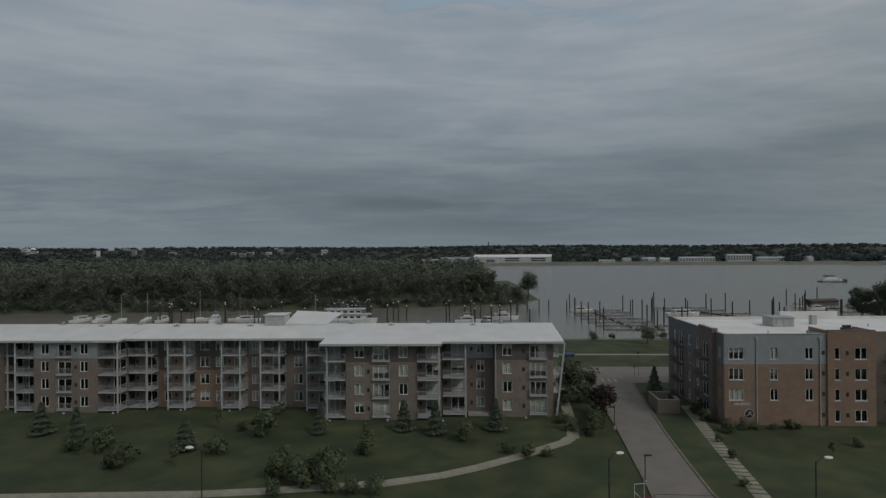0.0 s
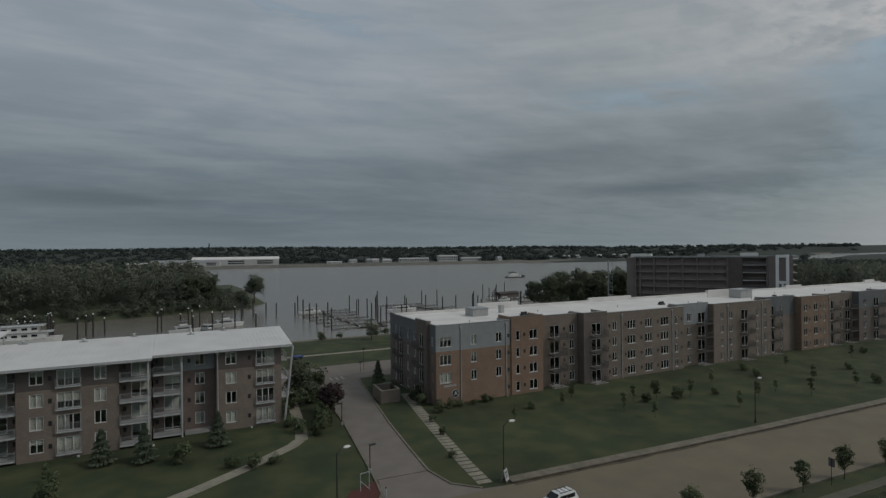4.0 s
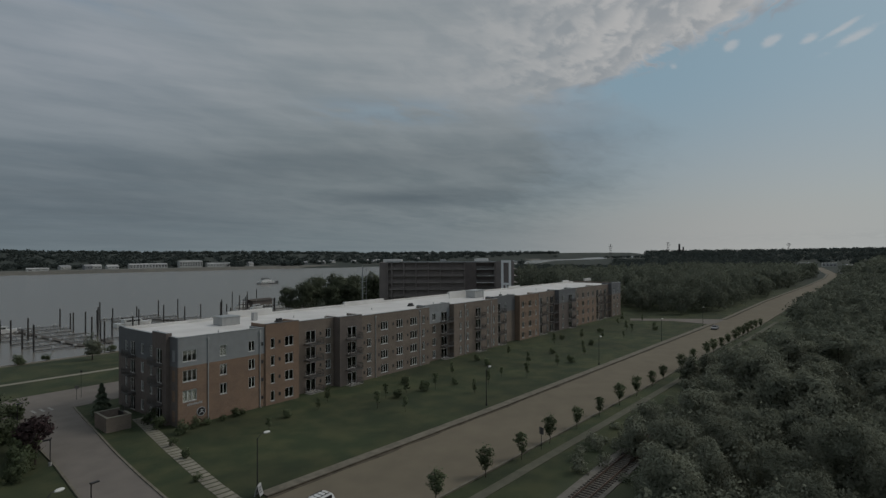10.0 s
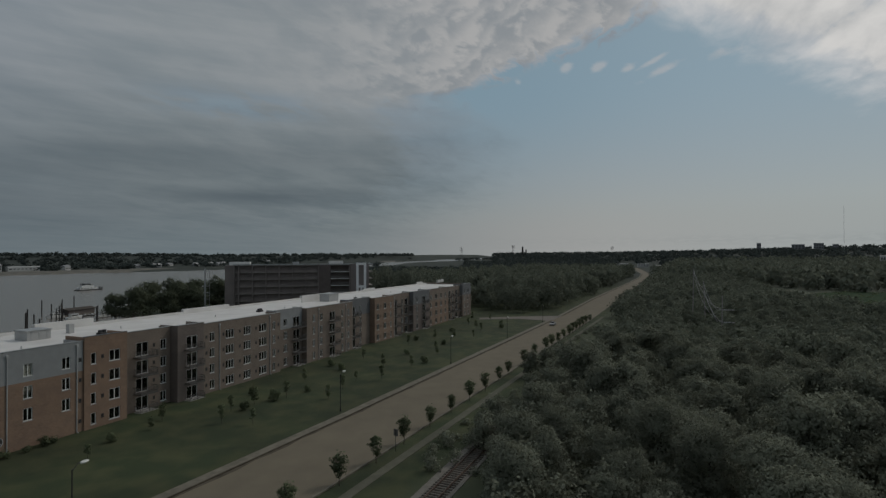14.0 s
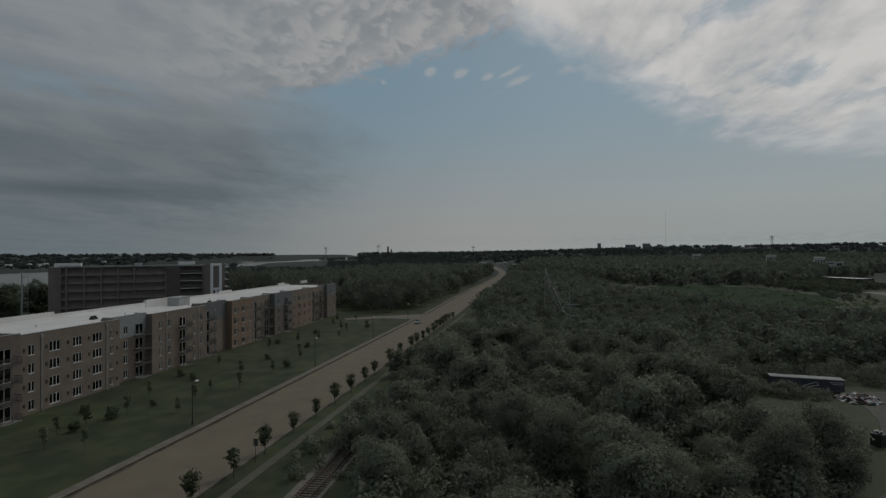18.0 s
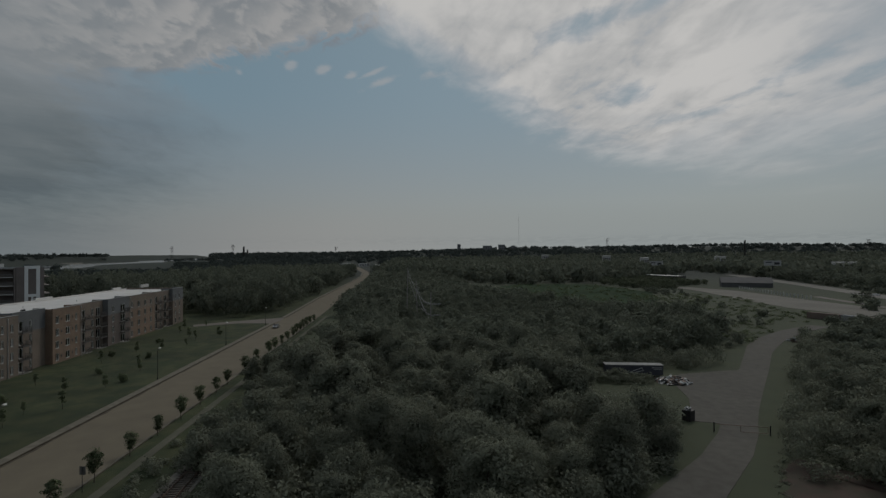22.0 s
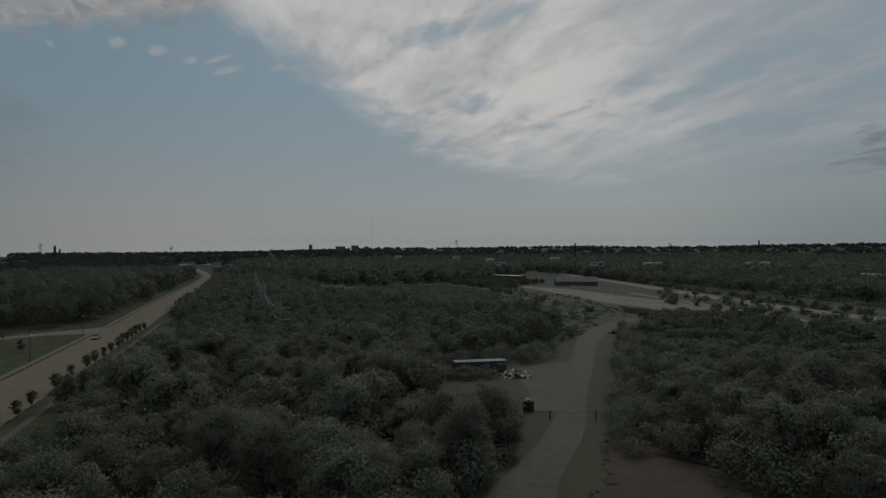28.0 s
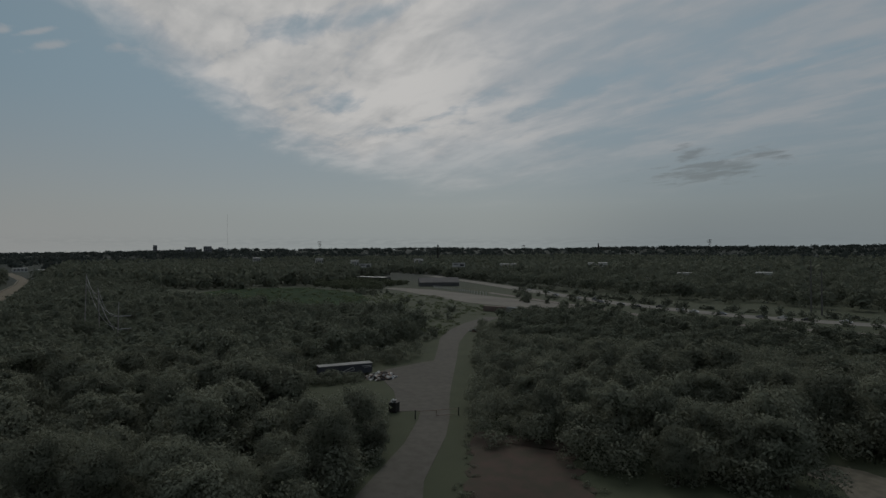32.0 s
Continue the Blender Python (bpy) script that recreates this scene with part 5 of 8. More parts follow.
def spruce(seed, height, radius, n):
    """A young conifer: drooping whorls of needle sprays."""
    g = np.random.default_rng(seed)
    t = g.uniform(0.04, 1.0, n) ** 0.8
    a = g.uniform(0, 2 * np.pi, n)
    tier = 0.75 + 0.25 * np.cos(t * 38)
    r = radius * (1.02 - t) * tier * g.uniform(0.35, 1.0, n) ** 0.5
    p = np.stack([r * np.cos(a), r * np.sin(a), height * t - 0.12 * r], 1)
    u = np.stack([np.cos(a), np.sin(a), np.full(n, -0.35)], 1)
    v = np.stack([-np.sin(a), np.cos(a), g.uniform(-0.5, 0.5, n)], 1)
    s = 0.20 * g.uniform(0.7, 1.3, n)[:, None]
    quad = np.stack([p - u * s, p - v * s * 0.5, p + u * s * 1.2, p + v * s * 0.5], 1)
    return quads_mesh("crown", quad.reshape(-1, 3), M_leaf_pine)


spruce_kinds = [(trunk_mesh(71 + i, 4.0, 0.5, 0.08, 2, 0.3), spruce(71 + i, 4.2 + i * 0.4, 1.85, 1900)) for i in range(2)]

# street trees along the south kerb
tg = random.Random(5)
street_x = [43.6, 52.5, 59.9, 67.4, 75.6, 83.6, 91.7, 99.4, 108.0, 114.5, 126.7, 136.3, 147, 154, 161.5, 169, 177, 183, 189, 195, 201.6, 209, 216]
for i, x in enumerate(street_x):
    plant(street_kinds[i % 3], x, lerp_path(ROAD_S, x) - 1.0 + tg.uniform(-.15, .15), 0, tg.uniform(0.80, 1.02), tg.uniform(0, 360), "street_tree",
          "young leafy street tree with a thin stem in the grass verge", "street trees along the road")

# clumps of young trees and shrubs on the lawns
SPRUCES = [(-62, 77), (-54.5, 74), (-37.5, 71.2), (-21, 78), (-9, 79.5), (-4.2, 78), (4.5, 80), (-77, 80)]
for i, (x, y) in enumerate(SPRUCES):
    plant(spruce_kinds[i % 2], x, y, 0, tg.uniform(0.8, 1.15), tg.uniform(0, 360), "young_spruce", "dark green young spruce on the lawn by the flats", "young spruces on the lawn")
LAWN = [(-53, 70.5), (-50.5, 69), (-37, 80), (-33, 79), (-14, 76), (46, 70), (52, 74), (58, 73.5), (70, 69.5), (71.5, 68), (75, 69), (66, 61), (86, 66), (93, 72), (97, 62),
        (105, 71), (112, 64), (118, 73), (128, 66), (131, 58.5), (141, 72), (146, 63), (155, 70), (163, 60), (171, 71), (182, 66), (190, 72), (199, 62), (210, 70), (100, 57.5), (120, 57), (62, 76), (64.5, 66), (80, 74), (83, 59), (90, 60.5), (108, 76), (115, 58), (136, 61), (150, 74), (159, 65), (176, 62), (187, 58), (205, 76), (80.5, 66.5), (78.5, 67.5), (-68, 72), (-36, 66), (-60, 66)]
for i, (x, y) in enumerate(LAWN):
    if i % 3 == 0:
        t = thing("shrub", "round green shrub growing in the lawn", "shrub", "shrubs on the lawn", (x, y, 0), tg.uniform(0, 360))
        t.scale = (tg.uniform(0.8, 1.25),) * 3
        part("crown", bush_kinds[i % 3], None, t)
    else:
        plant(lawn_kinds[(i + 1) % 3], x, y, 0, tg.uniform(0.5, 0.85), tg.uniform(0, 360), "young_tree", "small young tree planted in the lawn", "young trees on the lawn")
# planting by the drive, the corner and the building fronts
BED = [(17.5, 93.5, 2.2, 1), (20.5, 95.5, 2.1, 1), (20.6, 85.5, 1.9, 2), (19.2, 81.0, 1.9, 2), (17.8, 77.6, 1.5, 0), (21.0, 89.0, 1.7, 2), (14.9, 90, 1.4, 0), (24.0, 106.5, 2.4, 1),
       (37.8, 79.3, 1.2, 0), (40.5, 80.6, 0.9, 0), (42.2, 80.7, 0.8, 1), (44.8, 80.6, 0.6, 2), (47.2, 81.0, 0.9, 0), (48.6, 81.2, 0.7, 1), (36.6, 84.5, 1.3, 2), (36.9, 88.0, 1.3, 0),
       (-30.5, 87.5, 1.4, 1), (5.5, 71.0, 1.0, 2), (8.0, 69.5, 1.1, 0), (10.5, 70, 0.9, 1), (-18, 60, 1.1, 2), (-15, 59.3, 1.2, 0), (-12.5, 58.9, 1.1, 1), (-9.8, 58.6, 1.2, 2), (-21, 58.4, 1.0, 0),
       (-48.1, 70.2, 1.9, 0), (-43.0, 65.7, 2.0, 1), (-29.0, 76.9, 2.3, 2), (-12.8, 70.0, 1.5, 0), (-18.9, 61.3, 2.0, 1), (-15.8, 61.0, 2.2, 2), (-32.7, 70.2, 1.6, 1), (-21.8, 62.8, 1.9, 0), (-0.2, 75.5, 1.6, 2),
       (15.5, 80.0, 1.3, 0), (14.8, 83.5, 1.2, 1), (33.5, 69.5, 0.7, 0), (31.0, 61.5, 0.6, 1), (34.6, 75.5, 0.7, 2)]
for i, (x, y, s, k) in enumerate(BED):
    t = thing("shrub", "dense rounded shrub in a planting bed by the path" if s > 1 else "low clipped green shrub near the path", "shrub", "shrubs by the drive", (x, y, 0), tg.uniform(0, 360))
    t.scale = (s, s, s * tg.uniform(0.95, 1.25))
    part("crown", bush_kinds[k], None, t)
wine = tree_kind(91, 2.3, 5.2, 10, 1500, 0.2, 0.1, 0.12, M_leaf_wine)
plant(wine, 20.9, 82.6, 0, 1.15, 40, "ornamental_tree", "wine-red leaved ornamental tree beside the drive", "")
plant(tree_kind(92, 2.6, 6.0, 12, 2600, 0.17, 0.1, 0.12, M_leaf_shade), 18.3, 94.5, 0, 1.25, 10, "ornamental_tree", "round dark green tree beside the drive", "")
plant(spruce_kinds[1], 34.0, 98.8, 0, 1.15, 0, "young_spruce", "young spruce beside the brick bin enclosure", "")
# riverside trees
plant(tree_kind(93, 2.4, 6.0, 10, 1300, 0.22, 0.12, 0.10), 50.5, 152.5, 0, 1.15, 0, "riverside_tree", "round bushy tree on the river bank", "")
for i, (x, y, s) in enumerate(((37.5, 160, 1.6), (43.5, 161.5, 1.2), (58, 160.5, 1.3), (62.5, 160, 1.5), (54.5, 161, 1.0))):
    t = thing("shrub", "bushy shrub on the river bank", "shrub", "shrubs on the river bank", (x, y, -0.1), i * 70)
    t.scale = (s, s, s)
    part("crown", bush_kinds[i % 3], None, t)

# ---------------------------------------------------------------- woods
def scatter(poly, step, seed, jitter=0.42):
    """Points of a jittered grid inside a polygon."""
    g = random.Random(seed)
    xs, ys = [p[0] for p in poly], [p[1] for p in poly]
    res = []
    y = min(ys)
    while y < max(ys):
        x = min(xs)
        while x < max(xs):
            px_, py_ = x + g.uniform(-1, 1) * step * jitter, y + g.uniform(-1, 1) * step * jitter
            c = False
            for i in range(len(poly)):
                (x1, y1), (x2, y2) = poly[i], poly[i - 1]
                if (y1 > py_) != (y2 > py_) and px_ < (x2 - x1) * (py_ - y1) / (y2 - y1) + x1:
                    c = not c
            if c:
                res.append((px_, py_))
            x += step
        y += step
    return res


wg = random.Random(21)
# near wood south of the railway, up to the dirt track
WOOD_A = [(66, 20), (130, 21), (130, -24), (124, -40), (108, -42), (90, -44), (80, -42), (66, -35), (54, -22), (42, -10), (32, 2), (44, 14), (58, 18)]
WOOD_B = [(50, -54), (62, -58), (74, -66), (92, -80), (112, -96), (140, -120), (164, -142), (178, -166), (160, -192), (120, -194), (84, -198), (30, -190), (26, -150), (8, -112), (12, -84), (30, -62), (42, -54)]
back_spots = []
for poly, seed in ((WOOD_A, 3), (WOOD_B, 4)):
    for x, y in scatter(poly, 6.3, seed):
        d, az = math.hypot(x, y), math.degrees(math.atan2(-x, y))
        if poly is WOOD_A and d > 80 and az < -109:
            continue
        if math.hypot(x - 55, y + 142) < 7 or math.hypot(x - 41, y + 119) < 7 or math.hypot(x - 24, y + 77) < 8:
            continue
        if d > 118 and poly is WOOD_B:
            back_spots.append((x, y))
            continue
        s = wg.uniform(0.62, 1.05) * (0.8 if math.hypot(x - 66, y + 40) < 14 else 1.0)
        plant((fine_kinds if d < 72 else wood_kinds)[wg.randrange(4)], x, y, -0.2, s, wg.uniform(0, 360), "woodland_tree", "broadleaf tree with a dense dark green crown in the wood", "trees of the near wood")


def woods(name, spots, label, seed, radius=4.0, n=170, size=0.75, hmin=7.0, hmax=11.0, mat=None, tall=10.0):
    """Many tree crowns as one mass of leaf sprays."""
    g = random.Random(seed)
    kinds = [leaf_cloud(seed + i, radius, tall, 15, n, size, 0.12 if tall > 6 else 0.0) for i in range(6)]
    pts, ways = [], []
    for x, y in spots:
        k, way = kinds[g.randrange(6)]
        h, s, a = g.uniform(hmin, hmax) / tall, g.uniform(0.8, 1.25), g.uniform(0, 6.28)
        m = np.array([[math.cos(a) * s, -math.sin(a) * s, 0], [math.sin(a) * s, math.cos(a) * s, 0], [0, 0, h]])
        pts.append(k @ m.T + np.array([x, y, land(x, y) - min(0.6, tall * 0.08)]))
        ways.append(way @ np.array([[math.cos(a), -math.sin(a), 0], [math.sin(a), math.cos(a), 0], [0, 0, 1]]).T)
    ob = new(name, quads_mesh(name, np.concatenate(pts), mat or M_leaf_far, np.concatenate(ways)))
    return tagged(ob, label, "trees", kind="stuff")


VERGE = [(64, 19), (130, 19), (130, 25), (127, 30.4), (114, 30.6), (110, 26.5), (78, 25.6), (66, 25)]
for x, y in scatter(VERGE, 4.2, 5):
    plant(edge_kinds[wg.randrange(4)], x, y, -0.2, wg.uniform(0.42, 0.62) * (1.15 if y > 26 else 1.0), wg.uniform(0, 360), "woodland_tree", "small broadleaf tree at the edge of the wood beside the road", "trees of the near wood")
SIDE_L = [(47, -14), (57, -25), (69, -38.6), (75, -45), (80, -46), (84, -42), (74, -34), (60, -20), (50, -10)]
SIDE_R = [(58.5, -47), (70, -54.5), (80, -61.5), (92, -71.5), (112, -88.5), (140, -111.5), (152, -122), (146, -126), (112, -98), (92, -82), (74, -68), (62, -60), (54, -58)]
LANE = [(115, -40), (121, -43), (130, -58), (124, -78), (118.5, -70), (117.5, -55)]
under = [p for p in scatter(WOOD_A, 4.2, 71) + scatter(WOOD_B, 4.2, 72) if math.hypot(*p) < 150 and not (math.hypot(*p) > 84 and math.degrees(math.atan2(-p[0], p[1])) < -109 and p[1] > -58)
         and math.hypot(p[0] - 55, p[1] + 142) > 7 and math.hypot(p[0] - 41, p[1] + 119) > 7 and math.hypot(p[0] - 24, p[1] + 77) > 8]
low = scatter(SIDE_L, 2.6, 73) + scatter(SIDE_R, 3.0, 74) + scatter(LANE, 3.0, 75)
low = [p for p in low if not (abs(p[0] * 0.49 + p[1] * 0.871) < 2.6 and 66 < math.hypot(*p) < 99)]
woods("undergrowth", low, "bushes closing in on the gravel track", 206, 2.4, 520, 0.17, 2.4, 5.2, M_leaf, 4.0)
woods("undergrowth", [(108.5, -42.6), (107.4, -45.0), (106.8, -47.2), (106.2, -49.4), (111.5, -43.2), (110.3, -45.6), (109.3, -47.6), (108.4, -49.8), (112.4, -41.4), (107.2, -51.4)], "bushes in front of the trailer", 207, 1.7, 520, 0.14, 1.7, 2.7, M_leaf, 2.5)
under = [p for p in under if not (abs(p[0] * 0.49 + p[1] * 0.871) < 2.6 and 66 < math.hypot(*p) < 99)]
woods("undergrowth", under, "thick leafy undergrowth between the trees of the wood", 205, 3.2, 680, 0.20, 4.2, 7.8, M_leaf, 6.0)
woods("undergrowth", [(111.2, -43.0), (110.4, -44.8), (110.0, -46.4), (109.8, -48.0), (112.0, -41.6)], "tall bushes over the end of the trailer", 208, 1.5, 520, 0.14, 2.2, 3.0, M_leaf, 2.5)
# wood beyond the near trees, thick strips along the road and the meadow
MID = [(128, 20), (160, 19.5), (226, 18), (236, 26), (330, 22), (640, 22), (640, -44), (420, -52), (330, -50), (268, -78), (222, -84), (212, -112), (186, -112), (160, -104), (132, -78), (124, -62), (126, -44), (132, -30)]
mid = scatter(MID, 7.0, 41)
woods("woodland", [p for p in mid if p[0] < 270], "dense broadleaf woodland south of the road", 201, 4.6, 560, 0.40, 7.0, 9.5, None, 8.5)
woods("woodland", [p for p in mid if p[0] >= 270], "dense broadleaf woodland farther along the road", 203, 4.6, 230, 0.66, 7.0, 9.5, None, 8.5)
behind = scatter([(238, 56), (258, 51), (330, 49.5), (700, 48), (700, 180), (420, 210), (300, 190), (262, 150), (240, 110)], 8.0, 42)
woods("woodland", [p for p in behind if p[0] < 345], "tall uneven broadleaf woodland beyond the long apartment block", 211, 5.8, 620, 0.42, 9.0, 20.0)
woods("woodland", [p for p in behind if p[0] >= 345], "broadleaf woodland farther on beside the road", 213, 5.8, 250, 0.72, 8.0, 17.0)
belt = [p for p in scatter([(262, 190), (420, 210), (1400, 120), (1500, 700), (900, 540), (420, 360), (225, 235)], 17.0, 43) if not (math.hypot(*p) > 900 and -69 < math.degrees(math.atan2(-p[0], p[1])) < -56)]
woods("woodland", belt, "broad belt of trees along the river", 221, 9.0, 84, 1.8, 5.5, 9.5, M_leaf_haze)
woods("woodland", scatter([(640, 24), (1500, 0), (1500, -500), (760, -420), (600, -330), (470, -200), (440, -100)], 14.0, 44), "rolling woodland to the south-east", 231, 8.0, 62, 2.0, 8.0, 14.0)
woods("woodland", back_spots + scatter([(26, -190), (-60, -215), (-80, -120), (-20, -90), (6, -112), (24, -150)], 7.0, 45), "scrubby trees behind the dirt track", 241, 4.2, 420, 0.42, 4.2, 7.4, None, 8.0)
hill = scatter([(440, -345), (620, -400), (1500, -500), (1200, -1300), (300, -1500), (-500, -1100), (-450, -420), (0, -330), (120, -300), (190, -290), (300, -318)], 20.0, 46)
woods("woodland", [p for p in hill if math.hypot(*p) >= 620], "wooded hillside beyond the yards", 251, 11.0, 46, 2.9, 9.0, 15.0)
slope = scatter([(440, -345), (560, -385), (520, -420), (300, -560), (0, -600), (-300, -560), (-300, -420), (0, -330), (120, -300), (190, -290), (300, -318)], 13.0, 48)
woods("woodland", slope, "thick trees on the slope behind the highway", 255, 7.5, 230, 0.85, 8.0, 13.0)
woods("woodland", scatter([(372, -180), (440, -172), (520, -205), (560, -256), (500, -262), (424, -258), (402, -215), (374, -206)], 7.0, 49), "low trees round the yards", 257, 4.0, 150, 0.6, 3.0, 5.5, M_leaf_shade, 6.0)
# island across the creek
isle = scatter([(-420, 252), (-226, 263), (-146, 271), (-34, 286), (10, 296), (17, 300), (18, 335), (6, 400), (-200, 440), (-420, 420)], 9.0, 47)
front_row = [p for p in isle if p[1] < lerp_path(ISLE_S, p[0]) + 34 and p[0] > -300]
woods("island_wood", [p for p in front_row if p[0] > -40], "tall dense trees at the tip of the island", 261, 6.5, 900, 0.42, 12.5, 18.5, None, 15.0)
woods("island_wood", [p for p in front_row if p[0] <= -40], "tall dense trees on the island across the creek", 267, 7.0, 1000, 0.44, 16.0, 22.5, None, 18.0)
woods("island_wood", [p for p in isle if p not in front_row], "dense trees in the middle of the island", 263, 6.5, 200, 1.0, 16.0, 23.0, None, 18.0)
bank_line = [(x + wg.uniform(-2, 2), lerp_path(ISLE_S, x) + wg.uniform(-1.0, 4.0)) for x in np.arange(-420, 24, 3.2)] + [(22 + wg.uniform(-2, 2), y) for y in range(302, 340, 4)]
woods("bank_scrub", bank_line, "willow scrub hanging over the creek bank of the island", 265, 3.4, 320, 0.36, 4.0, 8.0, None, 6.0)
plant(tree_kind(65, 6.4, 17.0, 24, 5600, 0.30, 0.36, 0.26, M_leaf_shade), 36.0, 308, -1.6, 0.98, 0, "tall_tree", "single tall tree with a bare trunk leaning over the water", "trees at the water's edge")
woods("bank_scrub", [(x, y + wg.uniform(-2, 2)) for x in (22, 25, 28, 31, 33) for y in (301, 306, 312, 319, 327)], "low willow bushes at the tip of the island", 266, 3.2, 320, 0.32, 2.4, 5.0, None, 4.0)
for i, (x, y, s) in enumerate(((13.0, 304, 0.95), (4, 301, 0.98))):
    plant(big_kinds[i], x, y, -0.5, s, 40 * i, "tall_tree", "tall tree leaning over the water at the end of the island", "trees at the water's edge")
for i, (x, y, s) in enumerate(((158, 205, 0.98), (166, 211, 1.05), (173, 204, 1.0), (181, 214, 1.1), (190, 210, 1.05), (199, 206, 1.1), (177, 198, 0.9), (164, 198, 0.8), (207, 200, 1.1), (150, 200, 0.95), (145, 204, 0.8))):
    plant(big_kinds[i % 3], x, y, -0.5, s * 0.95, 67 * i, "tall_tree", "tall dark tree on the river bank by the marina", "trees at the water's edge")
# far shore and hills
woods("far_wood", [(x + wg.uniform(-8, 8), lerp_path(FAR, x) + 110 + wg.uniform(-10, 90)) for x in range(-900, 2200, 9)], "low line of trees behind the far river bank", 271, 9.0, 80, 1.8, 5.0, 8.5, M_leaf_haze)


def ridge(az0, az1, r0, r1, count, seed, label, lo=8.0, hi=11.5):
    g = random.Random(seed)
    spots = []
    for i in range(count):
        a, r = radians(g.uniform(az0, az1)), g.uniform(r0, r1)
        x, y = -math.sin(a) * r, math.cos(a) * r
        if land(x, y) > -0.5:
            spots.append((x, y))
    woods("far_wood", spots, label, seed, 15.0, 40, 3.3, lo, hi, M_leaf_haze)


ridge(-170, 50, 2350, 2750, 2000, 301, "wooded ridge on the horizon")
ridge(-170, -72, 1300, 2300, 1900, 302, "wooded hills towards the horizon")
ridge(-60, 50, 1150, 2300, 1700, 303, "wooded flats behind the far shore", 6.5, 8.5)

# ---------------------------------------------------------------- kerbs, pavements, drive, paths
def along(pts, step):
    """Points at even steps along a line, with the heading (degrees) there."""
    res, left = [], 0.0
    for (x0, y0), (x1, y1) in zip(pts, pts[1:]):
        ln = math.hypot(x1 - x0, y1 - y0)
        d = left
        while d < ln:
            t = d / ln
            res.append((x0 + (x1 - x0) * t, y0 + (y1 - y0) * t, math.degrees(math.atan2(y1 - y0, x1 - x0))))
            d += step
        left = d - ln
    return res


M_asph_crack = material("tar_joint", (0.05, 0.045, 0.04), (0.08, 0.07, 0.06), 1.0, 0.8)
west_n, east_n = [p for p in north_edge if p[0] <= 15] + [(16.5, 52.0)], [(33.6, 51.35)] + [p for p in north_edge if 34 < p[0]]
east_n1, east_n2 = [p for p in east_n if p[0] < 215] + [(215, lerp_path(ROAD_N, 215))], [(232, lerp_path(ROAD_N, 232))] + [p for p in east_n if p[0] > 232]
for run in (west_n, east_n1, east_n2):
    tagged(part("kerb", strip(run, offset_line(run, 0.22), 0.17, 0.4), M_gutter, None), "dirty dark concrete kerb along the road", "kerb", kind="structure")
    a = offset_line(run, 0.223)
    tagged(part("pavement", strip(a, offset_line(run, 1.65), 0.175, 0.3), M_kerb, None), "pale concrete pavement beside the road", "pavement", kind="structure")
    b = offset_line(run, -0.02)
    g = random.Random(3)
    fine_run = [(x, y) for x, y, _ in along(run, 3.0)]
    inner = [(x, y - 0.45 + g.uniform(-.22, .2)) for x, y in fine_run]
    tagged(part("gutter_silt", strip(inner, [(x, y - 0.01) for x, y in fine_run], 0.056, 0.02), M_gutter, None), "dark damp silt lying in the gutter", "silt", kind="structure")
tagged(part("kerb", strip(offset_line(south_edge, -0.35), south_edge, 0.19, 0.4), M_kerb, None), "pale concrete kerb along the road", "kerb", kind="structure")
verge_walk = [p for p in south_edge if p[0] < 330]
M_worn_path = material("worn_path_concrete", (0.108, 0.104, 0.076), (0.082, 0.082, 0.058), 0.8, 0.95, big=0.25, big_scale=0.2)
tagged(part("pavement", strip(offset_line(verge_walk, -3.9), offset_line(verge_walk, -2.6), 0.06, 0.2), M_worn_path, None), "narrow worn pavement behind the street trees", "pavement", kind="structure")

drive_l = [(15.8, 51.9), (18.0, 52.8), (19.6, 55.4), (20.4, 61.0), (21.2, 68.6), (22.4, 79.8), (23.3, 92), (23.7, 103), (22.0, 108.0)]
drive_r = [(33.2, 51.2), (29.8, 51.8), (27.2, 54.4), (26.4, 59.0), (27.4, 69.0), (28.5, 78.4), (30.3, 91), (32.2, 104.5), (32.8, 108.0)]
tagged(part("drive", strip(drive_r, drive_l, 0.055, 0.25), M_drive, None), "concrete drive between the two apartment buildings", "drive", kind="structure")
tagged(part("drive_joint", strip([(20.1, 59.2), (26.4, 58.9)], [(20.1, 59.4), (26.4, 59.1)], 0.061, 0.02), M_asph_crack, None), "dark tar joint across the drive", "joint", kind="structure")
for side, d in ((drive_l[1:], 0.28), (drive_r[1:], -0.28)):
    o = offset_line(side, d)
    tagged(part("kerb", strip(o if d > 0 else side, side if d > 0 else o, 0.17, 0.35), M_kerb, None), "pale concrete kerb along the drive", "kerb", kind="structure")
tagged(part("car_park", strip([(-60, 108), (-20, 108), (22, 108), (33.8, 108), (80, 110), (228, 112)], [(-60, 122.5), (-20, 122.5), (22, 122.8), (34, 122.8), (80, 122), (228, 120)], 0.05, 0.2), M_drive, None), "grey concrete car park behind the buildings", "car park", kind="structure")
M_paint = material("road_paint", (0.34, 0.33, 0.30), (0.24, 0.23, 0.21), 3.0, 0.8)
for i in range(3):
    tagged(part("painted_line", boxes((27.5 + i * 1.2, 108.8, 0.052, 27.9 + i * 1.2, 111.2, 0.058)), M_paint, None), "worn white painted crossing stripe", "road marking", kind="structure")

PATH_W = [(-60, 56.5), (-42, 57.6), (-29.3, 58.3), (-22.3, 59.2), (-8.8, 61.6), (-2.5, 63.9), (1.6, 66.2), (7.5, 70.2), (13.4, 74.9), (15.2, 77.2), (15.8, 80.4), (16.6, 88), (17.4, 96.5), (18.0, 104)]


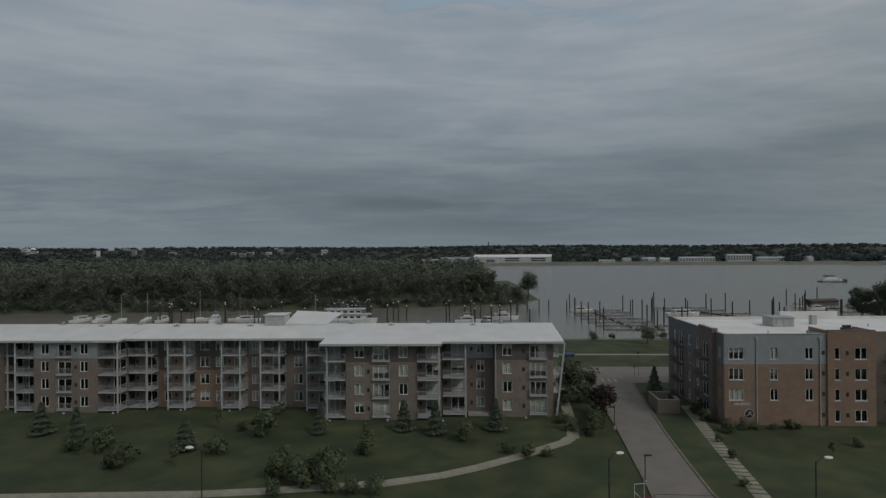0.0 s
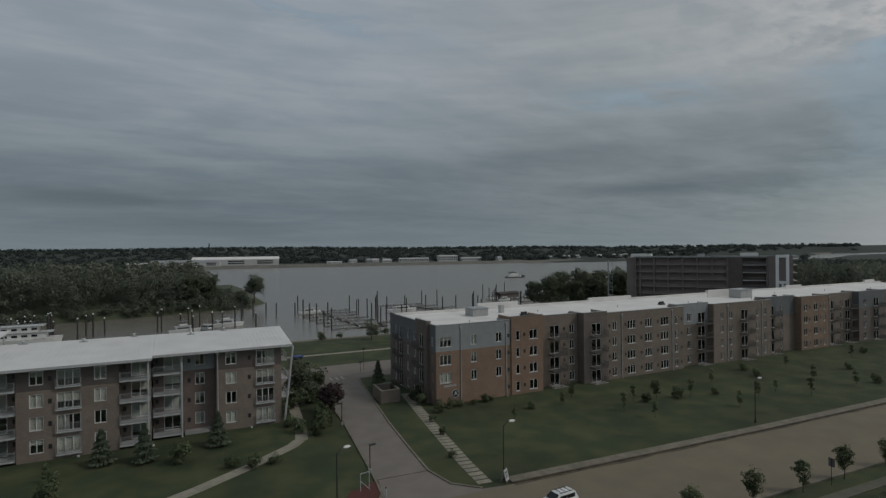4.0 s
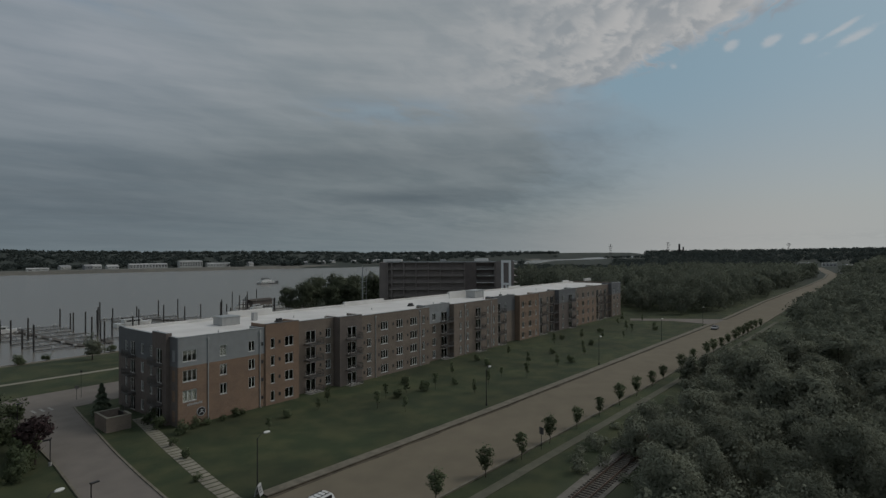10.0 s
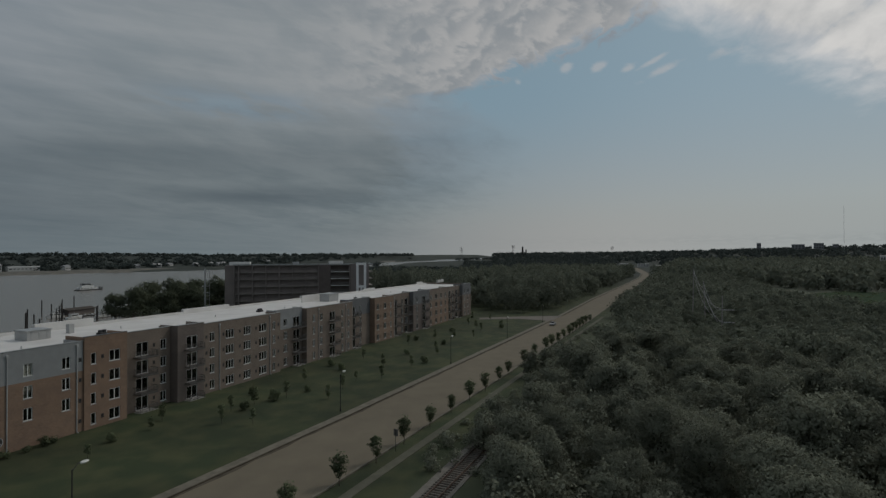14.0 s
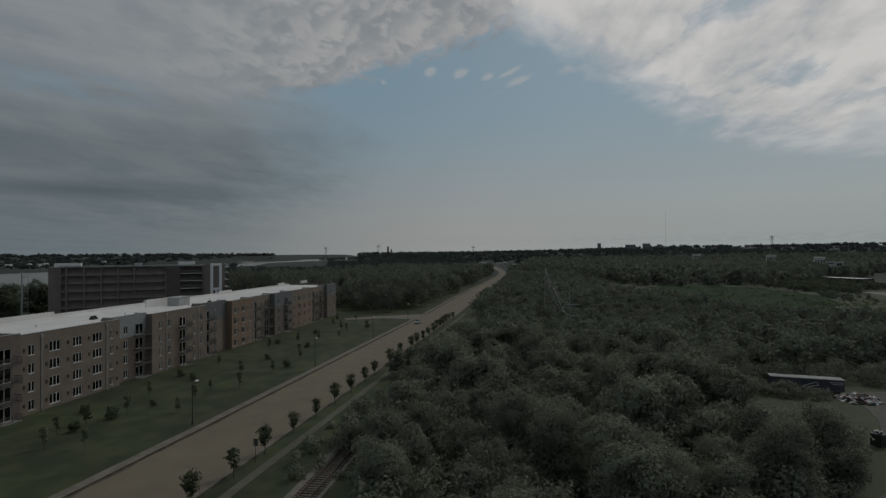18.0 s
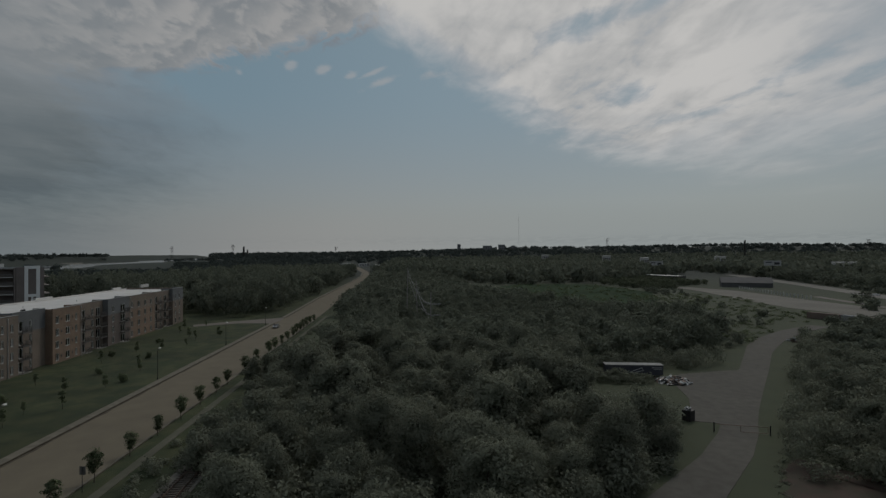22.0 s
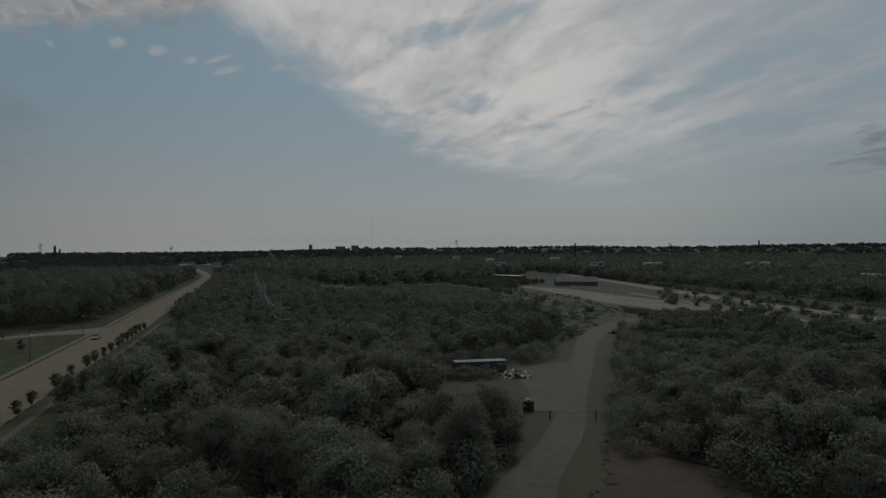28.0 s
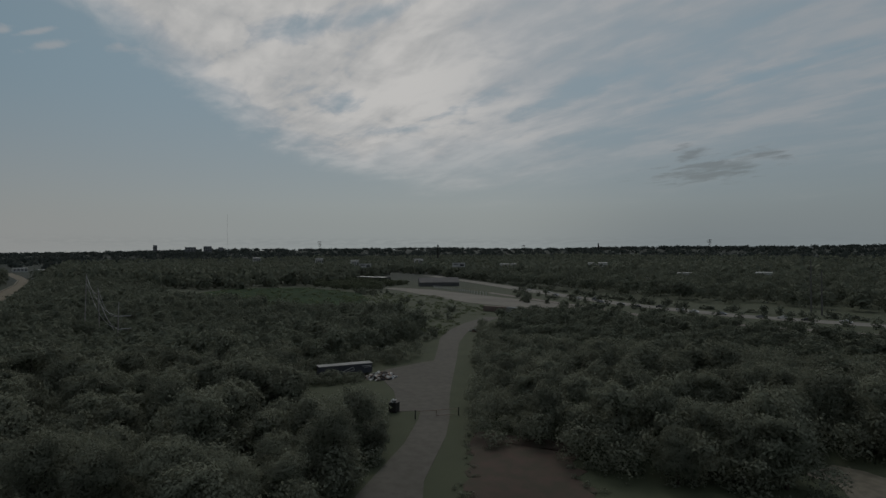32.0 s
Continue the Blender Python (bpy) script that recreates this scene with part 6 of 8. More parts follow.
def slab_path(name, pts, width, pitch, gap, label):
    """A path of separate concrete slabs."""
    ob = tagged(new(name), label, "path", kind="structure")
    me = shared(("slab", width, pitch, gap), lambda: (boxes((-(pitch - gap) / 2, -width / 2, -0.12, (pitch - gap) / 2, width / 2, 0.0), bevel=0.012), M_path))
    g = random.Random(8)
    for x, y, h in along(pts, pitch):
        s = new("slab", me)
        s.parent = ob
        s.matrix_local = pose(x, y, 0.045 + g.uniform(-.006, .006), 0, 0, h + g.uniform(-.4, .4))
    return ob


slab_path("path", PATH_W, 1.7, 1.72, 0.012, "pale concrete footpath curving across the lawn")
slab_path("stepped_path", [(37.0, 92), (33.9, 74), (31.5, 58.6), (30.9, 53.2)], 1.75, 1.15, 0.26, "footpath of spaced pale concrete slabs beside the drive")
tagged(part("riverside_path", strip([(-100, 136.2), (20, 136.4), (110, 135.0)], [(-100, 138), (20, 138.0), (110, 136.6)], 0.05, 0.15), M_path, None), "pale footpath across the riverside lawn", "path", kind="structure")
tagged(part("promenade", strip([(-100, 158.8), (110, 158.8)], [(-100, 161.0), (110, 161.0)], 0.06, 0.3), M_kerb, None), "pale promenade along the river wall", "path", kind="structure")
tagged(part("side_road", strip([(214, 46), (216, 60), (208, 74)], [(233, 45.5), (224, 62), (214, 76)], 0.045, 0.15), M_drive, None), "side road joining beyond the flats", "road", kind="structure")

# ---------------------------------------------------------------- street furniture
M_lamp_head = material("pale_lamp_glass", (0.70, 0.70, 0.66), (0.62, 0.62, 0.58), 3, 0.3)


def street_lamp(x, y, turn):
    t = thing("street_lamp", "tall black street lamp with a pale glass head", "street lamp", "street lamps along the road", (x, y, 0.0), turn)
    bm = bmesh.new()
    tube(bm, (0, 0, 0), (0, 0, 6.2), 0.075, 0.055, 8)
    part("pole", bm, M_black_metal, t)
    bm = bmesh.new()
    tube(bm, (0, 0, 0), (0, 0, 0.5), 0.17, 0.11, 10)
    part("base", bm, M_black_metal, t)
    bm = bmesh.new()
    tube(bm, (0, 0, 6.0), (0.55, 0, 6.55), 0.035, sides=6)
    tube(bm, (0.55, 0, 6.55), (1.0, 0, 6.56), 0.035, sides=6)
    part("arm", bm, M_black_metal, t)
    bm = bmesh.new()
    bmesh.ops.create_uvsphere(bm, u_segments=12, v_segments=8, radius=0.33, matrix=Matrix.Translation((1.25, 0, 6.50)) @ Matrix.Diagonal((1.35, 0.8, 0.42, 1)))
    hd = part("lamp_head", bm, M_lamp_head, t, "pale oval glass lamp head")
    return t


for x, y, a in ((-27, 54.6, 180), (14.0, 53.4, 20), (33.3, 52.9, 5), (77.5, 52.6, 5), (121.5, 50.6, 5), (165, 49.4, 5), (209, 48.2, 5)):
    street_lamp(x, y, a)


def drive_lamp(x, y, turn):
    t = thing("lamp_post", "short black lamp post with a square head beside the drive", "lamp post", "lamp posts along the drive", (x, y, 0.0), turn)
    bm = bmesh.new()
    tube(bm, (0, 0, 0.45), (0, 0, 3.2), 0.06, sides=8)
    part("pole", bm, M_black_metal, t)
    bm = bmesh.new()
    tube(bm, (0, 0, -0.1), (0, 0, 0.45), 0.22, 0.20, 12)
    part("footing", bm, M_concrete, t)
    part("lamp_head", boxes((-0.1, -0.16, 3.2, 0.75, 0.16, 3.36), bevel=0.02), M_black_metal, t)


for x, y, a in ((20.2, 61.8, 10), (21.9, 80.5, 170), (24.0, 103.5, 10)):
    drive_lamp(x, y, a)


def bin_enclosure():
    t = thing("bin_enclosure", "roofless red brick bin enclosure with a pale stone coping", "enclosure", "", (31.0, 88.4, 0), -2)
    for d in ((0, 0, -0.2, 3.4, 0.25, 2.1), (0, 4.8, -0.2, 3.4, 5.05, 2.1), (0, 0.25, -0.2, 0.25, 4.8, 2.1), (3.15, 0.25, -0.2, 3.4, 2.4, 2.1)):
        part("wall", boxes(d), M_brick_brown, t)
        part("coping", boxes((d[0] - 0.05, d[1] - 0.05 if d[1] in (0, 4.8) else d[1] + 0.06, 2.103, d[2 + 1] + 0.05, d[4] + 0.05 if d[1] in (0, 4.8) else d[4] - 0.06, 2.22)), M_path, t)
    part("gate", boxes((3.2, 2.4, 0.1, 3.3, 4.8, 1.9)), M_black_metal, t)
    part("floor", boxes((0.25, 0.25, -0.1, 3.15, 4.8, 0.06)), M_concrete, t)


bin_enclosure()


def sign_post(x, y, h, w, hh, mat, label, turn=0.0, group=""):
    t = thing("road_sign", label, "sign", group, (x, y, 0), turn)
    bm = bmesh.new()
    tube(bm, (0, 0, -0.1), (0, 0, h), 0.035, sides=6)
    part("pole", bm, M_black_metal, t)
    part("panel", boxes((-w / 2, -0.05, h - hh, w / 2, -0.036, h), bevel=0.004), mat, t)


M_sign_back = material("dull_sign_back", (0.16, 0.155, 0.15), (0.12, 0.12, 0.115), 2, 0.6, metal=0.4)
M_blue = material("blue_cover", (0.05, 0.08, 0.20), (0.04, 0.06, 0.16), 1, 0.6)
sign_post(64.5, 35.0, 3.0, 0.75, 0.95, M_sign_back, "grey back of a road sign on a post", 80)
sign_post(34.9, 113.0, 2.6, 0.6, 0.6, M_sign_back, "dull grey sign beside the car park", 0)
sign_post(36.0, 114.2, 5.0, 0.3, 0.4, M_black_metal, "tall dark post beside the car park", 0)


def sandwich_board():
    t = thing("sandwich_board", "white folding sandwich board on the pavement corner", "sign", "", (33.1, 52.3, 0.175), 35)
    for s in (-1, 1):
        bm = boxes((-0.45, -0.02, 0, 0.45, 0.02, 1.25), bevel=0.008)
        p = part("panel", bm, M_trim, t)
        p.matrix_local = pose(0, s * 0.32, 0, s * 14, 0, 0)
        bars = part("bars", boxes((-0.3, -0.028, 0.85, 0.3, -0.0205, 0.98), (-0.3, -0.028, 0.6, 0.2, -0.0205, 0.7), (-0.3, -0.028, 0.38, 0.25, -0.0205, 0.46)), M_black_metal, p)


sandwich_board()


def banner_frame():
    t = thing("banner_frame", "small white tubular banner frame on the lawn", "sign", "", (17.6, 57.2, 0), 0)
    bm = bmesh.new()
    for a, b in (((0, 0, 0), (0, 0, 2.0)), ((1.0, 0, 0), (1.0, 0, 2.1)), ((0, 0, 2.0), (1.0, 0, 2.1)), ((0, 0, 1.2), (1.0, 0, 0.2))):
        tube(bm, a, b, 0.04, sides=6)
    part("tube_frame", bm, M_trim, t)


banner_frame()
M_mulch = material("red_mulch", (0.095, 0.032, 0.026), (0.07, 0.026, 0.022), 4, 0.95, bump=0.5)
tagged(part("mulch_bed", strip([(17.4, 53.4), (18.6, 54.0), (19.6, 55.6)], [(15.4, 55.8), (16.6, 57.6), (20.3, 59.2)], 0.10, 0.15), M_mulch, None), "bed of red mulch at the corner of the drive", "planting bed", kind="structure")
t = thing("bollard", "short white marker post with a dark cap", "bollard", "", (19.6, 54.6, 0), 0)
bm = bmesh.new()
tube(bm, (0, 0, -0.1), (0, 0, 1.05), 0.09, sides=10)
part("shaft", bm, M_trim, t)
bm = bmesh.new()
tube(bm, (0, 0, 1.053), (0, 0, 1.22), 0.1, 0.05, sides=10)
part("cap", bm, M_black_metal, t)
t = thing("covered_bench", "low bench covered by a bright blue tarpaulin", "bench", "", (25.6, 134.0, 0), 8)
part("cover", boxes((-1.2, -0.6, 0.45, 1.2, 0.6, 0.95), bevel=0.12), M_blue, t)
for lx in (-0.9, 0.7):
    part("leg", boxes((lx, -0.4, 0, lx + 0.2, 0.4, 0.449)), M_black_metal, t)
for i, (x, y) in enumerate(((-66, 86.6), (-57.8, 86.8), (-47.4, 88.6), (-21, 83.4), (-12, 83.7), (-3.4, 83.6), (9.5, 85.3), (-39, 88.4))):
    t = thing("spotlight", "small white ground spotlight at the foot of the facade", "spotlight", "ground spotlights", (x, y, 0), 0)
    part("housing", boxes((-0.14, -0.12, 0.05, 0.14, 0.12, 0.3), bevel=0.03), M_trim, t)
    part("stake", boxes((-0.03, -0.03, -0.1, 0.03, 0.03, 0.049)), M_black_metal, t)


# ---------------------------------------------------------------- cars
def car_mesh(profile, width, inset):
    """Body lofted from a side profile of (x, z_low, z_high) with tumblehome above the belt."""
    bm = bmesh.new()
    rings = []
    for x, zl, zh, hw in profile:
        belt = min(zh, 0.95)
        ring = [(x, -hw, zl), (x, -hw * 1.02, (zl + belt) / 2), (x, -hw, belt), (x, -hw + inset * max(0.0, zh - belt), zh), (x, hw - inset * max(0.0, zh - belt), zh), (x, hw, belt), (x, hw * 1.02, (zl + belt) / 2), (x, hw, zl)]
        rings.append([bm.verts.new(c) for c in ring])
    for a, b in zip(rings, rings[1:]):
        for i in range(8):
            j = (i + 1) % 8
            bm.faces.new((a[i], a[j], b[j], b[i]))
    bm.faces.new(rings[0])
    bm.faces.new(rings[-1][::-1])
    bmesh.ops.recalc_face_normals(bm, faces=bm.faces)
    return bm


M_tyre = material("tyre_rubber", (0.02, 0.02, 0.02), (0.03, 0.03, 0.03), 4, 0.9)
M_car_glass = material("dark_car_glass", (0.012, 0.014, 0.016), (0.02, 0.02, 0.022), 1, 0.08)
M_light_red = material("rear_lamp", (0.3, 0.02, 0.02), (0.25, 0.02, 0.02), 2, 0.25)


def car(kind, x, y, turn, paint, label, group="cars on the road"):
    t = thing("car", label, "car", group, (x, y, 0.05), turn)
    t.scale = (0.93, 0.93, 0.93)
    if kind == "suv":
        L, hw, roof = 4.7, 0.92, 1.75
        prof = [(-2.35, 0.45, 0.95, 0.82), (-2.28, 0.32, 1.10, 0.90), (-2.05, 0.28, roof - 0.1, hw), (-1.5, 0.28, roof, hw), (0.2, 0.28, roof, hw), (0.95, 0.28, 1.15, hw), (1.0, 0.28, 1.06, hw), (2.1, 0.30, 0.92, 0.88), (2.35, 0.42, 0.72, 0.78)]
        glass = [((-1.9, 0.0), (0.2, 0.0), 1.1, 1.62)]
    else:
        L, hw, roof = 4.6, 0.88, 1.42
        prof = [(-2.3, 0.42, 0.86, 0.78), (-2.2, 0.30, 0.98, 0.86), (-1.45, 0.26, 1.0, hw), (-0.75, 0.26, roof, hw), (0.35, 0.26, roof, hw), (1.05, 0.26, 0.99, hw), (2.0, 0.28, 0.85, 0.85), (2.3, 0.40, 0.66, 0.74)]
    body = part("body", car_mesh(prof, hw, 0.42), paint, t)
    zt = roof
    if kind == "suv":
        for s in (-1, 1):
            part("side_window", boxes((-1.85, s * 0.80 - 0.03, 1.08, -0.75, s * 0.80 + 0.03, 1.58)), M_car_glass, body)
            part("side_window", boxes((-0.65, s * 0.80 - 0.03, 1.08, 0.25, s * 0.80 + 0.03, 1.58)), M_car_glass, body)
            part("roof_rail", boxes((-1.7, s * 0.55 - 0.03, zt + 0.003, 0.1, s * 0.55 + 0.03, zt + 0.06)), M_black_metal, body)
        for i in range(3):
            part("roof_bar", boxes((-1.4 + i * 0.6, -0.5, zt + 0.004, -1.34 + i * 0.6, 0.5, zt + 0.05)), M_black_metal, body)
        sc = bmesh.new()
        v = [sc.verts.new(c) for c in ((0.96, -0.72, 1.17), (0.96, 0.72, 1.17), (0.32, 0.60, 1.69), (0.32, -0.60, 1.69))]
        sc.faces.new(v)
        r = bmesh.ops.extrude_face_region(sc, geom=list(sc.faces))
        bmesh.ops.translate(sc, verts=[q for q in r["geom"] if isinstance(q, bmesh.types.BMVert)], vec=(0.05, 0, 0.04))
        bmesh.ops.recalc_face_normals(sc, faces=sc.faces)
        part("windscreen", sc, M_car_glass, body)
    else:
        for s in (-1, 1):
            part("side_window", boxes((-0.95, s * 0.76 - 0.03, 1.0, 0.55, s * 0.76 + 0.03, 1.32)), M_car_glass, body)
        for xa, xb, za, zb in ((1.0, 0.42, 1.03, 1.37), (-1.38, -0.80, 1.04, 1.37)):
            sc = bmesh.new()
            v = [sc.verts.new(c) for c in ((xa, -0.7, za), (xa, 0.7, za), (xb, 0.6, zb), (xb, -0.6, zb))]
            sc.faces.new(v)
            r = bmesh.ops.extrude_face_region(sc, geom=list(sc.faces))
            bmesh.ops.translate(sc, verts=[q for q in r["geom"] if isinstance(q, bmesh.types.BMVert)], vec=(0.04 * (1 if xa > 0 else -1), 0, 0.04))
            bmesh.ops.recalc_face_normals(sc, faces=sc.faces)
            part("windscreen" if xa > 0 else "rear_window", sc, M_car_glass, body)
    for wxx in (-1.4, 1.4):
        for s in (-1, 1):
            bm = bmesh.new()
            tube(bm, (wxx, s * (hw - 0.16), 0.34), (wxx, s * (hw + 0.06), 0.34), 0.34, sides=16)
            wh = part("wheel", bm, M_tyre, t)
            bm = bmesh.new()
            tube(bm, (wxx, s * (hw + 0.062), 0.34), (wxx, s * (hw + 0.075), 0.34), 0.21, sides=12)
            part("rim", bm, M_steel, wh)
    for s in (-1, 1):
        part("headlight", boxes((L / 2 - 0.16, s * 0.58 - 0.18, 0.62, L / 2 + 0.0, s * 0.58 + 0.14, 0.76), bevel=0.02), M_lamp_head, t)
        part("tail_light", boxes((-L / 2 - 0.03, s * 0.68 - 0.1, 0.75, -L / 2 + 0.14, s * 0.68 + 0.1, 0.98), bevel=0.02), M_light_red, t)
    return t


def car_paint(name, col):
    m = material(name, col, [c * 0.92 for c in col], 0.6, 0.3, spec=0.5)
    m.node_tree.nodes["Principled BSDF"].inputs["Coat Weight"].default_value = 0.6
    return m


P_white, P_silver, P_dark = car_paint("white_car_paint", (0.66, 0.66, 0.65)), car_paint("silver_car_paint", (0.20, 0.21, 0.225)), car_paint("dark_car_paint", (0.06, 0.06, 0.065))
car("suv", 34.4, 44.5, 184, P_white, "white estate car with dark roof bars on the road")
car("sedan", 201.0, 42.6, 179, P_silver, "distant silver saloon car on the concrete road")
car("suv", 22.5, 112.0, 20, P_silver, "silver estate car parked behind the planting bed", "parked cars")

# ---------------------------------------------------------------- railway
bed = strip([(42, 22.6), (52, 22.8), (60, 22.8), (86, 23.2)], [(42, 26.4), (52, 26.8), (60, 26.9), (86, 26.6)], 0.10, 0.3)
tagged(part("track_bed", bed, M_gravel, None), "pale gravel bed of an overgrown railway line", "track bed", kind="structure")
track = thing("railway_track", "single overgrown railway track with rusty rails", "railway", "", (49, 24.6, 0.1), 0.1)
M_rust = material("rusty_rail", (0.20, 0.15, 0.12), (0.12, 0.085, 0.07), 3, 0.5, metal=0.6)
M_sleeper = material("tarred_sleeper", (0.055, 0.045, 0.038), (0.08, 0.068, 0.055), 2, 0.9, obj=0.3)
for s in (-0.72, 0.72):
    part("rail", boxes((0, s - 0.035, 0.10, 36, s + 0.035, 0.26), (0, s - 0.07, 0.095, 36, s + 0.07, 0.12)), M_rust, track)
sl = shared(("sleeper",), lambda: (boxes((-0.12, -1.3, -0.03, 0.12, 1.3, 0.09), bevel=0.01), M_sleeper))
for i in range(57):
    placed("sleeper", sl, track, 0.3 + i * 0.62, 0, 0, rnd.uniform(-1.5, 1.5))

# ---------------------------------------------------------------- dirt track, yard and dumped things
M_track = material("gravel_track", (0.112, 0.104, 0.090), (0.088, 0.082, 0.070), 0.7, 0.95, bump=0.4, bump_scale=10, big=0.2, big_scale=0.08)
tl = [(34, -8), (46, -17), (56.3, -26.5), (68, -39.9), (76.3, -47.5), (81.0, -51.0), (90, -57.5), (104, -67.5), (115.5, -77.0), (129.6, -87.7), (145.8, -99.8), (158, -111.5), (171.7, -129), (184, -150)]
tr_ = [(28, -18), (42, -26), (55.2, -34.9), (67.1, -46.6), (75.0, -53.0), (79.3, -55.9), (86.5, -61.2), (97, -69.5), (113.5, -82.7), (134.4, -99.0), (144.6, -108.6), (153.5, -117.5), (167, -134), (179, -154)]
tagged(part("dirt_track", strip(tl, tr_, 0.05, 0.2), M_track, None), "grey gravel track winding through the scrub", "track", kind="structure")
tagged(part("gravel_yard", strip([(82, -47.0), (94.9, -53.5), (109, -57.5), (113.5, -62), (116, -74)], [(79, -53), (88, -60), (100, -69), (108, -75), (116, -81)], 0.043, 0.2), M_track, None), "gravel turning place beside the track", "yard", kind="structure")
soil_g = random.Random(4)
soil_l = [(44 + 0.95 * i + soil_g.uniform(-.35, .35), -32.5 - 0.78 * i + soil_g.uniform(-.8, .8)) for i in range(25)]
soil_r = [(32 + 0.95 * i + soil_g.uniform(-.35, .35), -42 - 0.72 * i + soil_g.uniform(-1.2, 1.2)) for i in range(25)]
tagged(part("bare_soil", strip(soil_l, soil_r, 0.035, 0.2), M_dirt, None), "patch of bare reddish soil near the track", "bare soil", kind="structure")
for x, y, r in ((55, -142, 6), (41, -119, 6), (24, -77, 7)):
    bm = bmesh.new()
    pts = [bm.verts.new((x + r * (0.8 + 0.25 * math.sin(k * 2.3)) * math.cos(k * 0.5236), y + r * (0.8 + 0.25 * math.cos(k * 1.7)) * math.sin(k * 0.5236), 0.04)) for k in range(12)]
    bm.faces.new(pts)
    tagged(part("gravel_patch", bm, M_kerb, None), "pale bare patch of ground showing between trees", "bare ground", kind="structure")


def box_trailer():
    t = thing("trailer", "dark blue box trailer with a pale roof among the trees", "trailer", "", (113.4, -51.4, 0), -101)
    M_trailer_roof = material("dull_roof_sheet", (0.30, 0.30, 0.29), (0.22, 0.22, 0.21), 0.6, 0.8)
    M_navy = material("navy_panel", (0.055, 0.058, 0.070), (0.042, 0.045, 0.056), 1, 0.6)
    part("body", boxes((-6.0, -1.25, 0.45, 6.0, 1.25, 2.5), bevel=0.03), M_navy, t)
    part("roof", boxes((-6.08, -1.32, 2.503, 6.08, 1.32, 2.62)), M_trailer_roof, t, "grey metal roof edge")
    part("stripe", boxes((3.6, -1.29, 2.0, 5.8, -1.253, 2.12), (4.0, -1.29, 1.7, 5.8, -1.253, 1.8)), M_trim, t)
    bm = bmesh.new()
    for a, b in (((-0.8, 1.1), (1.6, 2.0)), ((-0.4, 0.9), (1.9, 1.4)), ((1.6, 2.0), (1.9, 1.4))):
        tube(bm, (a[0], -1.27, a[1]), (b[0], -1.27, b[1]), 0.07, sides=5)
    part("painted_mark", bm, M_trim, t)
    for wxx in (-4.4, -3.3):
        for s in (-1.1, 1.1):
            bm = bmesh.new()
            tube(bm, (wxx, s - 0.12, 0.36), (wxx, s + 0.12, 0.36), 0.36, sides=14)
            part("wheel", bm, M_tyre, t)
    part("landing_leg", boxes((4.2, -0.8, 0, 4.35, -0.65, 0.449)), M_black_metal, t)
    part("landing_leg", boxes((4.2, 0.65, 0, 4.35, 0.8, 0.449)), M_black_metal, t)


box_trailer()
jg = random.Random(17)


def scrap_heap(x, y, r, n, seed, label):
    g = random.Random(seed)
    t = thing("scrap_heap", label, "rubbish", "", (x, y, 0), 0)
    mats = (M_trim, M_steel, M_black_metal, M_rust, M_blue)
    for i in range(n):
        w, d, h = g.uniform(0.12, 0.7), g.uniform(0.06, 0.34), g.uniform(0.06, 0.36)
        p = part("scrap_piece", boxes((-w, -d, -h / 2, w, d, h / 2), bevel=0.02), mats[g.choice((0, 0, 1, 1, 2, 2, 3, 3))], t)
        rr, a = r * math.sqrt(g.random()), g.uniform(0, 6.28)
        p.matrix_local = pose(rr * math.cos(a), rr * math.sin(a), max(0.2, (1 - rr / r) * 1.6) * g.uniform(0.5, 1.0), g.uniform(-40, 40), g.uniform(-40, 40), g.uniform(0, 360))
    part("scrap_base", boxes((-r * 0.6, -r * 0.6, -0.05, r * 0.6, r * 0.6, 0.5), bevel=0.2), M_rust, t)


scrap_heap(107.0, -57.0, 3.4, 130, 1, "wide heap of mixed pale and dark scrap beside the trailer")
scrap_heap(150.4, -119.0, 2.4, 30, 2, "small heap of pale rubble beside the track")
scrap_heap(206.6, -131.2, 1.7, 16, 3, "few pale boards dumped in the rough grass")
t = thing("waste_container", "dark open waste container full of pale rubbish", "container", "", (82.4, -46.4, 0), 30)
part("body", boxes((-0.7, -0.7, 0.05, 0.7, 0.7, 1.7), bevel=0.03), M_black_metal, t)
for i in range(14):
    p = part("rubbish", boxes((-0.35, -0.12, -0.1, 0.35, 0.12, 0.1), bevel=0.02), (M_trim, M_steel, M_black_metal)[i % 3], t)
    p.matrix_local = pose(jg.uniform(-.45, .45), jg.uniform(-.45, .45), 1.75 + jg.uniform(0, .3), jg.uniform(-40, 40), jg.uniform(-40, 40), jg.uniform(0, 180))
gate = thing("swing_gate", "thin dark pipe gate standing closed across the gravel track", "gate", "", (0, 0, 0), 0)
gate_a, gate_b = Vector((76.8, -47.2, 0)), Vector((74.2, -54.2, 0))
for p in (gate_a, gate_b):
    part("post", tube(bmesh.new(), p + Vector((0, 0, -0.2)), p + Vector((0, 0, 1.45)), 0.10, sides=8), M_black_metal, gate)
hinge, mid_g = gate_a.lerp(gate_b, 0.03), gate_a.lerp(gate_b, 0.48)
latch = gate_a.lerp(gate_b, 0.96)
part("top_rail", tube(bmesh.new(), hinge + Vector((0, 0, 1.2)), latch + Vector((0, 0, 1.2)), 0.045, sides=6), M_rust, gate)
part("bottom_rail", tube(bmesh.new(), mid_g + Vector((0, 0, 0.3)), latch + Vector((0, 0, 0.3)), 0.04, sides=6), M_rust, gate)
for p in (mid_g, latch):
    part("upright", tube(bmesh.new(), p + Vector((0, 0, 0.3)), p + Vector((0, 0, 1.2)), 0.04, sides=6), M_rust, gate)
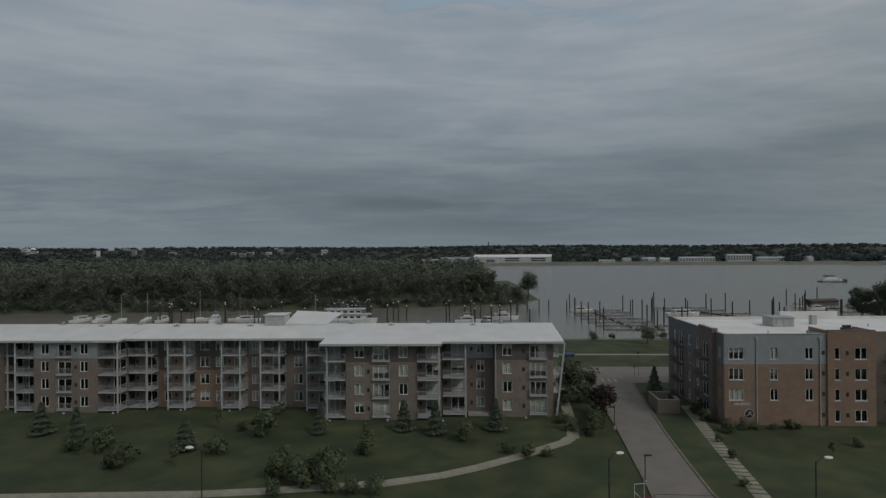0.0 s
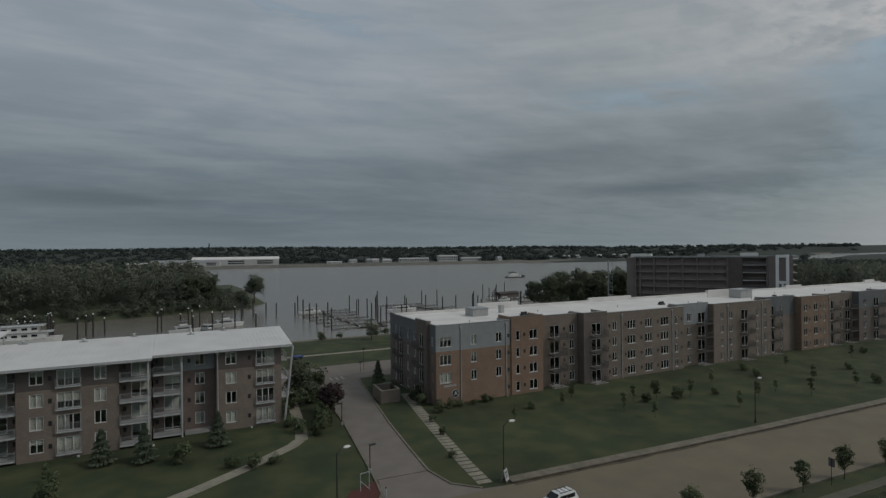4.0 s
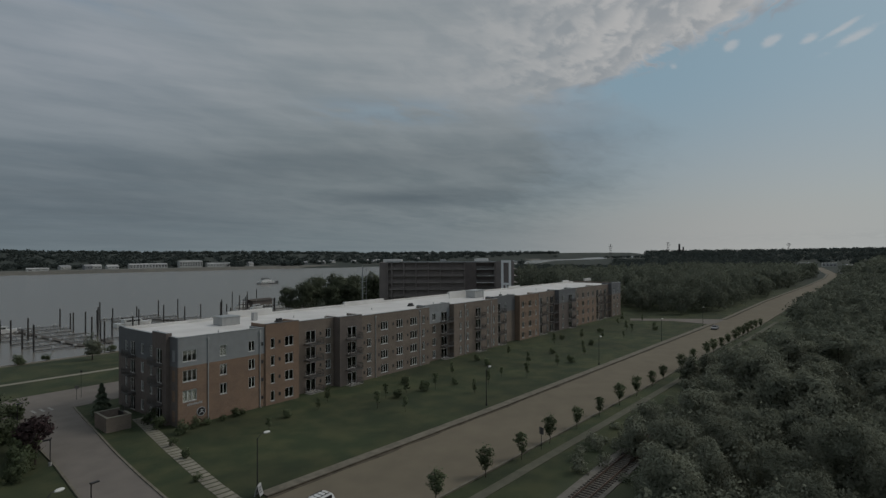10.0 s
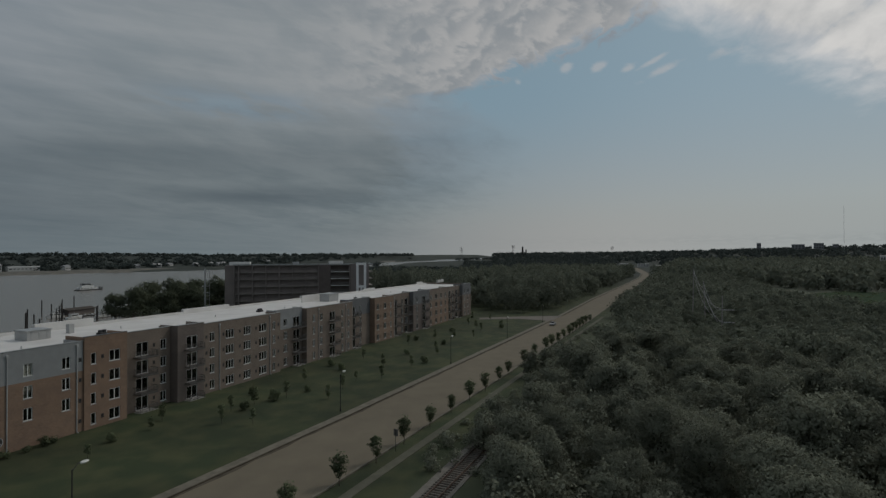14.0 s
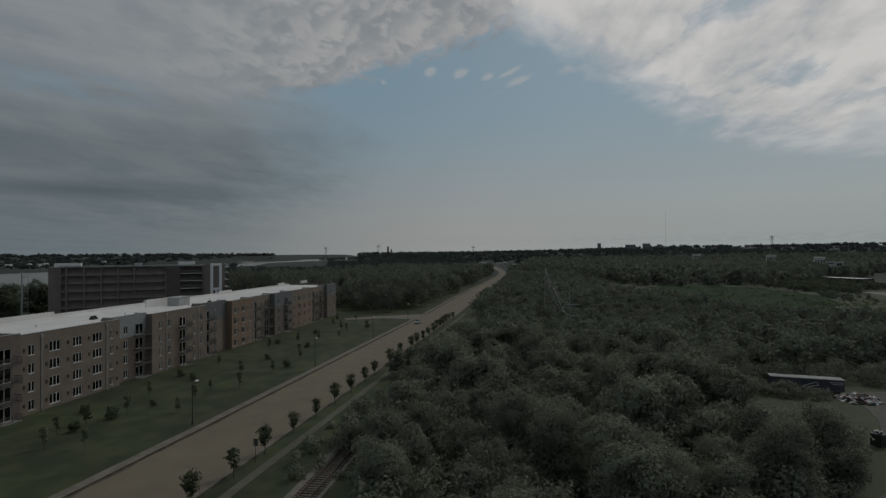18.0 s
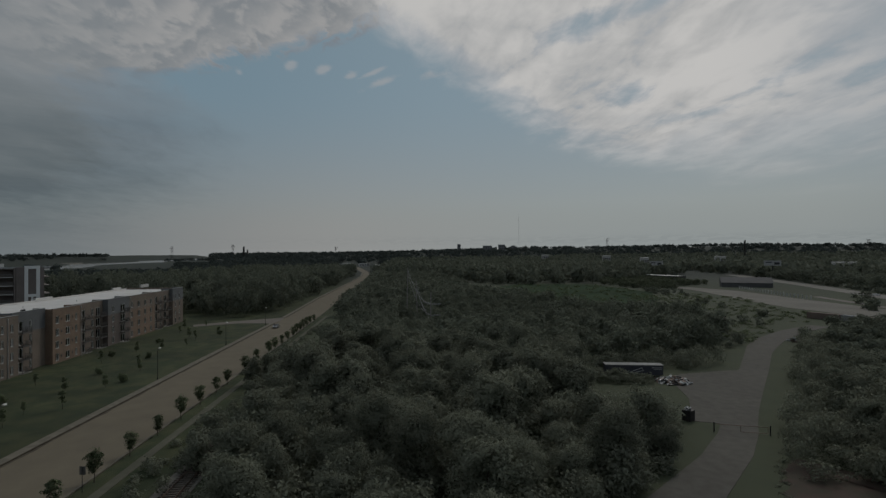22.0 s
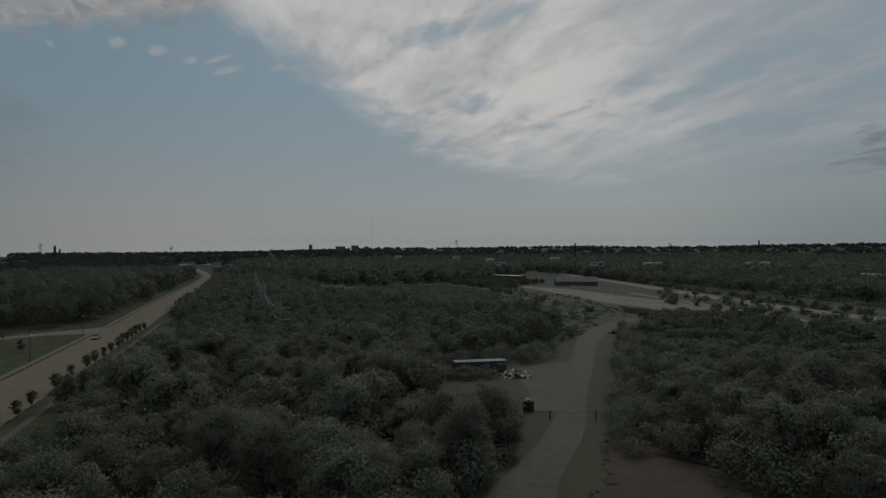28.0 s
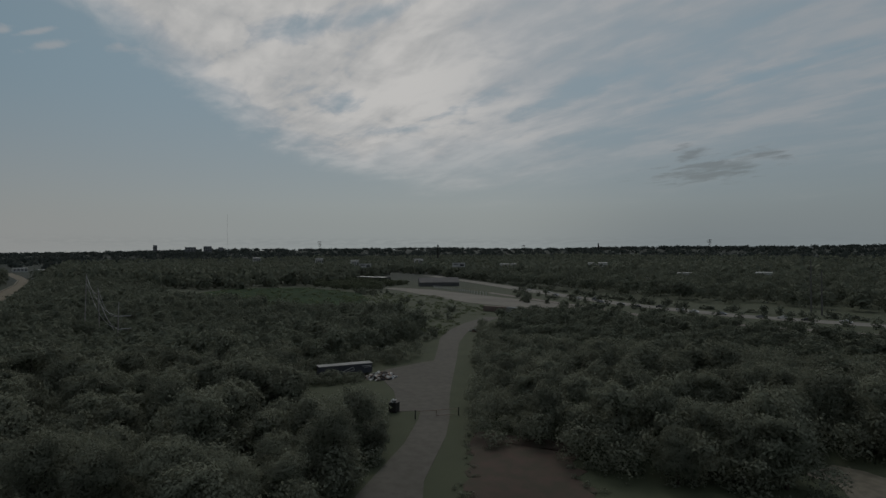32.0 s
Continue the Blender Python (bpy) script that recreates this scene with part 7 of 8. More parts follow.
for x, y in ((74.8, -60.6), (75.6, -58.4), (45.7, -137.9)):
    t = thing("bollard", "short post with a pale reflector beside the track", "bollard", "posts beside the track", (x, y, 0), 0)
    bm = bmesh.new()
    tube(bm, (0, 0, -0.1), (0, 0, 1.6), 0.07, sides=8)
    part("shaft", bm, M_black_metal, t)
    part("reflector", boxes((-0.09, -0.09, 1.603, 0.09, 0.09, 1.78)), M_trim, t)


# utility poles with slack wires above the wood
def utility_line():
    t = thing("utility_line", "leaning weathered utility poles with slack pale wires above the wood", "utility line", "", (0, 0, 0), 0)
    M_pole = material("weathered_pole", (0.27, 0.262, 0.25), (0.21, 0.20, 0.19), 1.5, 0.9, stretch=(1, 1, 0.2))
    poles = []
    for az, el, d, lean in ((-91.45, -1.50, 205, 0.5), (-92.30, -2.70, 190, -0.6), (-93.88, -4.05, 172, 0.3)):
        x, y = by_direction(az, d)
        z = EYE_Z + d * math.tan(radians(el))
        bm = bmesh.new()
        tube(bm, (x, y + lean, 0), (x, y, z), 0.17, 0.12, 8)
        part("pole", bm, M_pole, t)
        poles.append((x, y, z))
    x, y, z = poles[2]
    for drop in (3.9, 7.4):
        part("cross_arm", boxes((x - 0.12, y - 3.0, z - drop - 0.12, x + 0.12, y + 0.3, z - drop + 0.12)), M_rail, t)
    for first, last, start, end, sag in ((0, 2, 1.2, 3.9, 3.0), (0, 2, 2.8, 7.4, 3.6), (1, 2, 0.6, 3.9, 2.8), (1, 2, 2.0, 7.4, 2.4), (0, 1, 0.5, 2.0, 1.5), (1, 2, 3.2, 9.5, 1.0)):
        (x0, y0, z0), (x1, y1, z1) = poles[first], poles[last]
        pts = [Vector((x0 + (x1 - x0) * k, y0 + (y1 - y0) * k, z0 - start + (z1 - end - z0 + start) * k - sag * math.sin(k * math.pi))) for k in [i / 14 for i in range(15)]]
        part("wire", sweep(bmesh.new(), pts, 0.05, 5), M_rail, t)


utility_line()

# ---------------------------------------------------------------- marina
M_plank = material("weathered_dock_boards", (0.105, 0.096, 0.084), (0.075, 0.068, 0.06), 1.5, 0.9, obj=0.25)
M_pile = material("dark_tarred_pile", (0.028, 0.026, 0.025), (0.045, 0.04, 0.036), 1.0, 0.7)
M_hull = material("white_gelcoat", (0.68, 0.68, 0.66), (0.60, 0.60, 0.58), 0.8, 0.3)
M_canvas = material("grey_canvas", (0.16, 0.165, 0.18), (0.12, 0.125, 0.135), 1, 0.9)
DOCK_Z = WATER_Z + 0.45
pile_mesh = [shared(("mooring_post", h), lambda: (tube(bmesh.new(), (0, 0, -3.0), (0, 0, h), 0.27, 0.25, 10), M_pile)) for h in (6.2, 7.4, 8.4)]


def mooring_post(x, y, k, capped=False):
    ob = new("mooring_post", pile_mesh[k % 3])
    ob.matrix_world = pose(x, y, WATER_Z, 0, 0, 37 * k)
    if capped:
        h = (6.2, 7.4, 8.4)[k % 3]
        cap = shared(("cap", h), lambda: (tube(tube(bmesh.new(), (0, 0, h - 0.12), (0, 0, h + 0.06), 0.28, sides=10), (0, 0, h + 0.06), (0, 0, h + 0.36), 0.28, 0.03, sides=10), M_hull))
        placed("cap", cap, ob, 0, 0, 0, 0, "white conical cap")
    return tagged(ob, "tall dark steel mooring post standing in the river", "mooring post", "mooring posts of the marina")


def dock(spine, fingers, label):
    """A floating dock: a spine of deck boards and fingers on both sides on floats."""
    t = thing("floating_dock", label, "dock", "floating docks")
    (x0, y0), (x1, y1) = spine
    ln = math.hypot(x1 - x0, y1 - y0)
    h = math.degrees(math.atan2(y1 - y0, x1 - x0))
    n = int(ln / 3.0)
    deck = shared(("deck_section",), lambda: (boxes((0.03, -0.95, -0.22, 2.97, 0.95, 0.0), bevel=0.02), M_plank))
    flt = shared(("float",), lambda: (boxes((0.4, -0.8, -0.65, 1.3, 0.8, -0.224), (1.9, -0.8, -0.65, 2.7, 0.8, -0.224)), M_black_metal))
    for i in range(n):
        d = new("deck_section", deck)
        d.parent = t
        d.matrix_local = pose(x0 + (x1 - x0) * i / n, y0 + (y1 - y0) * i / n, DOCK_Z, 0, 0, h)
        f = new("float", flt)
        f.parent = d
    fdeck = shared(("finger_deck",), lambda: (boxes((0.0, -0.5, -0.2, 2.95, 0.5, 0.0), bevel=0.02), M_plank))
    for s, left, right in fingers:
        px_, py_ = x0 + (x1 - x0) * s, y0 + (y1 - y0) * s
        for side, m in ((-1, left), (1, right)):
            for i in range(int(m / 3)):
                d = new("finger_deck", fdeck)
                d.parent = t
                d.matrix_local = pose(px_ + side * (1.0 + i * 3.0), py_, DOCK_Z - 0.01, 0, 0, 0 if side > 0 else 180)
                if i % 2 == 0:
                    b = new("dock_box", shared(("dock_box",), lambda: (boxes((0.5, -0.4, 0.003, 1.4, 0.4, 0.6), bevel=0.03), M_trim)))
                    b.parent = d
            if m:
                mooring_post(px_ + side * (m + 0.9), py_ + 0.5, int(s * 10) + side)
    return t


dock(((64.9, 203.0), (61.2, 268)), [(0.02, 12, 6), (0.17, 12, 6), (0.33, 12, 12), (0.49, 12, 12), (0.66, 12, 12), (0.83, 9, 15), (0.99, 9, 15)], "floating timber dock with finger berths and white boxes")
dock(((126, 222.0), (104.5, 277)), [(0.05, 15, 12), (0.3, 12, 12), (0.55, 12, 15), (0.78, 12, 15), (0.98, 9, 15)], "long floating dock with empty finger berths")
dock(((73, 203.0), (74.5, 214)), [(0.95, 0, 9)], "short floating dock near the river bank")
dock(((196, 236), (176, 282)), [(0.1, 9, 9), (0.45, 12, 9), (0.8, 12, 9)], "floating dock under trees with moored boats")
pg = random.Random(2)
for i, (x, y) in enumerate(((48.0, 257), (50.8, 238.5), (56.5, 229), (75.1, 218.1), (77.7, 214.8), (86, 252), (89, 262), (131, 231), (137, 246), (142, 256), (146, 238), (152, 250), (158, 262), (163, 274), (168, 290), (172, 255), (182, 297), (190, 300), (186, 246), (203, 262), (30, 262), (36, 264), (26, 266), (24, 252), (40, 260), (133, 205), (118, 205), (150, 222), (97, 240))):
    mooring_post(x, y, i)


def hull_mesh(L, B, free, sheer=0.35):
    """A boat hull with a raked bow along +x, deck on top."""
    bm = bmesh.new()
    rings = []
    for s, w, keel in ((-0.5, 0.82, 0.0), (-0.25, 0.98, 0.0), (0.0, 1.0, 0.0), (0.22, 0.86, 0.03), (0.40, 0.48, 0.12), (0.5, 0.05, 0.35)):
        x = s * L
        zt = free + sheer * max(0, s + 0.1) ** 2 * 3
        rings.append([bm.verts.new(c) for c in ((x - (0.06 * L if s > 0.35 else 0), 0, -0.45 + keel), (x - 0.03 * L * (s > 0.3), -B / 2 * w * 0.8, -0.1 + keel * 0.6), (x, -B / 2 * w, zt), (x, B / 2 * w, zt), (x - 0.03 * L * (s > 0.3), B / 2 * w * 0.8, -0.1 + keel * 0.6))])
    for a, b in zip(rings, rings[1:]):
        for i in range(5):
            j = (i + 1) % 5
            bm.faces.new((a[i], a[j], b[j], b[i]))
    bm.faces.new(rings[0])
    bm.faces.new(rings[-1][::-1])
    bmesh.ops.recalc_face_normals(bm, faces=bm.faces)
    return bm


def boat(x, y, turn, L, kind, label):
    t = thing("boat", label, "boat", "moored boats", (x, y, WATER_Z), turn)
    B = L * 0.30
    fr = 0.1 * L
    hull = part("hull", hull_mesh(L, B, fr), M_hull, t)
    if kind in ("cruiser", "bridge"):
        part("cabin", boxes((-0.30 * L, -B * 0.38, fr, 0.18 * L, B * 0.38, fr + 1.35), bevel=0.15), M_hull, t)
        for s in (-1, 1):
            part("cabin_window", boxes((-0.26 * L, s * B * 0.385 - 0.02, fr + 0.55, 0.12 * L, s * B * 0.385 + 0.02, fr + 1.05)), M_car_glass, t)
        part("windscreen", boxes((0.181 * L, -B * 0.33, fr + 0.5, 0.181 * L + 0.04, B * 0.33, fr + 1.15)), M_car_glass, t)
        part("hard_top", boxes((-0.34 * L, -B * 0.42, fr + 1.37, 0.20 * L, B * 0.42, fr + 1.47), bevel=0.03), M_trim, t)
        if kind == "bridge":
            part("flybridge", boxes((-0.18 * L, -B * 0.33, fr + 1.473, 0.08 * L, B * 0.33, fr + 2.2), bevel=0.12), M_hull, t)
            for xx in (-0.16, 0.06):
                for s in (-1, 1):
                    part("stanchion", boxes((xx * L - 0.03, s * B * 0.28 - 0.03, fr + 2.2, xx * L + 0.03, s * B * 0.28 + 0.03, fr + 3.2)), M_steel, t)
            part("bimini", boxes((-0.2 * L, -B * 0.34, fr + 3.203, 0.10 * L, B * 0.34, fr + 3.29), bevel=0.03), M_canvas, t)
        bm = bmesh.new()
        tube(bm, (-0.02 * L, 0, fr + 1.4), (-0.05 * L, 0, fr + 4.2), 0.035, sides=6)
        part("aerial", bm, M_trim, t)
    elif kind == "house":
        for d in range(2):
            z = fr + d * 2.2
            part("deck_house", boxes((-0.42 * L, -B * 0.42, z + 0.003, 0.30 * L - d * 0.1 * L, B * 0.42, z + 2.0), bevel=0.06), M_hull, t)
            part("deck", boxes((-0.47 * L, -B * 0.47, z + 2.003, 0.38 * L - d * 0.1 * L, B * 0.47, z + 2.12)), M_trim, t)
            for s in (-1, 1):
                for i in range(5):
                    part("cabin_window", boxes((-0.36 * L + i * 0.12 * L, s * B * 0.425 - 0.02, z + 0.8, -0.29 * L + i * 0.12 * L, s * B * 0.425 + 0.02, z + 1.5)), M_car_glass, t)
        part("railing", boxes((-0.47 * L, -B * 0.47, fr + 5.2, 0.28 * L, -B * 0.45, fr + 5.26), (-0.47 * L, B * 0.45, fr + 5.2, 0.28 * L, B * 0.47, fr + 5.26),
                              *((-0.47 * L + i * 0.075 * L, -B * 0.465, fr + 4.3, -0.465 * L + i * 0.075 * L, -B * 0.455, fr + 5.2) for i in range(11))), M_steel, t)
    else:
        part("cabin", boxes((-0.12 * L, -B * 0.28, fr, 0.2 * L, B * 0.28, fr + 0.55), bevel=0.12), M_hull, t)
        bm = bmesh.new()
        tube(bm, (0.06 * L, 0, fr), (0.06 * L, 0, fr + 1.25 * L), 0.07, 0.05, 8)
        part("mast", bm, M_trim, t)
        bm = bmesh.new()
        tube(bm, (0.05 * L, 0, fr + 1.2), (-0.38 * L, 0, fr + 1.2), 0.06, 0.05, 8)
        tube(bm, (0.03 * L, 0, fr + 1.33), (-0.36 * L, 0, fr + 1.33), 0.13, 0.09, 8)
        part("boom", bm, M_canvas, t)
        bm = bmesh.new()
        for e in ((0.48 * L, 0), (-0.48 * L, 0), (0.06 * L, B * 0.45), (0.06 * L, -B * 0.45)):
            tube(bm, (e[0], e[1], fr), (0.06 * L, 0, fr + 1.2 * L), 0.012, sides=4)
        part("rigging", bm, M_steel, t)


boat(-170, 234, 80, 11, "cruiser", "white motor cruiser moored in the creek")
boat(-161, 235, 95, 12, "cruiser", "white motor cruiser with a dark canopy in the creek")
boat(-151, 232, 90, 9, "sail", "small sailing yacht with a tall bare mast")
boat(-141.5, 236, 100, 9, "sail", "sailing yacht with furled sail in the creek")
boat(-133, 234, 85, 9, "cruiser", "small white cabin cruiser in the creek")
boat(-117, 234, 15, 10, "sail", "white sailing yacht moored beside the cruisers")
boat(-108, 231, 100, 12, "bridge", "white flybridge motor yacht in the creek")
boat(-100, 236, 20, 9, "sail", "sailing yacht lying beside dark piles")
boat(-94, 232, 5, 11, "cruiser", "white motor cruiser among dark piles")
boat(-63, 226, 90, 9, "sail", "sailing yacht with a tall pale mast near the houseboat")
boat(-47, 222, 4, 22, "house", "large white two-deck houseboat moored in the creek")
boat(1.5, 226, 8, 11, "bridge", "white flybridge motor yacht moored stern to the dock")
boat(9.5, 228, -60, 8, "cruiser", "small white cabin cruiser in the creek mouth")
boat(17, 236, 2, 13, "bridge", "long white flybridge motor yacht at the dock")
boat(56.0, 262.5, 6, 11, "cruiser", "white cabin cruiser moored at the floating dock")
boat(97.5, 246, 4, 15, "cruiser", "long white motor boat moored at the floating dock")
for i, (x, y, a) in enumerate(((170, 268, 10), (181, 262, 5), (187, 252, 15), (176, 290, 0), (192, 268, 200), (199, 247, 10), (168, 280, 185), (205, 250, 170))):
    boat(x, y, a, 8.5 + (i % 3), "cruiser", "white motor boat moored under the trees of the marina")
for i in range(46):
    x = pg.choice((-120, -90, -60, -50, -36, 2, 16)) + pg.uniform(-14, 12)
    mooring_post(x, pg.uniform(222, 246), i, True)
# boathouse by the trees
t = thing("boathouse", "low dark floating boathouse with a shallow roof", "boathouse", "", (186, 291, WATER_Z), 12)
part("wall", boxes((-8, -3, -0.3, 8, 3, 2.2)), M_siding_dark, t)
bm = bmesh.new()
v = [bm.verts.new(c) for c in ((-8.6, -3.6, 2.2), (8.6, -3.6, 2.2), (8.6, 0, 3.2), (-8.6, 0, 3.2), (-8.6, 3.6, 2.2), (8.6, 3.6, 2.2))]
for f in ((0, 1, 2, 3), (3, 2, 5, 4), (0, 3, 4), (1, 5, 2), (0, 4, 5, 1)):
    bm.faces.new([v[i] for i in f])
part("roof", bm, M_sleeper, t)


def towboat():
    t = thing("towboat", "white river towboat with stacked decks out on the river", "boat", "", (314, 476, WATER_Z), -4)
    t.scale = (0.95, 0.8, 0.72)
    part("hull", boxes((-11, -4, -0.8, 11, 4, 1.1), bevel=0.25), M_black_metal, t, "low dark steel hull")
    part("main_deck", boxes((-9, -3.4, 1.1, 6.5, 3.4, 3.5), bevel=0.08), M_hull, t)
    part("upper_deck", boxes((-7, -2.8, 3.5, 3.5, 2.8, 5.6), bevel=0.08), M_hull, t)
    w = part("wheelhouse", boxes((-4.2, -2.2, 5.6, 1.2, 2.2, 8.0), bevel=0.08), M_hull, t)
    part("wheelhouse_window", boxes((-4.25, -2.25, 6.5, 1.25, 2.25, 7.4)), M_car_glass, w)
    part("roof", boxes((-4.8, -2.7, 8.003, 1.8, 2.7, 8.2)), M_canvas, w)
    for s in (-1, 1):
        for i in range(5):
            part("cabin_window", boxes((-8 + i * 2.8, s * 3.41 - 0.02, 1.9, -6.8 + i * 2.8, s * 3.41 + 0.02, 2.8)), M_car_glass, t)
        part("push_knee", boxes((10.6, s * 2 - 0.5, 0.2, 11.5, s * 2 + 0.5, 3.6)), M_black_metal, t)
        bm = bmesh.new()
        tube(bm, (-6, s * 1.6, 5.6), (-6, s * 1.6, 9.0), 0.35, sides=10)
        part("funnel", bm, M_black_metal, t)
    bm = bmesh.new()
    tube(bm, (-1.5, 0, 8.2), (-1.5, 0, 11.5), 0.06, sides=6)
    part("mast", bm, M_black_metal, t)


towboat()

# ---------------------------------------------------------------- far shore
M_far_white = material("pale_metal_cladding", (0.50, 0.50, 0.48), (0.42, 0.42, 0.40), 0.1, 0.7, stretch=(6, 6, 0.3))
M_far_grey = material("grey_cladding", (0.26, 0.265, 0.27), (0.21, 0.215, 0.22), 0.1, 0.8)
M_far_roof = material("far_roof", (0.42, 0.42, 0.41), (0.34, 0.34, 0.33), 0.1, 0.7)
M_far_yard = material("weathered_sheeting", (0.105, 0.105, 0.105), (0.085, 0.085, 0.088), 0.2, 0.8)
M_far_dark = material("far_dark_glass", (0.03, 0.032, 0.036), (0.04, 0.042, 0.045), 0.5, 0.4)
M_riprap = material("stone_bank", (0.145, 0.135, 0.115), (0.10, 0.10, 0.085), 0.08, 0.95, big=0.25, big_scale=0.01)
shore = [(x, lerp_path(FAR, x)) for x in range(-900, 2300, 80)]
tagged(part("far_beach", mesh_of("far_beach", [(x, y - 14, -4.6) for x, y in shore] + [(x, y + 3.2, 0.24) for x, y in shore], [(i, i + 1, i + 1 + len(shore), i + len(shore)) for i in range(len(shore) - 1)], M_riprap), None, None), "pale stony beach below the far bank", "bank", kind="structure")
tagged(part("far_bank", strip([(x, y + 3) for x, y in shore], [(x, y + 60) for x, y in shore], 0.25, 1.5), M_riprap, None), "pale open strip of land behind the far river bank", "bank", kind="structure")


def shed(x, y, turn, w, d, h, wall, roof, label, windows=0, pitch=0.12, category="building", group="buildings across the river", name="warehouse"):
    z = max(land(x, y), 0) if math.hypot(x, y) > 900 else land(x, y)
    t = thing(name, label, category, group, (x, y, z), turn)
    part("wall", boxes((-w / 2, -d / 2, -1, w / 2, d / 2, h)), wall, t)
    bm = bmesh.new()
    rh = d * pitch
    v = [bm.verts.new(c) for c in ((-w / 2 - 0.4, -d / 2 - 0.4, h), (w / 2 + 0.4, -d / 2 - 0.4, h), (w / 2 + 0.4, 0, h + rh), (-w / 2 - 0.4, 0, h + rh), (-w / 2 - 0.4, d / 2 + 0.4, h), (w / 2 + 0.4, d / 2 + 0.4, h))]
    for f in ((0, 1, 2, 3), (3, 2, 5, 4), (0, 3, 4), (1, 5, 2), (0, 4, 5, 1)):
        bm.faces.new([v[i] for i in f])
    part("roof", bm, roof, t)
    for i in range(windows):
        xx = -w / 2 + w * (i + 0.5) / windows
        for zz in ((h * 0.25, h * 0.6) if h > 6 else (h * 0.4,)):
            part("window", boxes((xx - w / windows * 0.28, -d / 2 - 0.08, zz, xx + w / windows * 0.28, -d / 2 - 0.003, zz + h * 0.22)), M_far_dark, t)
    return t


shed(95, 1075, -8, 150, 40, 11, M_far_white, M_roof_white, "very long white warehouse across the river", 3)
shed(10, 1045, -8, 110, 30, 8, M_far_white, M_far_grey, "long low white shed beside the warehouse", 4)
shed(-62, 1040, -8, 34, 20, 6, M_far_grey, M_far_roof, "low grey shed at the far bank", 2)
shed(262, 1010, -8, 28, 12, 4, M_far_white, M_far_roof, "low white building on the far bank", 3)
shed(437, 1040, -10, 62, 16, 7, M_far_white, M_far_roof, "white two-storey building with many windows across the river", 12)
shed(520, 1050, -10, 42, 16, 11, M_far_white, M_far_roof, "tall white building with many windows across the river", 9)
shed(575, 1045, -10, 46, 14, 6, M_far_white, M_far_roof, "low white annex across the river", 8)
hg = random.Random(12)
for i in range(26):
    x = hg.uniform(-120, 1250)
    if -130 < x < 180 or 230 < x < 290 or 400 < x < 610:
        continue
    y = lerp_path(FAR, x) + hg.uniform(70, 125)
    shed(x, y, hg.uniform(-20, 20), hg.uniform(9, 22), hg.uniform(8, 12), hg.uniform(3.5, 6), (M_far_white, M_far_grey)[i % 2], (M_far_roof, M_far_grey)[hg.randrange(2)],
         "small pale house behind the far river bank", 3, 0.3, "house", "houses across the river", "house")
# town beyond the island
for i in range(13):
    az, d = hg.uniform(12, 41), hg.uniform(1500, 2200)
    a = radians(az)
    x, y = -math.sin(a) * d, math.cos(a) * d
    shed(x, y, hg.uniform(-30, 30), hg.uniform(9, 24), hg.uniform(9, 16), 9 + hg.uniform(2, 7), (M_far_white, M_far_grey, M_far_grey)[i % 3], (M_far_roof, M_roof_white)[i % 2],
         "pale town building rising above distant trees", 6, 0.05, "building", "distant town buildings", "town_building")


def water_tower(az, el, d):
    x, y = by_direction(az, d)
    z, top = land(x, y), 26.5 + d * math.tan(radians(el))
    t = thing("water_tower", "white water tower on the horizon", "water tower", "", (x, y, z), 0)
    bm = bmesh.new()
    tube(bm, (0, 0, -1), (0, 0, top - z - 8), 3.0, 2.4, 10)
    part("shaft", bm, M_far_white, t)
    bm = bmesh.new()
    tube(bm, (0, 0, top - z - 9), (0, 0, top - z - 5), 3.0, 8.5, 14)
    tube(bm, (0, 0, top - z - 5), (0, 0, top - z), 8.5, 6.0, 14)
    part("tank", bm, M_hull, t)


water_tower(39.4, 0.42, 2300)


def pylon(az, el, d, label="steel lattice pylon on the horizon"):
    """A lattice tower whose head stands at that elevation."""
    x, y = by_direction(az, d)
    z, top = land(x, y), 26.5 + d * math.tan(radians(el))
    t = thing("pylon", label, "pylon", "pylons on the horizon", (x, y, z), az)
    H = top - z
    w0, w1 = 5.0, 1.6
    for sx_ in (-1, 1):
        for sy_ in (-1, 1):
            part("leg", tube(bmesh.new(), (sx_ * w0, sy_ * w0, -1), (sx_ * w1, sy_ * w1, H), 0.45, 0.4, 4), M_black_metal, t)
    n = 6
    for i in range(n):
        a, b = i / n, (i + 1) / n
        wa, wb = w0 + (w1 - w0) * a, w0 + (w1 - w0) * b
        for s in (-1, 1):
            part("brace", tube(bmesh.new(), (-wa, s * wa, H * a), (wb, s * wb, H * b), 0.28, sides=4), M_black_metal, t)
            part("brace", tube(bmesh.new(), (wa, s * wa, H * a), (-wb, s * wb, H * b), 0.28, sides=4), M_black_metal, t)
    for zz, ww in ((0.97, 7), (0.86, 8.5), (0.75, 7)):
        part("cross_arm", tube(bmesh.new(), (-ww, 0, H * zz), (ww, 0, H * zz), 0.4, sides=4), M_black_metal, t)


for az, el, d in ((-68.6, 0.78, 2200), (-74.0, 0.95, 2200), (-84.0, 0.75, 2300), (-112.08, 1.45, 2100), (-133.39, 1.0, 2400), (-151.14, 1.45, 2000)):
    pylon(az, el, d)


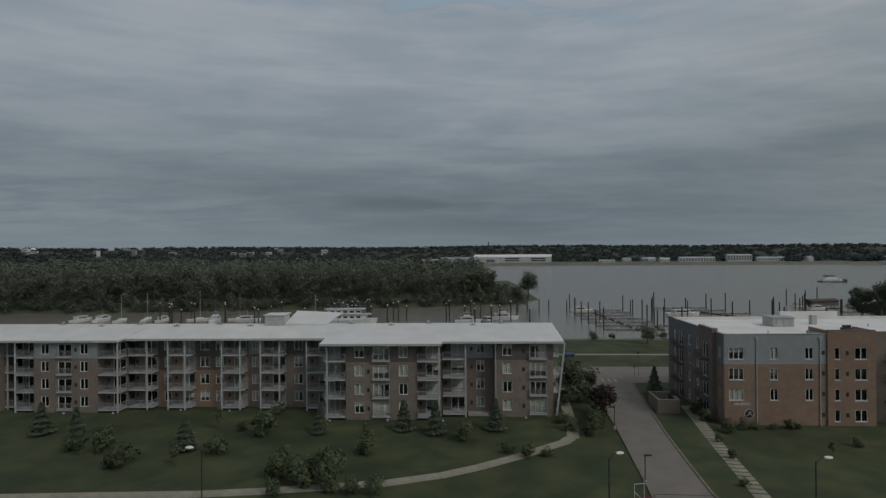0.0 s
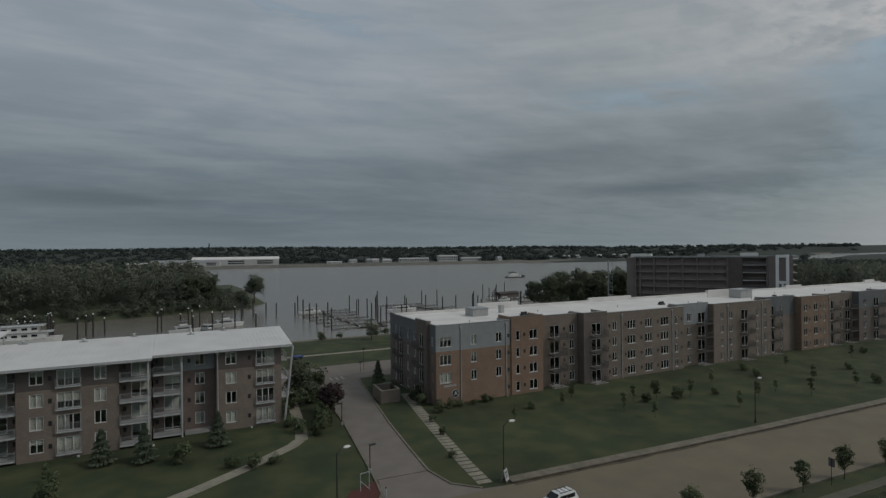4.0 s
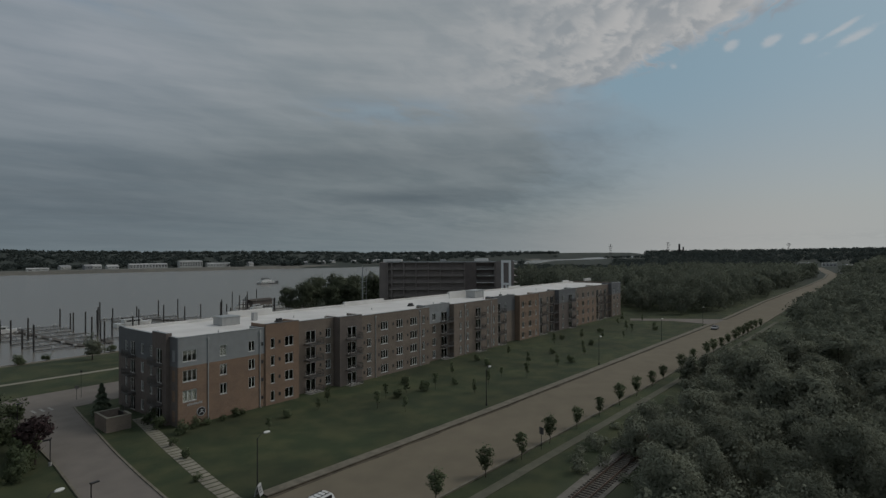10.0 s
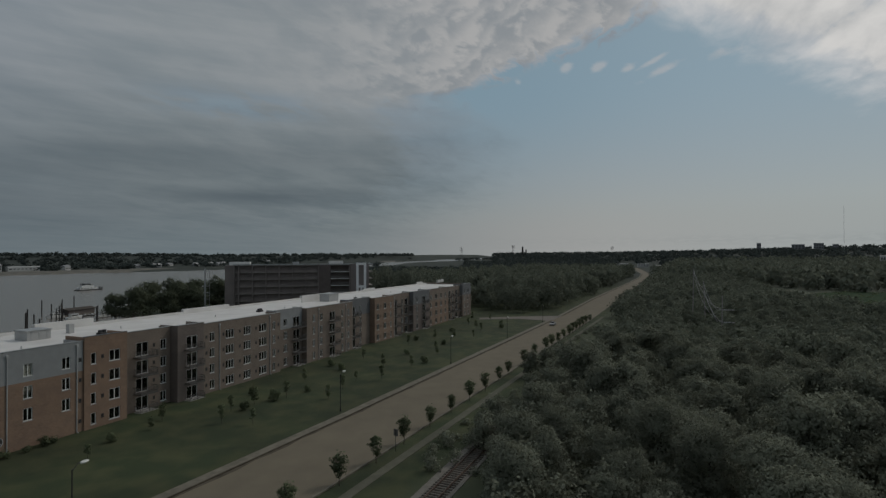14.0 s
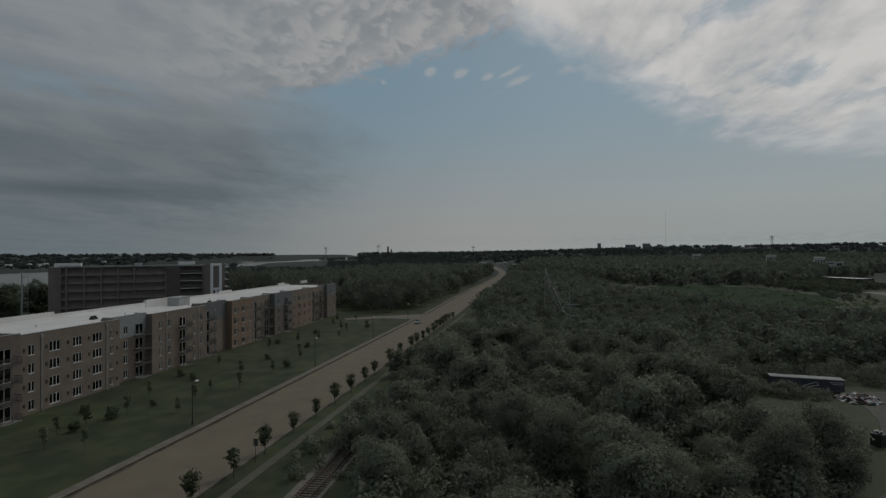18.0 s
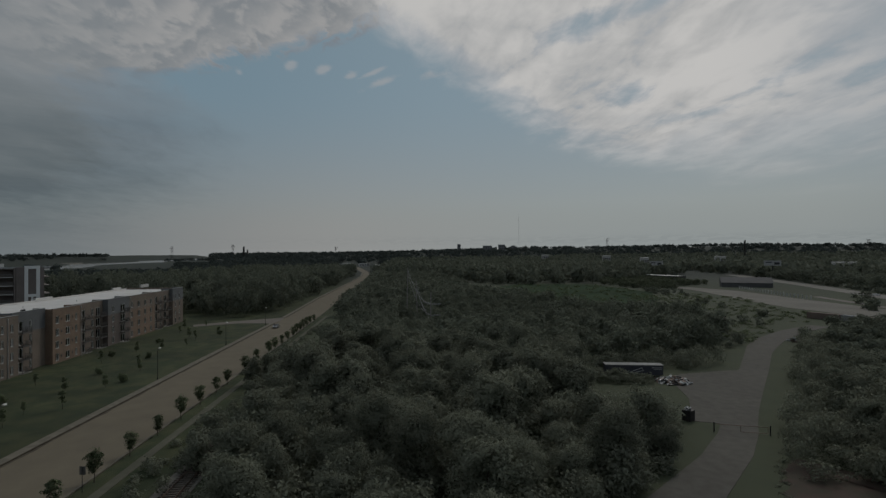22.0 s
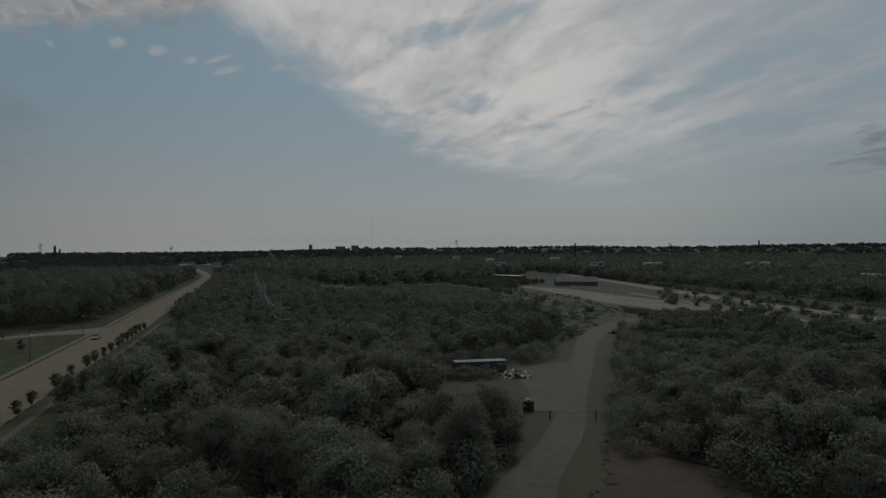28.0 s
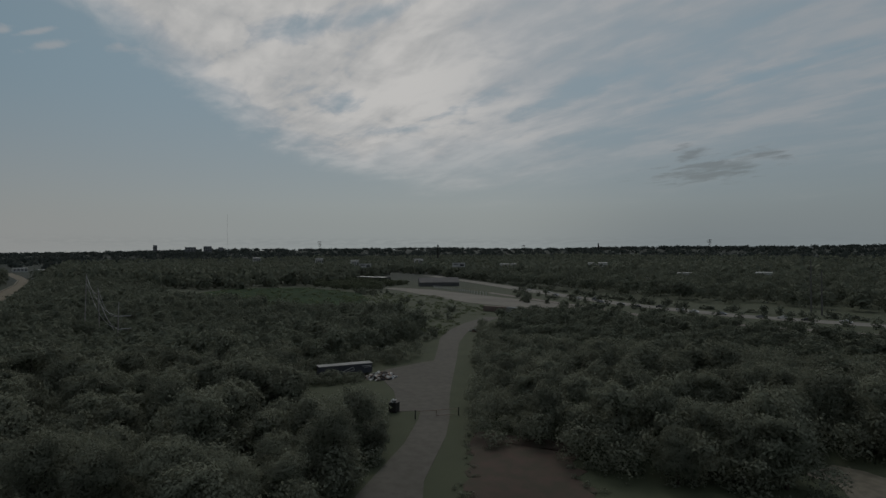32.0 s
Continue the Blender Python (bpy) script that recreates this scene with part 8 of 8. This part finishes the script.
def chimney(az, el, d, r, label):
    x, y = by_direction(az, d)
    z, top = land(x, y), 26.5 + d * math.tan(radians(el))
    t = thing("chimney", label, "chimney", "chimneys on the horizon", (x, y, z), 0)
    bm = bmesh.new()
    tube(bm, (0, 0, -1), (0, 0, top - z), r * 1.3, r, 12)
    part("stack", bm, M_pile, t)
    bm = bmesh.new()
    tube(bm, (0, 0, top - z), (0, 0, top - z + 1.2), r * 1.15, r * 1.15, 12)
    part("rim", bm, M_concrete, t)


for az, el, d, r in ((-75.0, 0.75, 2200, 3.2), (-75.35, 0.45, 2200, 2.6), (-124.36, 1.05, 1500, 1.8), (-2.54, 0.75, 1900, 1.6), (-140.92, 1.15, 2200, 2.4)):
    chimney(az, el, d, r, "slender dark chimney on the horizon")
t = thing("radio_mast", "very thin tall radio mast on the horizon", "mast", "", (*by_direction(-103.18, 1900), 30), 0)
bm = bmesh.new()
tube(bm, (0, 0, -8), (0, 0, 131), 0.3, 0.25, 6)
part("shaft", bm, M_steel, t)
for az, w, h, d in ((-96.9, 14, 22, 2300), (-99.9, 40, 13, 2350), (-101.4, 30, 16, 2350), (-102.6, 18, 11, 2350)):
    x, y = by_direction(az, d)
    shed(x, y, az, w, 16, h + 9, M_far_grey, M_far_grey, "grey block rising above the wooded hill", 4, 0.02, "building", "buildings on the hill", "hill_building")

# ---------------------------------------------------------------- yards and highway to the south
def lot(name, left, right, mat, label, category, z=0.05):
    return tagged(part(name, strip(left, right, z, 0.2), mat, None), label, category, kind="structure")


M_meadow = material("meadow_grass", (0.030, 0.053, 0.028), (0.048, 0.066, 0.038), 0.10, 0.98, spec=0.04, big=0.45, big_scale=0.03, detail=9)
lot("meadow", [(250, -92), (272, -84), (298, -70), (326, -58), (352, -62), (392, -66), (430, -86), (456, -108)], [(240, -118), (258, -132), (278, -138), (300, -154), (322, -160), (350, -172), (384, -170), (440, -166)], M_meadow, "open green meadow beyond the wood", "meadow", 0.02)
lot("gravel_lot", [(392, -212), (350, -208), (288, -194), (242, -187), (214, -190), (200, -198)], [(392, -224), (352, -234), (300, -229), (246, -226), (206, -222), (186, -214)], M_gravel, "wide pale gravel lot", "gravel lot")
M_highway = material("pale_highway_concrete", (0.19, 0.178, 0.158), (0.155, 0.146, 0.13), 0.1, 0.9)
lot("highway", [(600, -385), (412, -322), (271, -270), (193, -245), (152, -238), (118, -236), (80, -244), (-60, -290), (-300, -350)], [(600, -402), (412, -338), (271, -285), (193, -258), (152, -251), (118, -249), (80, -257), (-60, -303), (-300, -364)], M_highway, "pale dual carriageway in the distance", "road", 0.06)
lot("frontage_road", [(300, -246), (240, -230), (190, -219), (166, -212), (136, -204), (100, -210), (40, -226)], [(300, -252), (240, -236), (190, -225), (166, -218), (136, -210), (100, -216), (40, -232)], M_drive, "narrow pale frontage road", "road", 0.055)
fence = thing("post_row", "row of pale timber posts along the gravel lot", "fence", "", (0, 0, 0), 0)
for x, y, h in along([(372, -250), (340, -243), (300, -234), (280, -231)], 4.0):
    part("post", boxes((x - 0.25, y - 0.25, -0.2, x + 0.25, y + 0.25, 2.0)), M_far_white, fence)
for i, (x, y) in enumerate(((201.4, -167.3), (195.8, -169.6), (190.1, -172.0), (184.4, -174.3))):
    t = thing("freight_container", "red freight container at the edge of the gravel lot" if i != 2 else "dull grey freight container at the edge of the lot", "container", "freight containers", (x, y, 0), -157)
    part("body", boxes((-2.95, -1.2, 0.1, 2.95, 1.2, 2.5), bevel=0.03), M_brick_red if i != 2 else M_far_grey, t)
    part("door", boxes((2.953, -1.1, 0.2, 3.0, 1.1, 2.4)), M_rust, t)
shed(392, -268, 62, 34, 18, 3.4, M_far_yard, M_far_yard, "large grey shed with a dark pitched roof at the yard", 5, 0.22, "shed", "buildings beyond the yards", "yard_shed")
shed(524, -270, 20, 46, 12, 3.6, M_far_dark, M_roof_white, "long low building with a pale flat roof", 0, 0.02, "building", "buildings beyond the yards", "yard_building")
for az, el, d, w, h in ((-131.7, -0.9, 700, 20, 8), (-140.8, -0.8, 800, 26, 7), (-149.2, -1.7, 560, 18, 9), (-155.5, -1.6, 560, 12, 10), (-112.0, -0.3, 1100, 14, 8), (-115.6, -0.5, 900, 12, 9), (-122.3, -0.4, 1000, 16, 8), (-145.0, -2.3, 480, 14, 6), (-105.9, -0.2, 1300, 16, 8), (-86.9, -1.0, 1150, 20, 9), (-88.3, -1.15, 1000, 7, 12), (-85.2, -1.15, 1200, 22, 8)):
    x, y = by_direction(az, d)
    z = land(x, y)
    top = 26.5 + d * math.tan(radians(el))
    shed(x, y, az + 6, w, 12, max(6.0, top - z), M_far_white, M_far_roof, "pale building showing among distant trees", 4, 0.04, "building", "buildings among the far trees", "hill_house")


def billboard(az, el, d, w, h):
    x, y = by_direction(az, d)
    z = land(x, y)
    top = 26.5 + d * math.tan(radians(el)) - z
    t = thing("billboard", "pale roadside billboard on a post beyond the highway", "billboard", "billboards", (x, y, z), az)
    part("panel", boxes((-w / 2, -0.3, top - h, w / 2, 0.3, top)), M_trim, t)
    part("printed_bars", boxes((-w * 0.4, -0.36, top - h * 0.45, -w * 0.05, -0.303, top - h * 0.25), (w * 0.1, -0.36, top - h * 0.8, w * 0.4, -0.303, top - h * 0.35)), M_far_dark, t)
    bm = bmesh.new()
    tube(bm, (0, 0, -1), (0, 0, top - h), 0.5, sides=8)
    part("post", bm, M_black_metal, t)


billboard(-116.68, -0.85, 640, 14, 5)
billboard(-126.52, -0.78, 640, 15, 5)
for az, el, d in ((-158.98, -0.34, 292), (-159.75, -1.3, 292)):
    x, y = by_direction(az, d)
    t = thing("high_mast", "tall grey pole beside the highway", "pole", "tall poles beside the highway", (x, y, 0), 0)
    bm = bmesh.new()
    tube(bm, (0, 0, -0.5), (0, 0, 26.5 + d * math.tan(radians(el))), 0.38, 0.26, 8)
    part("shaft", bm, M_sign_back, t)
for i, (x, y) in enumerate(((150, -244), (128, -241), (96, -246), (66, -254), (210, -255), (240, -268), (300, -288), (200, -247), (172, -241), (140, -239), (112, -242.5), (184, -244), (226, -258), (252, -266), (164, -249), (84, -250), (50, -258), (30, -266), (105, -246), (274, -281), (216, -262))):
    car("sedan", x, y, 185 if i % 2 else 5, (P_white, P_silver, P_dark)[i % 3], "small distant car on the highway", "cars on the highway")
g = random.Random(31)
spots = [(x, y + g.uniform(-3, 3)) for x, y, _ in along([(290, -262), (236, -246), (190, -236), (160, -230), (118, -226), (60, -240), (-60, -280)], 9.0)]
woods("roadside_trees", spots, "scattered trees between the carriageways", 281, 2.6, 160, 0.5, 2.6, 6.5, None, 6.0)
spots = [(x + g.uniform(-6, 6), y + g.uniform(-5, 5)) for x, y, _ in along([(260, -238), (236, -224), (190, -212), (166, -205), (130, -198), (60, -212)], 9.0)]
far_side = [(x + g.uniform(-4, 4), y + g.uniform(-4, 3)) for x, y, _ in along([(560, -404), (412, -346), (271, -293), (193, -266), (152, -259), (118, -257), (80, -265), (-60, -311)], 5.0)]
woods("roadside_scrub", far_side, "dark scrub on the far verge of the highway", 293, 2.8, 150, 0.5, 1.6, 4.5, None, 4.0)
woods("roadside_scrub", spots, "scrub beside the frontage road", 291, 2.6, 160, 0.5, 2.5, 5.0, None, 4.0)
# scrub and tall weeds in the open ground south of the road
scrub = scatter([(126, -62), (134, -80), (146, -98), (160, -116), (176, -136), (190, -150), (206, -166), (240, -165), (290, -174), (336, -188), (372, -176), (320, -163), (280, -143), (246, -130), (258, -92), (222, -86), (200, -90), (160, -84)], 4.6, 61)
OPEN = [(148, -101), (156, -97), (182, -105), (205, -114), (240, -126), (262, -124), (330, -146), (336, -190), (290, -200), (240, -182), (200, -182), (174, -184), (168, -150), (158, -124)]
grass_spots = scatter(OPEN, 4.2, 64)
scrub = [p for p in scrub if min(math.hypot(p[0] - q[0], p[1] - q[1]) for q in grass_spots) > 3.2 or g.random() < 0.04]
woods("scrub", [p for p in scrub if g.random() < 0.85], "thick scrub and saplings round the meadow", 295, 2.6, 170, 0.38, 1.6, 4.0, None, 3.2)
edge = [(x + g.uniform(-1.2, 1.2), y + g.uniform(-1.2, 1.2)) for x, y, _ in along([(60, -56), (72, -63), (90, -74), (112, -90), (140, -113)], 2.2)]
edge += [(x + g.uniform(-1.5, .5), y + g.uniform(0, 2.5)) for x, y, _ in along([(50, -17), (58, -24), (70, -37), (78, -42)], 1.8)]
woods("scrub", edge, "low bushes along both sides of the track", 297, 1.5, 300, 0.16, 1.0, 2.4, M_leaf, 2.0)
verge = scatter([(40, 21), (130, 22), (200, 26), (200, 28.5), (120, 30), (60, 31.5), (40, 31.5)], 2.6, 62)
woods("scrub", [p for p in verge if g.random() < 0.55 and not (46 < p[0] < 59 and 22 < p[1] < 29.0)], "tall weeds and bushes between the road and the railway", 296, 1.3, 260, 0.14, 0.7, 2.0, M_leaf, 1.8)
tufts = [p for p in scatter([(250, -92), (298, -70), (326, -58), (392, -66), (456, -108), (440, -166), (384, -170), (300, -154), (240, -118)], 5.5, 63) if g.random() < 0.35]
track_free = [p for p in grass_spots if g.random() < 0.5 and not (p[0] < 190 and p[1] < -100 - (p[0] - 146) * 1.05)]
woods("meadow_weeds", track_free, "low weeds in the rough grass beside the track", 301, 2.0, 90, 0.24, 0.3, 1.1, M_leaf_bush, 1.1)
woods("meadow_weeds", tufts, "rough weeds and tussocks growing through the meadow", 298, 2.2, 60, 0.32, 0.3, 0.9, M_leaf_bush, 1.0)
border = [(x + g.uniform(-.9, .9), y + g.uniform(-.9, .9)) for x, y in soil_l[::1] + soil_r[::1]]
woods("weeds", border, "low weeds creeping over the bare soil", 299, 0.8, 70, 0.10, 0.15, 0.5, M_leaf, 0.6)
